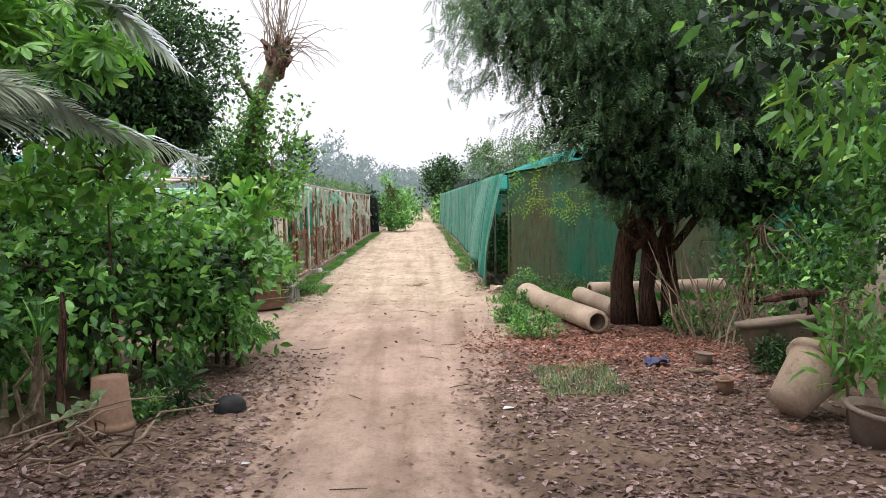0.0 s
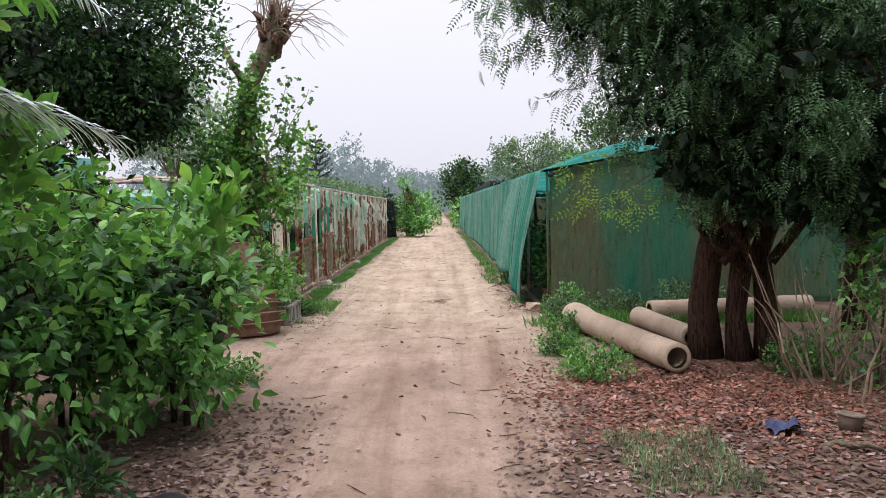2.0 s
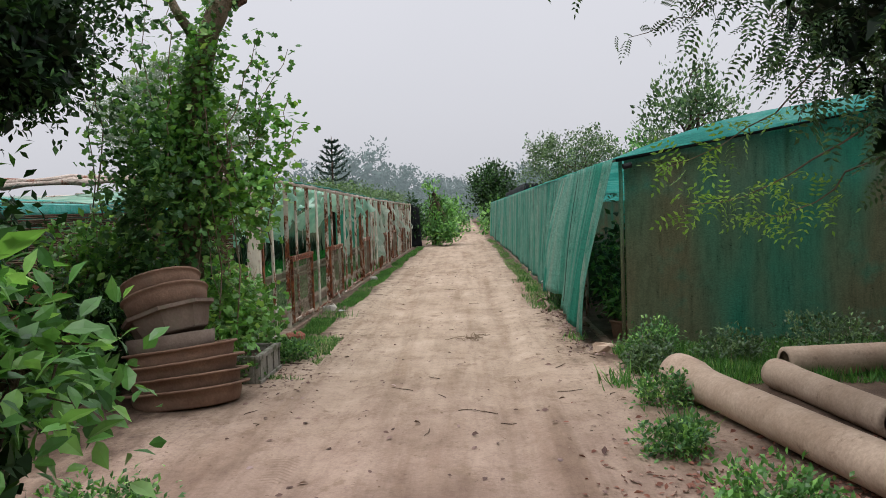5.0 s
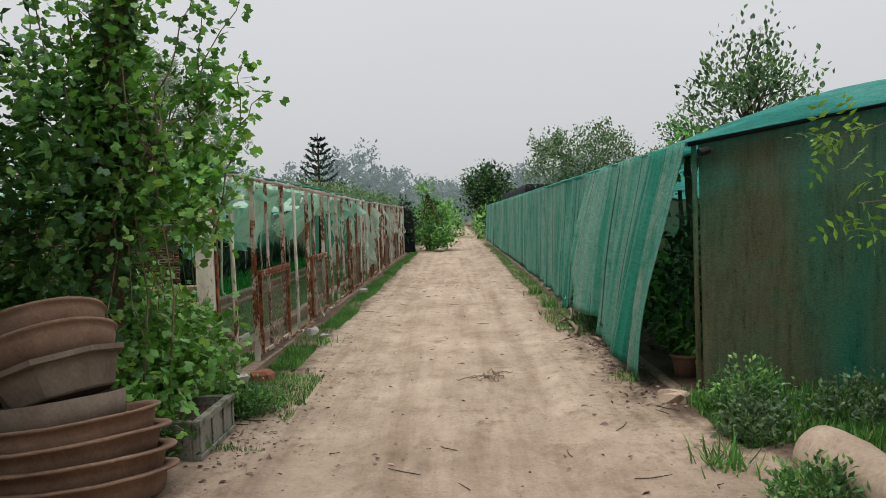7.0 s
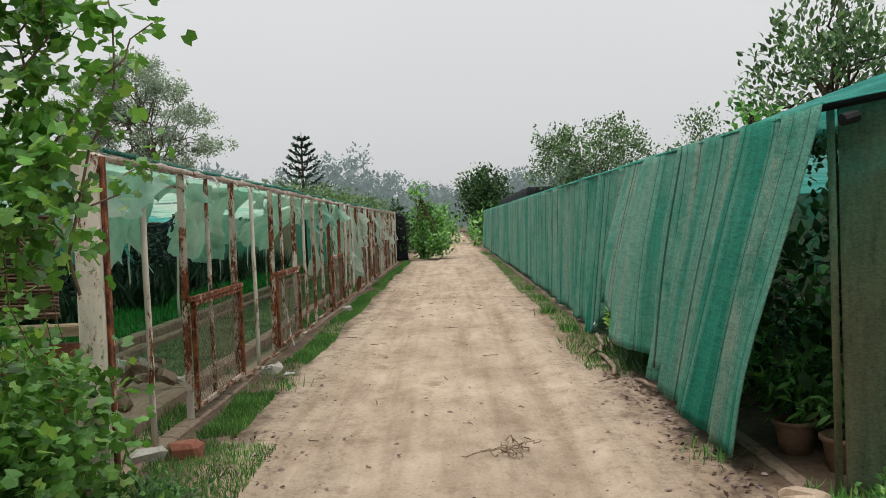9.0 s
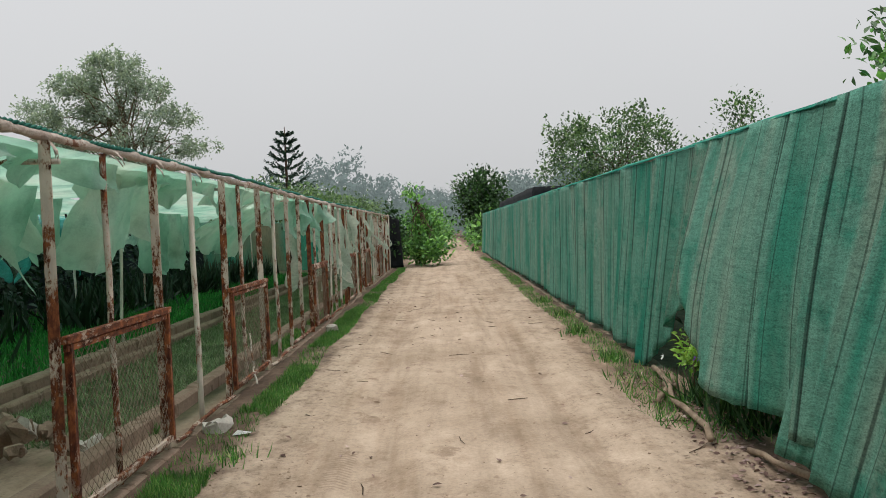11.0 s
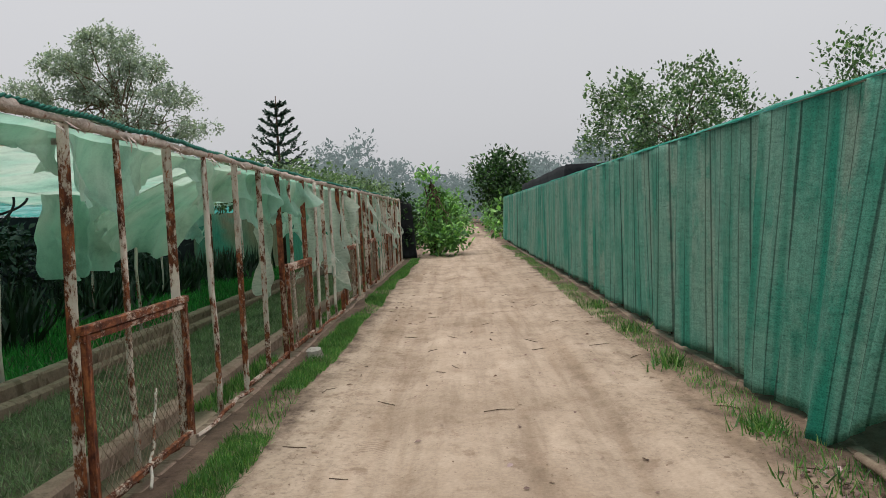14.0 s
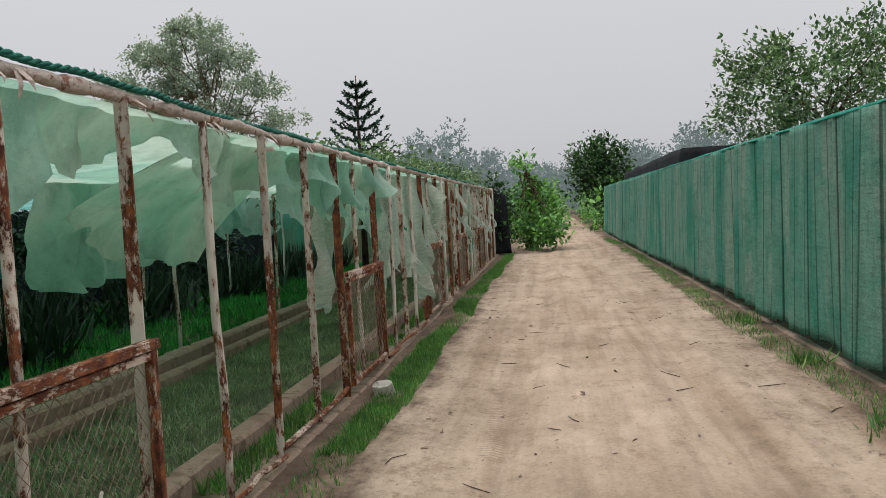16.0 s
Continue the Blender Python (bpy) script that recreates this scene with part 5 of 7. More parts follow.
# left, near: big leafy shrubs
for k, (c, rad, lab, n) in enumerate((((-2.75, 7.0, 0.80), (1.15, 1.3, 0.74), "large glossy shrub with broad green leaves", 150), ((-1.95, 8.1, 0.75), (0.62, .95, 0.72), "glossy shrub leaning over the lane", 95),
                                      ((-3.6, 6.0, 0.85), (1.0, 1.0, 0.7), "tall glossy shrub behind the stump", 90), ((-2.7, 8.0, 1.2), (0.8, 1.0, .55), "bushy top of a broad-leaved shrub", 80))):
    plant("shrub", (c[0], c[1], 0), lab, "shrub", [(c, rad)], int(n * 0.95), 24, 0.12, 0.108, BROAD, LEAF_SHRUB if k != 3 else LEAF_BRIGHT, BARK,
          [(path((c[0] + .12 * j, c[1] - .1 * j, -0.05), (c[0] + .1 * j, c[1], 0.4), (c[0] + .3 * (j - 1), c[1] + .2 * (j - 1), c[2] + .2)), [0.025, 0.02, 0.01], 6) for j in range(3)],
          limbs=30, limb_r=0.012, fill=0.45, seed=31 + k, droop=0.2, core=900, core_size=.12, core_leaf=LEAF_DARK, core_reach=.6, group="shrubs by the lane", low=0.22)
plant("young_shoots", (-2.3, 6.4, 0), "upright young shoots with bright leaves above the shrub", "shrub", [((-2.35, 6.5, 1.75), (0.45, .4, .22)), ((-1.5, 7.4, 1.45), (.3, .4, .18)), ((-3.0, 6.6, 1.7), (.5, .5, .2))], 46, 14, 0.10, 0.15, BROAD, LEAF_BRIGHT, BARK,
      [(path((-2.3, 6.4, -.05), (-2.3, 6.4, .9), (-2.35, 6.5, 1.7)), [0.015, 0.012, 0.006], 5)], limbs=14, limb_r=0.008, upward=0.7, fill=0.1, seed=36)
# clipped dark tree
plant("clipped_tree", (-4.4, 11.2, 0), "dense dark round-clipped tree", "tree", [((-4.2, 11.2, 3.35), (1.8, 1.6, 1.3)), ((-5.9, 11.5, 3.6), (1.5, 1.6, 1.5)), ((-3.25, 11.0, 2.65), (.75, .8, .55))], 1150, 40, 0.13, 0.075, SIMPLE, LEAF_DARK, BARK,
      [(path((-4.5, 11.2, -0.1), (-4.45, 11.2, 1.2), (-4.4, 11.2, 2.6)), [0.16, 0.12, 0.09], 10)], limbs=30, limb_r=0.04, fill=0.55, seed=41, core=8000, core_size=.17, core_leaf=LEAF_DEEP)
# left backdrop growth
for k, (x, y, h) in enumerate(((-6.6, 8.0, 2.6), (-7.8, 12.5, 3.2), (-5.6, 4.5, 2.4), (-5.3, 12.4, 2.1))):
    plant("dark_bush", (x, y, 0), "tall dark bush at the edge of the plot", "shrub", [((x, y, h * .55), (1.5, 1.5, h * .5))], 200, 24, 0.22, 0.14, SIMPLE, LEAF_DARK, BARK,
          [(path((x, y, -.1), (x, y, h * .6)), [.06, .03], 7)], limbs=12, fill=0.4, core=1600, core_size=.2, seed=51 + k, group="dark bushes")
sheet("side_net", lambda u: (-4.6 - 3.2 * u, 13.6, 0.0), lambda u: (-4.6 - 3.2 * u, 13.6, 2.2 + .25 * u), 30, 10, lambda U, W, s: np.stack([U * 0, .06 * wobble(U * 8, W, 2, s), U * 0], -1), NET_ROOF, "teal net panel among the dark bushes", "net", 295)

# pollarded tree overgrown with climbers
poll = anchor("pollarded_tree", (-2.66, 13.2, 0), "pollarded tree with a knobbly head and bare whips", "tree")
under(Heap().add(*tube(path((-2.66, 13.2, -.1), (-2.66, 13.2, .6), (-2.65, 13.2, 1.3), (-2.62, 13.2, 2.0), (-2.5, 13.2, 2.7), (-2.38, 13.2, 3.15), (-2.22, 13.2, 3.5), (-2.1, 13.2, 3.75), (-2.08, 13.2, 3.95)),
                       [.18, .14, .125, .115, .105, .10, .105, .13, .09], 14, True, .14, 3)).put("trunk", BARK_PALE, None, "dark scarred trunk", True), poll)
under(Heap().add(*tube(path((-2.42, 13.2, 3.0), (-2.62, 13.15, 3.3), (-2.75, 13.1, 3.6)), [.05, .04, .03], 9, True, .15)).put("limb", BARK_PALE, None, "", True), poll)
kv, kf = lathe([(0.0, -.26), (.10, -.24), (.17, -.15), (.21, -.02), (.21, .08), (.17, .17), (.08, .22), (0, .23)], 22, .12, 3)
kn = kv / (np.linalg.norm(kv, axis=1)[:, None] + 1e-6)
kv = kv * (.60, .60, .80) * (1 + .75 * wobble(kn[:, 0] * 3 + kn[:, 2] * 2, kn[:, 1] * 3 - kn[:, 2], 3.2, 61, 3)[:, None]) + (-2.12, 13.2, 3.72)
knob = under(link_mesh("knob", kv, kf, BARK_KNOB, None, "knobbly reddish pollard head", True), poll)
r = np.random.default_rng(59)
for k in range(22):     # stubs of old cuts
    a0, z = r.uniform(0, 2 * np.pi), r.uniform(-.18, .22)
    c0 = np.array([-2.12 + .13 * np.cos(a0), 13.2 + .13 * np.sin(a0), 3.72 + z])
    link_mesh("stub", *tube([c0, c0 + .05 * np.array([np.cos(a0), np.sin(a0), .8]), c0 + .10 * np.array([np.cos(a0), np.sin(a0), 1.0])], [.04, .034, .026], 7, True, .25, k), BARK_KNOB, knob, "", True)
r = np.random.default_rng(60)
for k in range(64):
    b0 = np.array([-2.09, 13.2, 3.82]) + r.normal(0, .09, 3)
    up = r.random() < .62
    d = np.array([r.normal(0, .30), r.normal(0, .3), r.uniform(.9, 1.9)]) if up else np.array([r.uniform(.3, .85) * (1 if r.random() < .75 else -1), r.normal(0, .4), r.uniform(-.45, .5)])
    Heap().add(*tube(bent(b0, b0 + d, 8, (.14 if not up else -.05), .02, k), np.linspace(.0085, .0025, 8), 5)).put("whip", TWIG, knob)
for k, (ms, n, leaf) in enumerate((([((-2.72, 13.05, 1.6), (.34, .35, 1.2)), ((-3.05, 13.1, 2.0), (.26, .3, .8)), ((-3.4, 13.2, .9), (.4, .4, .6)), ((-2.85, 12.95, 1.7), (.22, .2, 1.0))], 140, LEAF_VINE), ([((-2.25, 13.3, 1.62), (.3, .3, .3)), ((-2.05, 13.4, 2.2), (.14, .2, .4)), ((-2.5, 13.15, 2.4), (.25, .26, .85))], 90, LEAF_BRIGHT),
                                   ([((-2.42, 14.0, .42), (.3, .5, .42)), ((-2.55, 13.5, .5), (.4, .3, .5)), ((-2.9, 14.3, .5), (.3, .3, .5)), ((-2.35, 12.9, .5), (.25, .25, .3))], 150, LEAF_BRIGHT))):
    plant("climber", (ms[0][0][0], ms[0][0][1], 0), "leafy climber with lobed leaves on the pollarded tree", "climber", ms, n, 30, 0.13, 0.07, LOBED, leaf, TWIG,
          [(path((ms[0][0][0], 13.1, -.05), (ms[0][0][0] + .1, 13.1, 1.0), (ms[0][0][0], 13.1, 1.9)), [.009, .007, .004], 6)], limbs=18, limb_r=.008, fill=0.25, seed=61 + k, group="climbers", droop=0.2)
# bush added in dark leaf colours to give the deep shade beside the bowls
plant("dark_bush", (-3.25, 12.5, 0), "low dark bush added in place of deep shade behind the stack of bowls", "shrub", [((-3.25, 12.5, .42), (.45, .3, .45))], 60, 24, .12, .09, BROAD, LEAF_DARK, TWIG,
      [(path((-3.25, 12.5, -.05), (-3.25, 12.5, .6)), [.012, .008], 5)], limbs=8, limb_r=.006, fill=.1, seed=67, core=260, core_size=.12, core_leaf=LEAF_DEEP)
plant("leafy_bush", (-3.5, 13.0, 0), "light green leafy bush behind the stack of bowls", "shrub", [((-3.55, 13.0, .85), (.55, .35, .5)), ((-3.1, 12.8, .65), (.35, .25, .4))], 80, 26, .12, .085, BROAD, LEAF_BRIGHT, TWIG,
      [(path((-3.5, 13.0, -.05), (-3.5, 13.0, 1.0)), [.015, .008], 5)], limbs=14, limb_r=.008, fill=.2, seed=66, droop=.2)
ivy = anchor("ivy", (-2.66, 13.2, 0), "ivy clinging close to the pollarded trunk", "climber", "climbers")
r = np.random.default_rng(68)
tz = r.uniform(.2, 3.5, 1700)
tx = np.interp(tz, [0, 1.3, 2.0, 2.7, 3.15, 3.5], [-2.66, -2.65, -2.62, -2.5, -2.38, -2.22])
ta = r.uniform(0, 2 * np.pi, 1700)
tr_ = np.interp(tz, [0, 1.3, 2.7, 3.5], [.18, .13, .11, .11]) + r.uniform(.0, .07, 1700)
keep = wobble(ta * 2, tz * 2, 1.6, 69) > -.15
tp = np.stack([tx + tr_ * np.cos(ta), 13.2 + tr_ * np.sin(ta), tz], 1)[keep]
th = np.stack([np.cos(ta) * .6, np.sin(ta) * .6, -np.ones(1700) * .5], 1)[keep] + r.normal(0, .4, (int(keep.sum()), 3))
under(link_mesh("leaves", *scatter(tp, th, r.uniform(.04, .075, len(tp)), LOBED, seed=69), LEAF_VINE), ivy)
# loose climbing shoot that stands out against the sky
for k, (b0, e0, n) in enumerate((((-2.2, 13.3, 1.7), (-1.72, 13.5, 3.05), 34), ((-2.1, 13.3, 1.5), (-1.62, 13.6, 2.35), 30), ((-2.3, 13.2, 1.9), (-1.95, 13.4, 3.2), 26), ((-2.2, 13.6, 1.3), (-1.95, 14.5, 1.85), 26),
                                ((-3.2, 13.3, 1.2), (-3.15, 13.4, 3.3), 40), ((-2.95, 13.0, 1.4), (-2.85, 13.0, 3.5), 40), ((-3.5, 13.1, 1.0), (-3.5, 13.2, 3.0), 40), ((-2.7, 12.9, 2.0), (-2.6, 12.9, 3.4), 30), ((-1.95, 13.5, 1.2), (-1.75, 13.6, 2.6), 34), ((-2.15, 13.4, 1.4), (-2.0, 13.5, 2.9), 34), ((-3.3, 12.9, 1.5), (-3.3, 12.9, 3.4), 36), ((-2.55, 13.15, 3.05), (-2.85, 13.1, 3.85), 30))):
    a = anchor("climbing_shoot", b0, "slender climbing shoot with small lobed leaves", "climber", "climbing shoots")
    pts = bent(b0, e0, 9, 0.08, .03, k)
    under(Heap().add(*tube(pts, np.linspace(.008, .003, 9), 5)).put("stem", TWIG), a)
    r = np.random.default_rng(70 + k)
    p = pts[r.integers(1, 9, n * 2)] + r.normal(0, .055, (n * 2, 3))
    under(link_mesh("leaves", *scatter(p, r.normal(0, 1, (n * 2, 3)), r.uniform(.045, .085, n * 2), LOBED, seed=k), LEAF_BRIGHT if k in (1, 3, 8) else LEAF_VINE), a)

# palm fronds and broad bright leaves at the left edge
def frond(root, tip, sag, n, length, seed):
    a = anchor("palm_frond", root, "feathery palm frond, paled for sky sheen, arching from the edge of the plot", "palm frond", "palm fronds")
    pts = bent(root, tip, 26, sag, 0, seed)
    under(Heap().add(*tube(pts, np.linspace(.016, .004, 26), 6)).put("midrib", LEAF_PALM, None, "", True), a)
    r = np.random.default_rng(seed)
    t = np.linspace(0.1, 1, n)
    p = np.stack([np.interp(t, np.linspace(0, 1, 26), pts[:, i]) for i in range(3)], 1)
    d = np.gradient(p, axis=0)
    d /= np.linalg.norm(d, axis=1)[:, None]
    side = np.cross(d, (0, 0, 1))
    side /= np.linalg.norm(side, axis=1)[:, None]
    hp = Heap()
    for s in (-1, 1):
        h = d * .75 + s * side * .5 + np.array([0, 0, .30 if s > 0 else -.38]) + r.normal(0, .05, d.shape)
        hp.add(*scatter(p, h, length * np.sin(np.clip(t * 2.6 + .35, 0, 2.75)) + .03, (BLADE[0] * (2.6, 1, -1), BLADE[1]), .15, seed + s))
    under(hp.put("frond_blade", LEAF_PALM), a)


frond((-3.5, 6.2, 2.12), (-1.60, 6.28, 1.84), 0.16, 52, 0.36, 80)
frond((-2.75, 6.3, 3.05), (-1.72, 6.4, 2.50), 0.20, 38, 0.32, 81)
frond((-3.2, 4.8, 1.9), (-2.1, 4.9, 2.15), 0.16, 46, 0.30, 82)
frond((-3.3, 5.6, 2.3), (-2.2, 6.2, 2.0), 0.2, 46, 0.30, 83)
plant("broadleaf_tree", (-4.3, 6.3, 0), "young tree with large bright finger-like leaves near the palm", "tree", [((-2.42, 6.5, 2.66), (.34, .3, .26)), ((-3.2, 6.4, 2.85), (.7, .5, .45))], 46, 6, .12, .24, FINGER, LEAF_BRIGHT, BARK,
      [(path((-4.3, 6.3, -.1), (-4.2, 6.35, 1.2), (-3.5, 6.4, 2.6)), [.06, .05, .03], 8)], limbs=16, limb_r=.012, fill=.1, seed=85, droop=.3)
# trees added beside, behind and above the start, out of view, to block light
plant("unseen_shade_tree", (-4.4, 2.2, 0), "large dark tree added out of view to shade the start of the lane", "tree", [((-3.2, 2.6, 4.3), (2.4, 2.6, 1.0)), ((-4.6, 1.5, 3.0), (1.6, 2.4, 1.6))], 300, 24, .24, .17, SIMPLE, LEAF_DARK, BARK,
      [(path((-4.4, 2.2, -.1), (-4.3, 2.2, 1.6), (-4.0, 2.4, 3.6)), [.16, .13, .08], 9)], limbs=24, limb_r=.04, fill=.2, seed=86, core=700, core_size=.34)
for k, (x, y) in enumerate(((-7.0, -7.5), (7.5, -6.5))):
    plant("unseen_shade_tree", (x, y, 0), "tall dark tree added out of view behind the start to block sky light", "tree", [((x, y, 4.4), (3.0, 2.2, 3.4))], 120, 22, .4, .34, SIMPLE, LEAF_DARK, BARK,
          [(path((x, y, -.1), (x, y, 2), (x, y, 4.0)), [.2, .16, .1], 8)], limbs=10, limb_r=.05, fill=.3, seed=300 + k, core=1400, core_size=.5, group="trees behind the start")
plant("unseen_shade_tree", (3.4, -3.0, 0), "dark tree added out of view to shade the lane from above", "tree", [((1.5, -2.5, 4.6), (3.6, 2.4, 1.0)), ((0.2, 1.6, 5.2), (2.8, 2.2, .7))], 260, 24, .26, .2, SIMPLE, LEAF_DARK, BARK,
      [(path((3.4, -3.0, -.1), (3.2, -3.0, 2), (2.6, -2.8, 4.0)), [.18, .14, .08], 9)], limbs=20, limb_r=.04, fill=.2, seed=87, core=500, core_size=.4)

# trees standing inside and behind the net house
def garden_tree(x, y, z0, z1, rx, seed, clumps, per, size, shape, leaf, label, upward=.3, spread=.22):
    h = z1 - z0
    plant("garden_tree", (x, y, 0), label, "tree", [((x, y, z0 + h * .5), (rx, rx, h * .5))], clumps, per, spread, size, shape, leaf, BARK,
          [(path((x, y, -.1), (x + .05, y, z0 * .6), (x, y, z0 + h * .3)), [.07, .06, .04], 7)], limbs=24, limb_r=.022, fill=.15, seed=seed, upward=upward, group="trees over the net house")


garden_tree(3.25, 31.0, 1.6, 3.8, 1.7, 91, 210, 60, .08, BROAD, LEAF_GARDEN, "leafy young tree rising over the net house", .2, .14)
garden_tree(4.9, 27.5, 1.8, 3.5, .62, 92, 60, 36, .07, BROAD, LEAF_GARDEN, "slender light-leaved tree over the net house", .3, .15)
garden_tree(3.2, 17.9, 1.8, 3.5, .7, 93, 75, 46, .075, BROAD, LEAF_GARDEN, "bushy tree with upright leafy shoots over the net house", .9, .15)
garden_tree(2.45, 17.8, 1.85, 2.4, .26, 94, 14, 22, .085, BROAD, LEAF_SHRUB, "bright young shoots over the net house", .7, .12)
garden_tree(6.2, 17.0, 2.0, 3.4, 1.0, 95, 70, 30, .088, BROAD, LEAF_GARDEN, "leafy tree behind the net house roof", .5, .2)
# shrub, dark tree and hedge at the far end of the lane
plant("light_shrub", (-1.45, 44.5, 0), "light green shrub at the end of the frame fence", "shrub", [((-1.3, 44.5, 1.0), (.85, .9, .95)), ((-1.55, 44.5, 2.1), (.35, .4, .9)), ((-0.95, 43.6, .65), (.6, .7, .6))], 120, 22, .17, .19, BROAD, LEAF_SHRUB, BARK, [(path((-1.45, 44.5, -.1), (-1.45, 44.5, 2.4)), [.05, .02], 6)], limbs=20, fill=.2, seed=101, upward=.2)
plant("dark_round_tree", (2.0, 64, 0), "dark round tree where the lane ends", "tree", [((1.95, 64, 2.9), (1.55, 1.5, 1.8)), ((2.7, 62, 1.4), (1.2, 1.0, 1.1))], 220, 26, .3, .26, SIMPLE, LEAF_DARK, BARK, [(path((2, 64, -.1), (2, 64, 2.5)), [.15, .1], 8)], limbs=16, fill=.4, seed=102, core=900, core_size=.3, core_leaf=LEAF_DEEP)
plant("roadside_hedge", (-1.4, 62, 0), "hedge and low shrubs along the far lane", "hedge", [((-1.6, 56, .8), (.9, 3.5, .9)), ((-1.0, 68, 1.2), (1.2, 5, 1.2)), ((2.6, 76, 1.0), (1.4, 6, 1.4)), ((1.75, 56.5, .9), (.75, 1.8, .95))], 280, 22, .35, .28, SIMPLE, LEAF_SHRUB, BARK, seed=103, fill=.2)
black_bush = plant("netted_bush", (-2.3, 42.6, 0), "dark bush under black net at the fence end", "shrub", [((-2.35, 42.6, 1.1), (.4, .6, 1.1))], 90, 20, .15, .16, SIMPLE, LEAF_DARK, seed=104, fill=.2)
sheet("black_drape", lambda u: (-2.5 + .55 * u, 42.0, 0.05), lambda u: (-2.55 + .5 * u, 42.0, 1.95 - .25 * u), 14, 18, lambda U, W, s: np.stack([U * 0, -.08 * (wobble(U * 6, W * 3, 2, s) + .3), U * 0], -1), BLACK_NET, "black net draped at the end of the fence", "net", 296, .02)
plant("roof_creeper", (-3.4, 34, 0), "green creeper spreading over the plant house roof", "creeper", [((-3.3, 35.5, 2.02), (.95, 6.5, .24)), ((-2.7, 37.5, 1.98), (.35, 4.3, .15)), ((-4.6, 33, 2.1), (1.5, 6, .32))], 560, 30, .13, .10, SIMPLE, LEAF_GARDEN, seed=105, fill=.1)

# tiered pine behind the plant house
pine = anchor("tiered_pine", (-4.75, 35.5, 0), "dark tiered pine rising above the fence", "tree")
under(Heap().add(*tube([(-4.75, 35.5, -.1), (-4.72, 35.5, 2.4), (-4.72, 35.5, 4.3)], [.08, .05, .01], 7)).put("trunk", BARK, None, "", True), pine)
hp = Heap()
r = np.random.default_rng(110)
for k in range(10):
    z = 2.0 + k * .225
    L = .85 * (1 - (k / 10.5) ** 1.1) + .06
    for j in range(7):
        a0 = j * 2 * np.pi / 7 + k * .5
        n = 60
        t = r.uniform(.08, 1, n)
        p = np.stack([-4.72 + L * t * np.cos(a0), 35.5 + L * t * np.sin(a0), z + .02 + .46 * L * t ** 2], 1)
        d = np.array([np.cos(a0), np.sin(a0), .5]) + r.normal(0, .42, (n, 3))
        hp.add(*scatter(p, d, .10 * r.uniform(.7, 1.1, n), SIMPLE, seed=k * 9 + j))
under(hp.put("crown", LEAF_PINE), pine)

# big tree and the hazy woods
# leaves and bark are both pale here in place of haze
plant("big_field_tree", (-18.5, 62, 0), "large spreading tree with tiered foliage paled for haze in the field", "tree",
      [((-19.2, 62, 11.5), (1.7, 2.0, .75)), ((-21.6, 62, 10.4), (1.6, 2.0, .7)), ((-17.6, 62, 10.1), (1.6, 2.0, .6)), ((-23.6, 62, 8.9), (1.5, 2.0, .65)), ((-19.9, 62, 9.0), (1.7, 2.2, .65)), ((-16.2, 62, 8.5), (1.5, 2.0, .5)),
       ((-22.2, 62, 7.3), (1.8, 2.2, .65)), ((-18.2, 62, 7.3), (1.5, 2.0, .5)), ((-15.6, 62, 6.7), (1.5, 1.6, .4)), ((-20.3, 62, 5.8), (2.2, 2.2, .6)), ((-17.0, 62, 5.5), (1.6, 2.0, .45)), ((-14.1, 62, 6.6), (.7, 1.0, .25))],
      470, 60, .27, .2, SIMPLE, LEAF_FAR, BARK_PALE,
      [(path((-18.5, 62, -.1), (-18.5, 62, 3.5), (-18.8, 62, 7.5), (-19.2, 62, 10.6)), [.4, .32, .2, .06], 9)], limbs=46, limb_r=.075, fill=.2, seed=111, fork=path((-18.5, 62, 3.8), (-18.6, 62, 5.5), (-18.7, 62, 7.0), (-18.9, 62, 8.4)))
r = np.random.default_rng(120)
far_spots = [(-26, 105, 9), (-20, 110, 8), (-14, 104, 8.6), (-9.5, 112, 7.4), (-6.2, 100, 6.6), (-11, 98, 9.4), (-2.5, 118, 6.6), (0.5, 125, 6.0), (4, 118, 7), (9, 110, 7.2), (14, 108, 8), (20, 112, 8.5), (27, 105, 9), (-34, 108, 10), (34, 108, 9), (7, 96, 6.0), (-3.2, 96, 5.0), (12, 92, 7.4)]
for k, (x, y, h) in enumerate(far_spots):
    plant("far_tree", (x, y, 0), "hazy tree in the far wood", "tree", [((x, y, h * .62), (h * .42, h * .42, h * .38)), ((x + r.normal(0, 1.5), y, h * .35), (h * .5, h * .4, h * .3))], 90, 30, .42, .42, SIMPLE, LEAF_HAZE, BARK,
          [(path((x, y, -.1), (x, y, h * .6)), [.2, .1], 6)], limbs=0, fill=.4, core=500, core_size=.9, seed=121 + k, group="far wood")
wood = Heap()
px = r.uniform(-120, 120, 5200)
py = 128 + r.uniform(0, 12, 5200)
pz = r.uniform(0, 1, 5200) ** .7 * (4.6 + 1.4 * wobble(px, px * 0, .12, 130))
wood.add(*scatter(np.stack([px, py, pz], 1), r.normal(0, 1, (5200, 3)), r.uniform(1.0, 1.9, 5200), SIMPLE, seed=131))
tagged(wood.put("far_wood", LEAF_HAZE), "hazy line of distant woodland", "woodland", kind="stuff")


# ---------------------------------------------------------------- pots, pipes and things on the ground
def pot_profile(r0, r1, h, wall=.012, rim=None):
    rim = r1 * .09 if rim is None else rim
    return [(0, 0), (r0, 0), (r0 + (r1 - r0) * .8, h * .8), (r1 - .002, h * .87), (r1 + rim, h * .88), (r1 + rim, h), (r1 - wall, h), (r0 - wall, wall), (0, wall)]


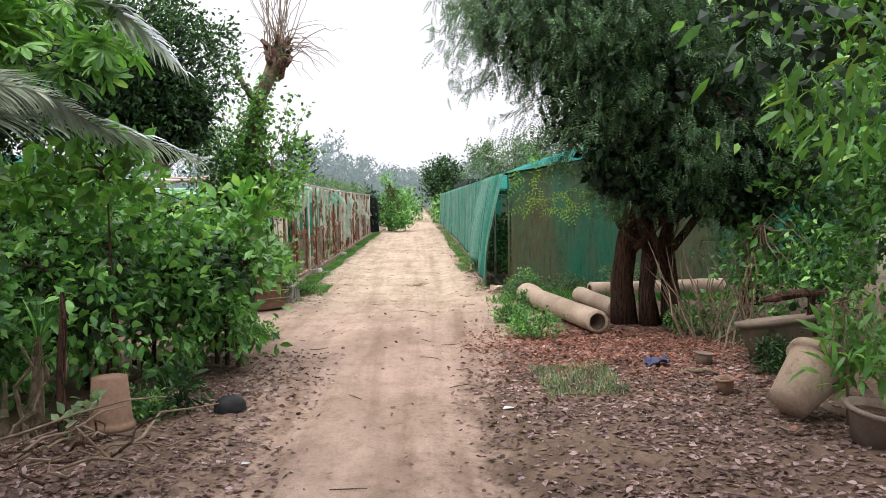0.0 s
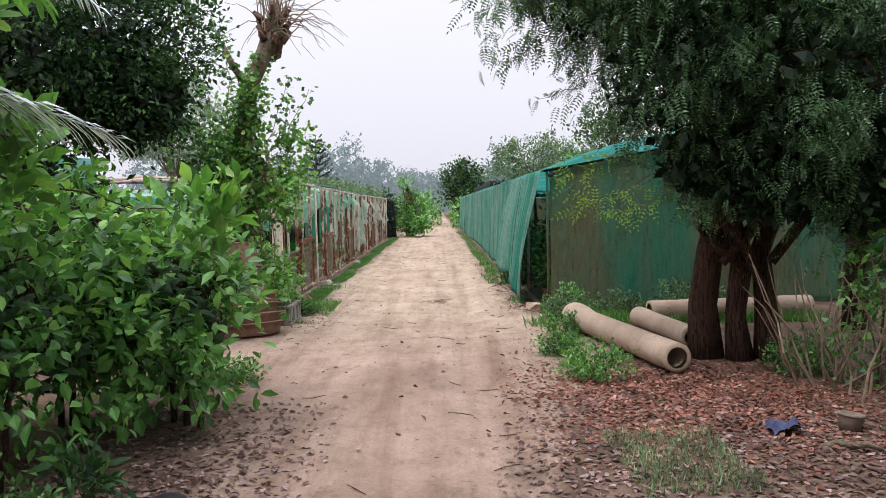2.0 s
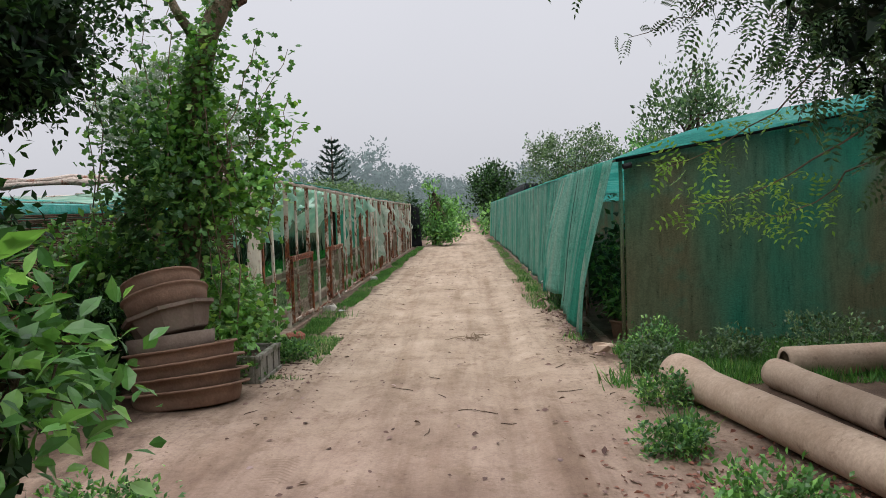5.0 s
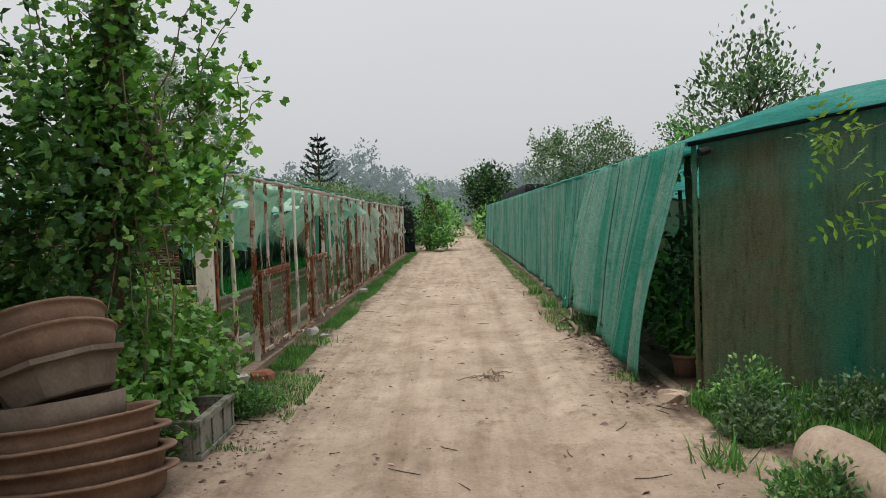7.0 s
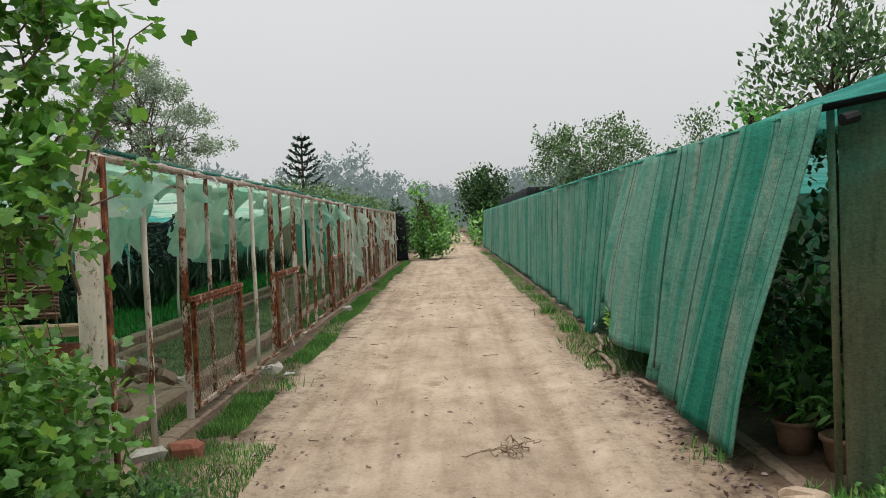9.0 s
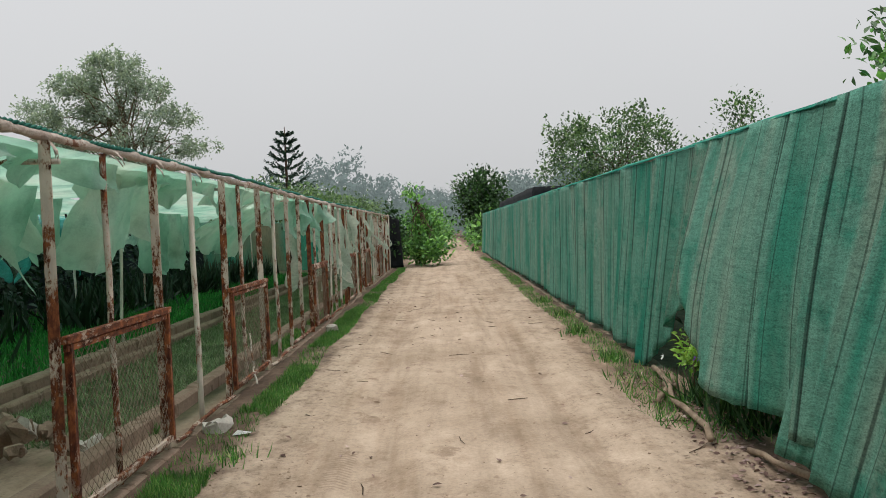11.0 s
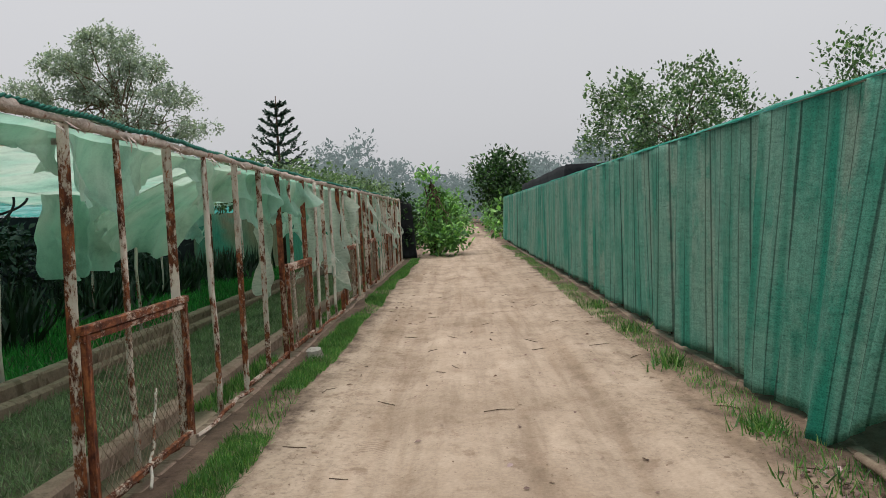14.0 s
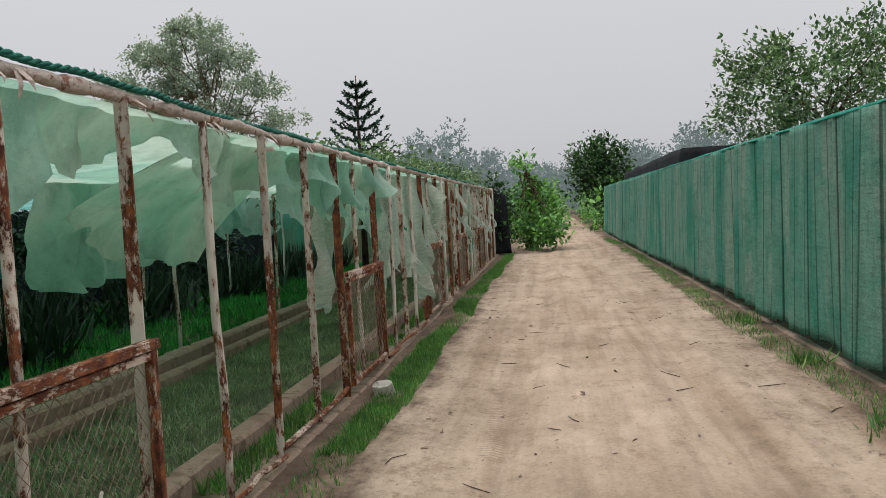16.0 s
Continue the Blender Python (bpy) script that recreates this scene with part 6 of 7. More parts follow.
def pot(place, turn, r0, r1, h, material, label, name="plant_pot", soil=False, group="", seed=0):
    v, f = lathe(pot_profile(r0, r1, h), 30, .015, seed)
    ob = tagged(link_mesh(name, v, f, material, smooth=True), label, "pot", group)
    ob.matrix_world = pose(*place, *turn)
    if soil:
        sv, sf = lathe([(0, h * .82), (r1 * .5, h * .84), (r1 * .93, h * .8)], 20, 0)
        link_mesh("soil", sv, sf, BARK, ob, "dark soil")
    return ob


pot((-2.1, 5.72, 0.36), (180, 0, 0), .115, .145, .36, TERRACOTTA, "dusty terracotta pot turned upside down")
pot((2.42, 5.5, 0.115), (-14, 52, 10), .135, .205, .42, CLAY_PALE, "grey clay pot lying on its side")
pot((2.72, 4.95, 0.0), (6, 8, 0), .14, .20, .22, CLAY_GREY, "low clay bowl full of dry leaves", soil=True)
pot((2.3, 6.3, 0.0), (4, -5, 0), .055, .07, .13, TERRACOTTA, "small terracotta pot among dead leaves", soil=True)
pot((3.2, 7.35, 0.0), (-8, -6, 0), .24, .33, .42, CLAY_GREY, "large weathered grey planter", soil=True)
pot((2.5, 7.4, 0.0), (0, 7, 0), .06, .075, .12, CLAY_GREY, "small grey pot under the thicket", soil=True)
for k, (x, y, rr) in enumerate(((1.75, 14.55, .14), (1.62, 14.95, .12), (1.9, 15.2, .13))):
    pot((x, y, 0), (0, 0, 0), rr * .75, rr, .2, TERRACOTTA, "terracotta pot inside the net house opening", soil=True, group="pots in the opening")
    plant("potted_plant", (x, y, .2), "leafy potted plant in the net house", "plant", [((x, y, .38), (.2, .2, .16))], 14, 12, .06, .12, SLIM, LEAF_SHRUB, seed=140 + k, fill=.1, group="plants in the opening")
for k, (x, y, z) in enumerate(((2.0, 15.1, 1.2), (2.1, 16.3, .9), (2.2, 17.6, .8), (2.1, 19.2, .8), (2.5, 15.4, .8))):
    plant("net_house_shrub", (x, y, 0), "dark leafy shrub inside the net house", "shrub", [((x, y, z * .6), (.45, .6, z * .6))], 45, 22, .14, .12, SIMPLE, (LEAF_DARK, LEAF_SHRUB, LEAF_DARK, LEAF_DEEP, LEAF_SHRUB)[k], TWIG, [(path((x, y, -.05), (x, y, z)), [.02, .01], 5)], limbs=10, limb_r=.008, fill=.15, seed=150 + k, group="shrubs in the net house")

# stack of wide shallow bowls, with smaller pots tipped over on it
def bowl(place, turn, profile, label, material, seed, sides=44):
    v, f = lathe(profile, sides, .012, seed)
    v = v + (.006 * wobble(v[:, 0] * 4, v[:, 1] * 4 + v[:, 2] * 5, 2, seed))[:, None] * (0, 0, 1)
    ob = tagged(link_mesh("stacked_bowl", v, f, material, smooth=sides > 10), label, "bowl", "stack of clay bowls")
    ob.matrix_world = pose(*place, *turn)
    return ob


def wide_profile(R, h, rim):
    return [(0, 0), (R * .86, 0), (R * .90, h * .08), (R * .945, h * .5), (R * .955, h * .80), (R * .99, h * .86), (R + rim, h * .88), (R + rim + .006, h * .94), (R + rim, h), (R * .96, h * .985), (R * .93, h * .9), (R * .88, h * .3), (0, h * .2)]


def round_profile(R, h):
    return [(0, 0), (R * .52, 0), (R * .68, h * .07), (R * .82, h * .22), (R * .92, h * .45), (R * .965, h * .72), (R * .975, h * .88), (R * 1.01, h * .90), (R * 1.025, h * .95), (R * 1.01, h), (R * .94, h * .99), (R * .89, h * .5), (R * .6, h * .12), (0, h * .1)]


SX, SY = -2.36, 12.15
for k in range(4):
    bowl((SX - .014 * k + .01 * (k % 2), SY, -.025 + .108 * k), (-7 + .6 * k, -5.5 - .5 * k, 0), wide_profile(.455 - .006 * k, .15, .045 if k < 3 else .012), "wide terracotta bowl nested in a stack", TERRACOTTA, 160 + k)
bowl((SX - .09, SY - .05, .405), (-7, -6, 10), [(0, 0), (.30, 0), (.325, .02), (.345, .15), (.335, .15), (.31, .03), (0, .02)], "grey clay bowl standing in the stacked bowls", CLAY_GREY, 165)
bowl((SX - .08, SY - .03, .545), (-13, -15, 12), [(0, 0), (.27, 0), (.28, .01), (.335, .165), (.375, .172), (.378, .20), (.345, .20), (.27, .03), (0, .02)], "eight-sided clay pot tipped on the stack", CLAY_GREY, 166, 8)
bowl((SX - .11, SY - .02, .675), (-16, -17, 0), round_profile(.335, .21), "round-bottomed clay bowl tilted on the stack", TERRACOTTA, 167)
bowl((SX - .15, SY - .01, .80), (-19, -18, 0), round_profile(.315, .19), "topmost round-bottomed clay bowl leaning over", TERRACOTTA, 168)

# moulded trough
tr = anchor("planter_trough", (-2.12, 13.2, 0), "mossy moulded concrete planter trough beside the bowls", "planter")
for nm, s in (("long_side", slab(-1.985, -1.94, 12.8, 13.6, 0, .25, .008)), ("long_side", slab(-2.30, -2.255, 12.8, 13.6, 0, .25, .008)), ("end_side", slab(-2.254, -1.986, 12.8, 12.85, 0, .25, .008)), ("end_side", slab(-2.254, -1.986, 13.55, 13.6, 0, .25, .008)),
              ("soil", slab(-2.253, -1.987, 12.852, 13.548, .01, .19, .01)), ("rim_bar", slab(-1.938, -1.922, 12.79, 13.61, .215, .255, .004)), ("rim_bar", slab(-1.938, -1.922, 12.79, 13.61, 0.0, .035, .004))):
    under(link_mesh(nm, *s, BARK if nm == "soil" else CONCRETE), tr)
for y in (12.82, 13.08, 13.34, 13.57):
    under(link_mesh("moulding", *slab(-1.938, -1.926, y - .012, y + .012, .04, .21, .004), CONCRETE), tr)

# clay pipes with flared sockets
def clay_pipe(a, b, radius, flare, label):
    a, b = np.array(a, float), np.array(b, float)
    L = np.linalg.norm(b - a)
    t = np.array([0, .0, .02, .5, .78, .84, .90, .96, 1.0, 1.0, .97, .9, .02])
    R = np.array([radius * .72, radius, radius * 1.01, radius, radius, radius * 1.06, flare * .97, flare, flare * .98, flare * .8, flare * .78, radius * .72, radius * .7])
    pts = [a + (b - a) * i for i in t]
    d = (b - a) / L
    side = np.cross(d, (0, 0, 1))
    side /= np.linalg.norm(side)
    up = np.cross(side, d)
    n = 26
    th = np.linspace(0, 2 * np.pi, n, endpoint=False)
    v = np.concatenate([p + q * (np.cos(th)[:, None] * side + np.sin(th)[:, None] * up) for p, q in zip(pts, R)])
    f = [(k * n + s, k * n + (s + 1) % n, (k + 1) * n + (s + 1) % n, (k + 1) * n + s) for k in range(len(t) - 1) for s in range(n)]
    return tagged(link_mesh("clay_pipe", v, f, CLAY_PALE, smooth=True), label, "pipe", "fallen clay pipes")


clay_pipe((1.97, 9.35, .13), (1.52, 12.0, .155), .128, .165, "dusty clay pipe with a flared socket lying by the lane")
clay_pipe((2.46, 10.55, .11), (2.30, 12.1, .12), .11, .12, "clay pipe lying beside another on dead leaves")
clay_pipe((2.52, 12.5, .13), (4.6, 12.75, .13), .125, .13, "clay pipe lying across in front of the net wall")

# stump, sticks and small things at the left edge
st = anchor("dead_stump", (-2.65, 5.6, 0), "splintered dead stump with bare roots", "stump")
r = np.random.default_rng(170)
for k in range(9):
    a0 = np.array([-2.62 + r.normal(0, .12), 5.5 + r.normal(0, .15), -.03])
    under(Heap().add(*tube(bent(a0, a0 + (r.normal(0, .1), r.normal(0, .1), r.uniform(.25, .75)), 6, 0, .02, k), np.linspace(.045, .012, 6) * r.uniform(.5, 1), 7, True, .25, k)).put("splinter", BARK_PALE), st)
under(Heap().add(*tube(path((-2.38, 5.6, -.05), (-2.37, 5.6, .4), (-2.33, 5.58, .75), (-2.34, 5.6, .95)), [.035, .028, .025, .012], 7, True, .2)).put("dead_trunk", BARK_RED), st)
spike = anchor("spiky_plant", (-2.55, 5.7, .35), "small spiky green rosette beside the stump", "plant")
under(link_mesh("leaves", *scatter(np.repeat([[-2.55, 5.7, .62]], 26, 0), r.normal(0, .45, (26, 3)) + (0, 0, .8), r.uniform(.2, .36, 26), BLADE, .3, 5), LEAF_SHRUB), spike)
under(Heap().add(*tube([(-2.55, 5.7, 0), (-2.55, 5.7, .63)], .02, 6)).put("stem", TWIG), spike)
pile = anchor("brushwood", (-2.1, 4.7, 0), "tangle of grey brushwood on the ground", "brushwood")
for k in range(26):
    a0 = np.array([r.uniform(-2.6, -1.7), r.uniform(4.3, 5.3), .02 + r.uniform(0, .12)])
    under(Heap().add(*tube(bent(a0, a0 + (r.normal(0, .35), r.normal(0, .3), r.uniform(-.02, .25)), 5, .04, .03, k), np.linspace(.011, .004, 5), 5)).put("stick", TWIG if k % 3 else BARK), pile)
v, f = lathe([(0, .1), (.05, .098), (.09, .08), (.115, .045), (.12, .0)], 20, .1, 4)
ob = tagged(link_mesh("black_shell", v, f, BLACK_PLASTIC, smooth=True), "black plastic bowl lying face down on the leaves", "bowl")
ob.location = (-1.42, 6.25, -.01)
plant("seedling", (-1.8, 6.2, 0), "dark green seedling beside the upturned pot", "plant", [((-1.78, 6.2, .17), (.16, .16, .15))], 20, 10, .05, .12, SLIM, LEAF_DARK, seed=171, fill=.1, upward=.5)
plant("pale_sprig", (-2.2, 5.5, 0), "low sprig with pale cream-edged leaves", "plant", [((-2.2, 5.45, .16), (.15, .1, .1))], 5, 5, .05, .12, BROAD, WEED_DULL, seed=172, fill=.1)
plant("long_leaf_plant", (2.75, 5.35, 0), "sapling with long bright leaves growing among the pots", "plant", [((2.78, 5.3, .5), (.26, .24, .26))], 24, 9, .07, .17, SLIM, LEAF_BRIGHT, TWIG, [(path((2.75, 5.35, 0), (2.75, 5.35, .5), (2.7, 5.35, .8)), [.012, .01, .006], 5)], limbs=12, limb_r=.006, seed=173, fill=.1, upward=.25)
under_branch = Heap().add(*tube(bent((2.85, 7.0, .62), (3.5, 7.2, .66), 8, .03, .02, 3), [.02, .035, .04, .035, .03, .035, .025, .015], 8, True, .25))
under_branch.add(*tube(bent((3.4, 7.25, -.02), (3.38, 7.2, .65), 5, 0, .02, 4), .03, 7, True, .2))
tagged(under_branch.put("broken_branch", BARK_RED), "broken reddish branch leaning across the thicket", "branch")
cl = Heap()
u, w = np.meshgrid(np.linspace(-.10, .10, 14), np.linspace(-.07, .07, 10), indexing="ij")
cz = .05 + .06 * wobble(u * 20, w * 20, 1.6, 175, 3)
cl.add(np.stack([2.08 + u + .02 * wobble(u * 9, w * 9, 2, 176), 7.35 + w * 1.3, cz + ground_height(2.08, 7.35)], -1).reshape(-1, 3), [(i * 10 + j, i * 10 + j + 1, (i + 1) * 10 + j + 1, (i + 1) * 10 + j) for i in range(13) for j in range(9)])
tagged(cl.put("blue_rag", BLUE_CLOTH, smooth=True), "crumpled faded blue rag on dead leaves", "rag")
tagged(Heap().add(*tube(bent((2.1, 7.1, .02), (2.45, 6.9, .03), 6, .02, .02, 9), [.02, .022, .025, .022, .02, .012], 7)).put("bent_root", BARK_PALE, smooth=True), "pale bent root lying by the rag", "root")
for k, (x, y, m, lab) in enumerate(((-2.13, 15.35, BRICK_RED, "broken red brick at the foot of the fence"), (-2.36, 15.25, RUBBLE, "lump of white plaster rubble"), (-2.2, 18.35, RUBBLE, "flat piece of white rubble"), (-2.15, 24.2, RUBBLE, "pale rubble lump under the fence"), (1.28, 14.0, CLAY_PALE, "pale stone at the corner of the net house"))):
    v, f = slab(-.1, .1, -.07, .07, -.02, .08, .02)
    v = v + np.random.default_rng(k).normal(0, .012, v.shape)
    ob = tagged(link_mesh("rubble_lump", v, f, m), lab, "rubble", "rubble at the fence foot")
    ob.matrix_world = pose(x, y, .01, 0, 0, 35 * k)
heap = anchor("stone_heap", (-3.3, 17.3, 0), "heap of pale broken stones inside the plant house", "stones")
r = np.random.default_rng(180)
for k in range(60):
    v, f = slab(-.07, .07, -.05, .05, -.04, .05, .02)
    x, y = -3.4 + r.normal(0, .3), 17.4 + r.normal(0, .55)
    z = max(.03, .36 * math.exp(-((x + 3.4) / .4) ** 2 - ((y - 17.4) / .7) ** 2) * r.uniform(.4, 1))
    v = (v + r.normal(0, .014, v.shape)) * r.uniform(.6, 1.4)
    ob = link_mesh("stone", v, f, KERBSTONE if k % 3 else RUBBLE, heap)
    ob.matrix_local = pose(x + 3.3, y - 17.3, z, *r.uniform(0, 360, 3))
for k, (a, b, rr) in enumerate((((1.32, 20.0, .04), (1.02, 17.4, .05), .022), ((1.18, 17.2, .03), (1.35, 15.6, .05), .018), ((1.3, 19.2, .03), (1.0, 18.6, .03), .02))):
    tagged(Heap().add(*tube(bent(a, b, 10, .02, .02, k), rr, 7, True, .2, k)).put("fallen_branch", TWIG, smooth=True), "dry branch lying along the foot of the net", "branch", "fallen branches")
bend = Heap().add(*tube(bent((FX + .12, 20.0, .05), (FX - .1, 20.75, .42), 8, -.05, .01, 2), .009, 6))
tagged(bend.put("bent_cane", PAINT_OLD, smooth=True), "pale bent cane leaning inside a mesh panel", "cane")

# bedding flowers in the gap of the net
for k, (x, y, m, lab) in enumerate(((1.45, 18.3, PETAL_WHITE, "small white flowers"), (1.35, 18.0, PETAL_WHITE, "small white flowers"), (1.38, 18.7, PETAL_PURPLE, "small purple flowers"), (1.42, 17.8, PETAL_YELLOW, "small yellow flowers"), (1.32, 18.55, PETAL_WHITE, "small white flowers"), (1.4, 17.6, PETAL_PURPLE, "small purple flowers"))):
    a = anchor("bedding_flower", (x, y, 0), lab + " above strap leaves under the net", "flower", "bedding flowers")
    r = np.random.default_rng(190 + k)
    under(link_mesh("leaves", *scatter(np.array([[x, y, 0.0]]) + r.normal(0, .09, (40, 3)) * (1, 1, 0), r.normal(0, .5, (40, 3)) + (0, 0, .6), r.uniform(.2, .38, 40), BLADE, .3, k), LEAF_DARK), a)
    for j in range(3):
        c = np.array([x - .05 + r.normal(0, .07), y + r.normal(0, .08), r.uniform(.24, .34)])
        an = np.linspace(0, 2 * np.pi, 6)[:-1]
        hd = np.stack([np.cos(an) * .3 - .5, np.sin(an) * .7, np.cos(an) * .7], 1)
        under(link_mesh("blossom", *scatter(np.repeat([c], 5, 0), hd, .034, BROAD, .1, j), m), a)
plant("gap_shrub", (1.42, 19.1, 0), "leafy bright shrub pushing out under the lifted net", "shrub", [((1.42, 18.95, .36), (.13, .32, .17))], 30, 12, .06, .065, BROAD, LEAF_YOUNG, TWIG, [(path((1.42, 19.1, -.05), (1.42, 19.0, .5)), [.015, .008], 5)], limbs=8, limb_r=.006, seed=196, fill=.1)
plant("gap_shrub", (1.75, 18.6, 0), "dark foliage behind the gap in the net", "shrub", [((1.8, 18.4, .55), (.3, .9, .5))], 60, 20, .12, .1, SIMPLE, LEAF_DARK, seed=197, fill=.1)

# strap-leaf plants at the back of the plant house, leaf colour darkened for shade
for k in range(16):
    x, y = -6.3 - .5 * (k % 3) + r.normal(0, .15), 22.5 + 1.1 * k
    a = anchor("strap_leaf_plant", (x, y, 0), "clump of dark strap leaves, darkened further for shade, at the back of the bed", "plant", "strap-leaf clumps")
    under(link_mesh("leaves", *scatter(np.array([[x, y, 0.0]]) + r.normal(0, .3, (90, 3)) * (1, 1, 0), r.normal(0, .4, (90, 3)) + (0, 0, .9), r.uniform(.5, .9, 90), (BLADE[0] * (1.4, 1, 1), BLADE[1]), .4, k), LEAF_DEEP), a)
# back shrubs take the same near-black leaves for the shade indoors
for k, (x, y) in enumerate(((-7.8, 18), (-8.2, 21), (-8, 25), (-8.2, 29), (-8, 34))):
    plant("inner_shrub", (x, y, 0), "shrub darkened for the shade at the back of the plant house", "shrub", [((x, y, .8), (1.0, 1.6, .8))], 80, 22, .2, .16, SIMPLE, LEAF_DEEP, seed=200 + k, fill=.2, group="inner shrubs")

# ---------------------------------------------------------------- grass, litter and weeds
def blades(n, x0, x1, y0, y1, size, material, name, label, seed, keep=None, lean=.5):
    r = np.random.default_rng(seed)
    x, y = r.uniform(x0, x1, n), r.uniform(y0, y1, n)
    if keep is not None:
        k = keep(x, y, r)
        x, y = x[k], y[k]
    p = on_ground(x, y, -.005)
    d = r.normal(0, lean, (len(x), 3)) + (0, 0, 1)
    ob = link_mesh(name, *scatter(p, d, size * r.uniform(.5, 1.3, len(x)), (BLADE[0] * (1.7, 1, 1), BLADE[1]), .5, seed), material)
    return tagged(ob, label, "grass", kind="stuff")


strip = lambda c, w, s: (lambda x, y, r: (np.abs(x - c - .08 * wobble(y, y * 0, 1.4, s)) < w * (.8 + .35 * wobble(y, y * 0 + 4, 1.0, s + 1))) & (r.random(len(x)) < .12 + .88 * (wobble(x, y, 2.2, s + 2) > -.2)))
blades(120000, -2.36, -1.8, 15.4, 42, .06, GRASS, "verge_grass", "short green grass strip along the frame fence", 210, strip(-2.05, .19, 211))
blades(9000, -2.32, -1.6, 13.0, 15.6, .05, GRASS, "verge_grass", "weedy green grass around the trough", 212, lambda x, y, r: wobble(x, y, 2.4, 213) > -.05)
blades(26000, .85, 1.42, 20, 50, .05, GRASS, "verge_grass", "patchy green grass at the foot of the net", 214, strip(1.18, .17, 215))
blades(2600, .85, 1.45, 13.9, 20, .08, GRASS, "verge_grass", "sparse green tufts at the foot of the net", 216, lambda x, y, r: wobble(x, y, 2.6, 217) > .2)
blades(14000, 1.35, 4.6, 12.2, 14.05, .12, GRASS, "weed_grass", "tall weedy grass before the net wall", 218, lambda x, y, r: wobble(x, y, 1.8, 219) > -.35)
blades(42000, -8.5, -4.44, 16, 40, .15, GRASS_LUSH, "bed_grass", "lush bright green grass in the raised bed", 220)
blades(80000, -4.15, -2.82, 18.0, 36, .07, WEED_DULL, "bed_weeds", "low dull weeds covering the inner bed", 222, None, 1.6)
blades(16000, -2.66, -2.46, 15.6, 40, .08, GRASS, "bed_grass", "green grass between kerb and fence", 224, lambda x, y, r: wobble(x, y, 2.0, 225) > -.1)
blades(1500, .95, 1.6, 6.3, 7.4, .07, WEED_DULL, "weed_patch", "patch of thin dry grass on leaf litter", 226)

for k, (x, y, rx, h, lf) in enumerate(((1.22, 9.15, .27, .24, LEAF_SHRUB), (1.1, 10.4, .2, .14, LEAF_VINE), (1.5, 12.9, .24, .2, LEAF_GARDEN), (2.3, 13.2, .35, .24, LEAF_GARDEN), (1.35, 11.6, .22, .18, LEAF_VINE), (3.2, 13.3, .5, .35, LEAF_GARDEN), (1.65, 13.5, .25, .3, LEAF_VINE),
                                         (-1.95, 14.1, .22, .14, LEAF_VINE), (-2.2, 12.9, .2, .2, LEAF_VINE), (-1.9, 9.4, .3, .15, LEAF_SHRUB), (-2.0, 6.0, .2, .12, LEAF_VINE), (3.05, 9.3, .3, .25, LEAF_VINE), (3.0, 7.0, .2, .25, LEAF_DARK))):
    plant("weed_clump", (x, y, 0), "low clump of leafy green weeds on the dusty ground", "weeds", [((x, y, h * .55), (rx, rx, h * .6))], int(50 + 130 * rx), 14, .05, .048, SIMPLE, lf, TWIG, [(path((x + .3 * rx * dx, y + .3 * rx * dy, -.03), (x + .5 * rx * dx, y + .5 * rx * dy, h * .8)), [.006, .003], 5) for dx, dy in ((1, .3), (-.6, .8), (-.3, -1))], seed=230 + k, fill=.1, group="weed clumps", upward=.5, low=.01)


def litter(n, where, size, material, name, label, seed):
    r = np.random.default_rng(seed)
    x, y = where(r, n)
    p = on_ground(x, y, .008)
    d = r.normal(0, 1, (len(x), 3)) * (1, 1, .16)
    ob = link_mesh(name, *scatter(p, d, size * r.uniform(.55, 1.35, len(x)), (BROAD[0] * (1.0, 1, 1.0), BROAD[1]), .35, seed), material)
    return tagged(ob, label, "leaf litter", kind="stuff")


def side_litter(r, n):
    x, y = r.uniform(-2.6, 3.4, n), r.uniform(1.2, 8.6, n)
    dense = np.clip((np.abs(x + .25) - .45) / .7, 0, 1) * np.clip((9.2 - y) / 2.5, .1, 1)
    k = r.random(n) < dense * (.35 + .65 * (wobble(x, y, 2.2, 240) > -.3))
    return x[k], y[k]


def red_litter(r, n):
    x, y = 1.9 + r.normal(0, .75, n), 8.4 + r.normal(0, .9, n)
    k = (x > .35 + .3 * wobble(y, y * 0, 2, 241))
    return x[k], y[k]


def loose_litter(r, n):
    x, y = r.uniform(-2.0, 1.2, n), r.uniform(1.0, 30, n)
    k = r.random(n) < np.where(y < 13, .8, .3)
    return x[k], y[k]


litter(36000, side_litter, .05, DEAD_LEAF, "leaf_litter", "brown and grey dead leaves covering the path edges", 242)
litter(9500, red_litter, .044, RED_LEAF, "leaf_litter", "reddish dead leaves under the leaning tree", 243)
litter(800, loose_litter, .05, DEAD_LEAF, "loose_leaves", "scattered dead leaves on the sandy lane", 244)
litter(900, lambda r, n: (1.18 + r.normal(0, .13, n), r.uniform(13.8, 20, n)), .042, DEAD_LEAF, "leaf_litter", "dead leaves at the foot of the net", 245)
litter(420, lambda r, n: (-1.8 + r.normal(0, .2, n), r.uniform(12.6, 16, n)), .036, DEAD_LEAF, "leaf_litter", "dead leaves beside the trough", 246)
tw = Heap()
r = np.random.default_rng(250)
for k in range(90):
    x, y = r.uniform(-2.0, 1.2), r.uniform(1.5, 30)
    a0 = float(r.uniform(0, np.pi))
    L = r.uniform(.03, .12)
    q = np.stack([x + np.array([-1, 0, 1]) * L * np.cos(a0), y + np.array([-1, 0, 1]) * L * np.sin(a0)], 1) + r.normal(0, .012, (3, 2))
    tw.add(*tube(on_ground(q[:, 0], q[:, 1], .008), [.003, .0035, .002], 4))
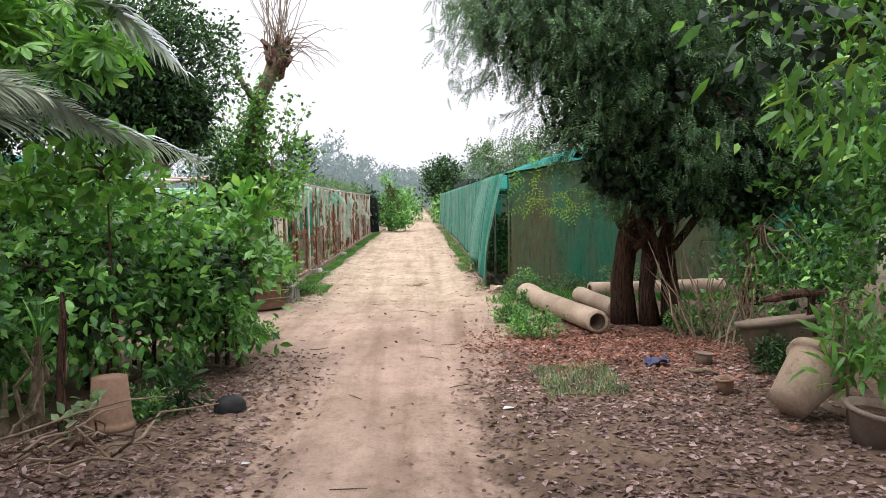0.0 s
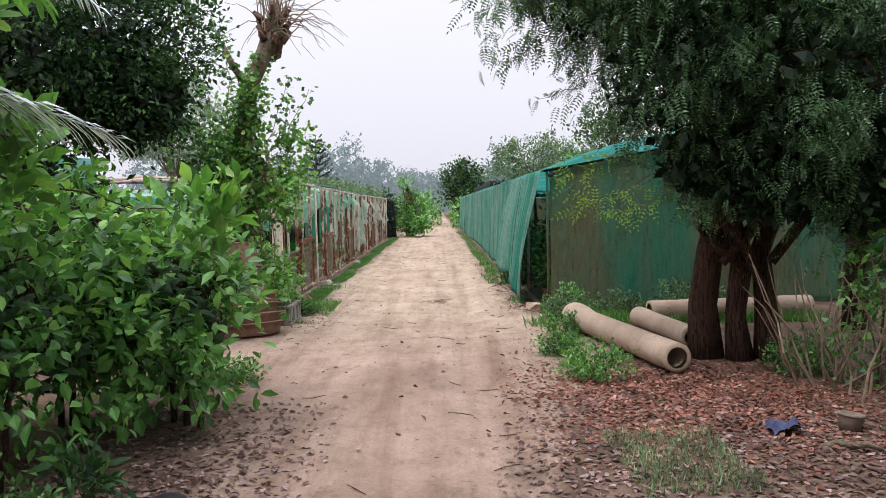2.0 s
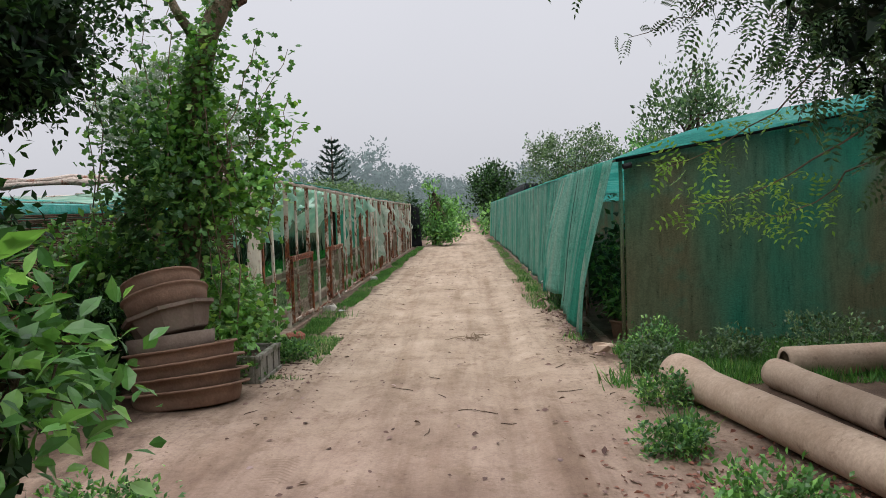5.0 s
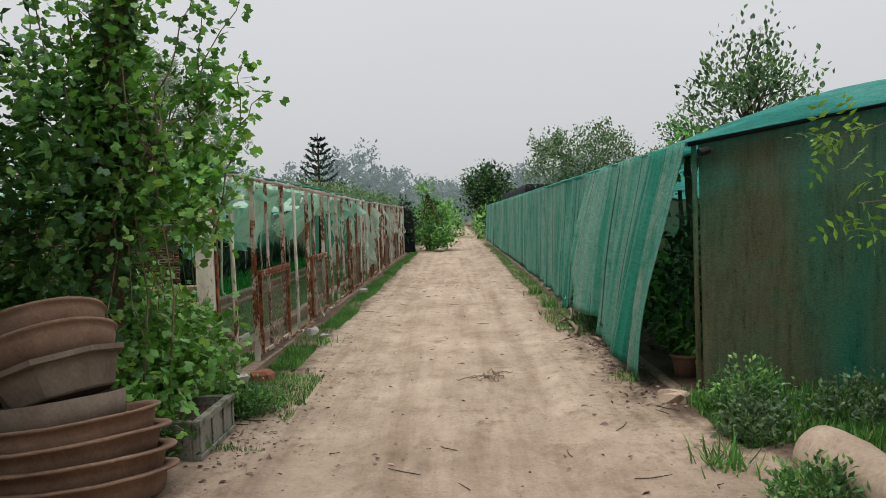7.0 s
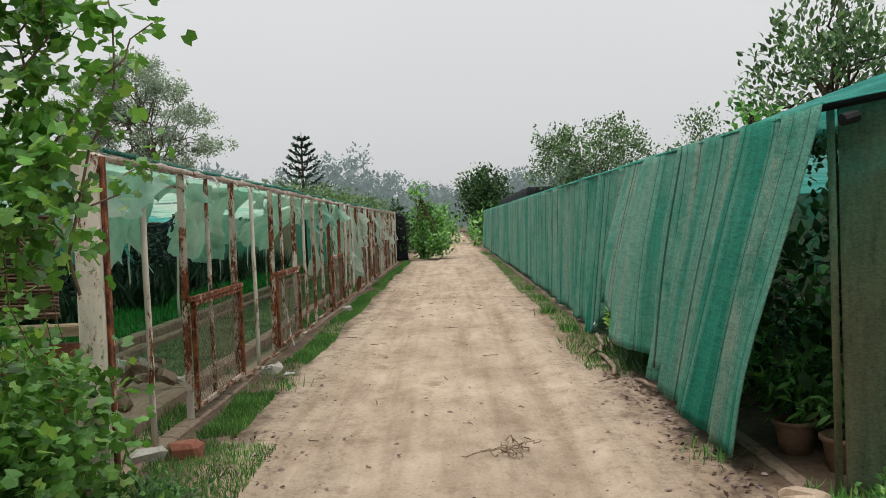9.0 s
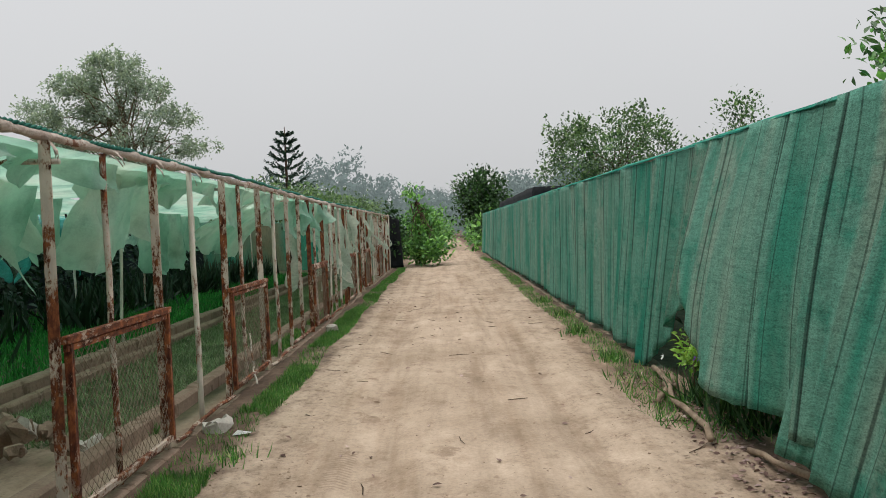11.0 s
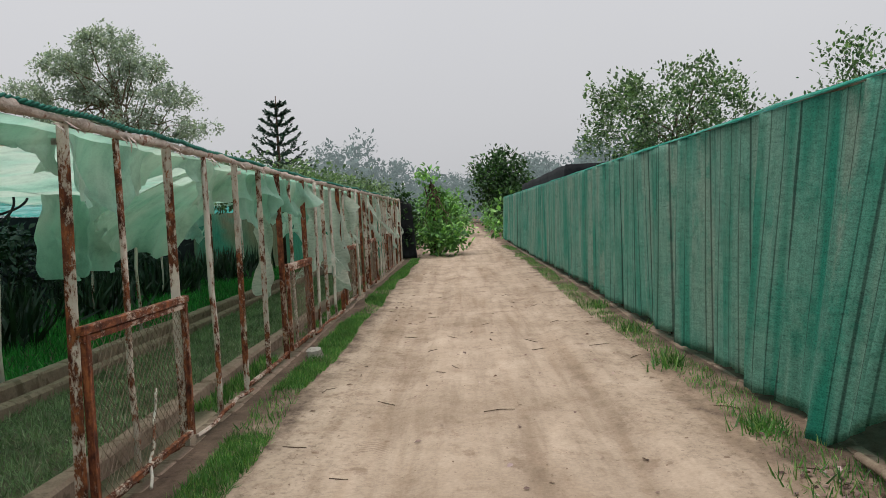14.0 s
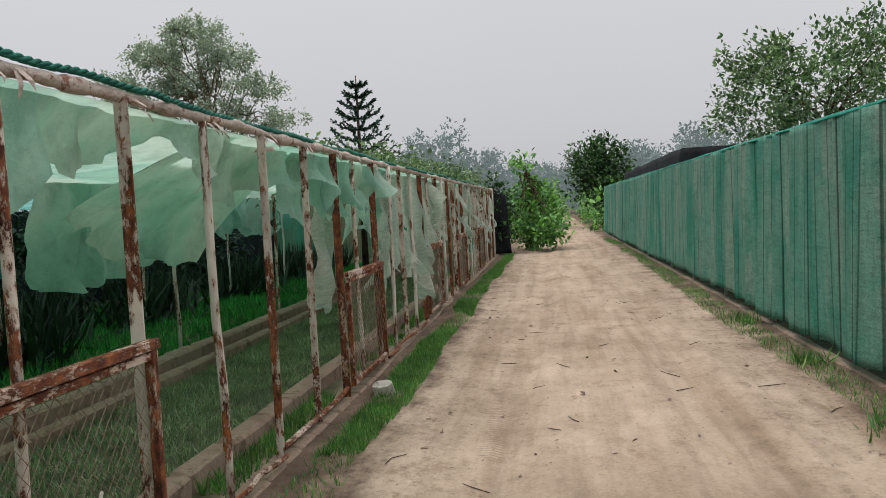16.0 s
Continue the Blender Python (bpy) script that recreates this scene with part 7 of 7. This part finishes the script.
tagged(tw.put("loose_twigs", BARK), "thin broken twigs scattered on the lane", "twigs", kind="stuff")
nest = Heap()
for k in range(15):
    a0, L = r.uniform(0, 2 * np.pi), r.uniform(.04, .15)
    p = np.array([-.04 + r.normal(0, .05), 15.25 + r.normal(0, .09)])
    q = p + L * np.array([np.cos(a0), np.sin(a0)])
    pts = bent((*p, .01 + float(ground_height(*p))), (*q, .012 + float(ground_height(*q))), 7, r.uniform(0, .04), .014, 500 + k)
    nest.add(*tube(pts, np.linspace(.005, .002, 7), 4))
for a, b in (((-.05, 15.2), (-.36, 15.1)), ((0, 15.3), (.16, 15.4))):
    nest.add(*tube(bent((*a, .015), (*b, .01), 9, .015, .015, int(a[1] * 10)), .004, 4))
tagged(nest.put("dry_vine_tangle", TWIG), "tangle of dry vine lying on the lane", "dry vine")
scrap = [(.62, 6.05, .8), (-1.05, 4.95, .5), (-2.0, 18.2, 1.2)]
for x, y, s in scrap:
    v = np.array([(-.05, -.02, 0), (.05, -.03, .012), (.06, .03, .005), (-.03, .035, .018), (0, 0, .02)]) * s
    ob = tagged(link_mesh("litter_scrap", v, [(0, 1, 4), (1, 2, 4), (2, 3, 4), (3, 0, 4)], PAPER), "crumpled scrap of white plastic on the ground", "scrap", "scraps")
    ob.location = (x, y, float(ground_height(x, y)) + .008)

for k, (x, y, n, h) in enumerate(((1.07, 22.85, 130, .13), (1.1, 20.75, 150, .12), (1.18, 24.9, 110, .12), (1.12, 14.95, 60, .1), (1.2, 27.2, 120, .12), (1.0, 18.4, 50, .07), (-1.72, 14.4, 60, .12), (-1.9, 17.6, 90, .09), (1.15, 12.4, 90, .16), (1.3, 10.9, 80, .14))):
    r = np.random.default_rng(400 + k)
    p = on_ground(x + r.normal(0, .07, n), y + r.normal(0, .11, n), -.005)
    d = r.normal(0, .55, (n, 3)) + (0, 0, .9)
    ob = link_mesh("grass_tuft", *scatter(p, d, h * r.uniform(.5, 1.3, n), (BLADE[0] * (1.6, 1, 1), BLADE[1]), .4, k), GRASS)
    tagged(ob, "wiry green grass tuft at the edge of the lane", "grass tuft", "grass tufts", kind="stuff")
r = np.random.default_rng(420)
peb = Heap()
pv = np.array([(-1, -.7, -.4), (1, -.8, -.4), (.9, .8, -.4), (-.8, .9, -.4), (-.5, -.4, .5), (.6, -.4, .45), (.5, .5, .55), (-.5, .5, .4)])
pf = [(0, 1, 5, 4), (1, 2, 6, 5), (2, 3, 7, 6), (3, 0, 4, 7), (4, 5, 6, 7)]
for k in range(1700):
    x = r.uniform(-2.1, 1.3)
    y = 2.0 + 28 * r.random() ** 1.2
    if abs(x + .4) < 1.1 and r.random() < .55:
        continue
    c = on_ground(np.array(x), np.array(y), 0.002)
    a0 = r.uniform(0, 6.28)
    R = np.array([(math.cos(a0), -math.sin(a0), 0), (math.sin(a0), math.cos(a0), 0), (0, 0, 1)])
    peb.add((pv * r.uniform(.7, 1.3, pv.shape) * r.uniform(.003, .008)) @ R.T + c, pf)
for k in range(70):
    x, y = (-1.75 + abs(r.normal(0, .35)), r.uniform(14, 40)) if k % 3 else (.95 - abs(r.normal(0, .2)), r.uniform(14, 40))
    c = on_ground(np.array(x), np.array(y), 0.003)
    peb.add((pv * r.uniform(.6, 1.4, pv.shape) * r.uniform(.008, .022) * (1.3, 1, .6)) + c, pf)
tagged(peb.put("clods", KERBSTONE), "small clods and stones scattered on the sandy lane", "stones", kind="stuff")
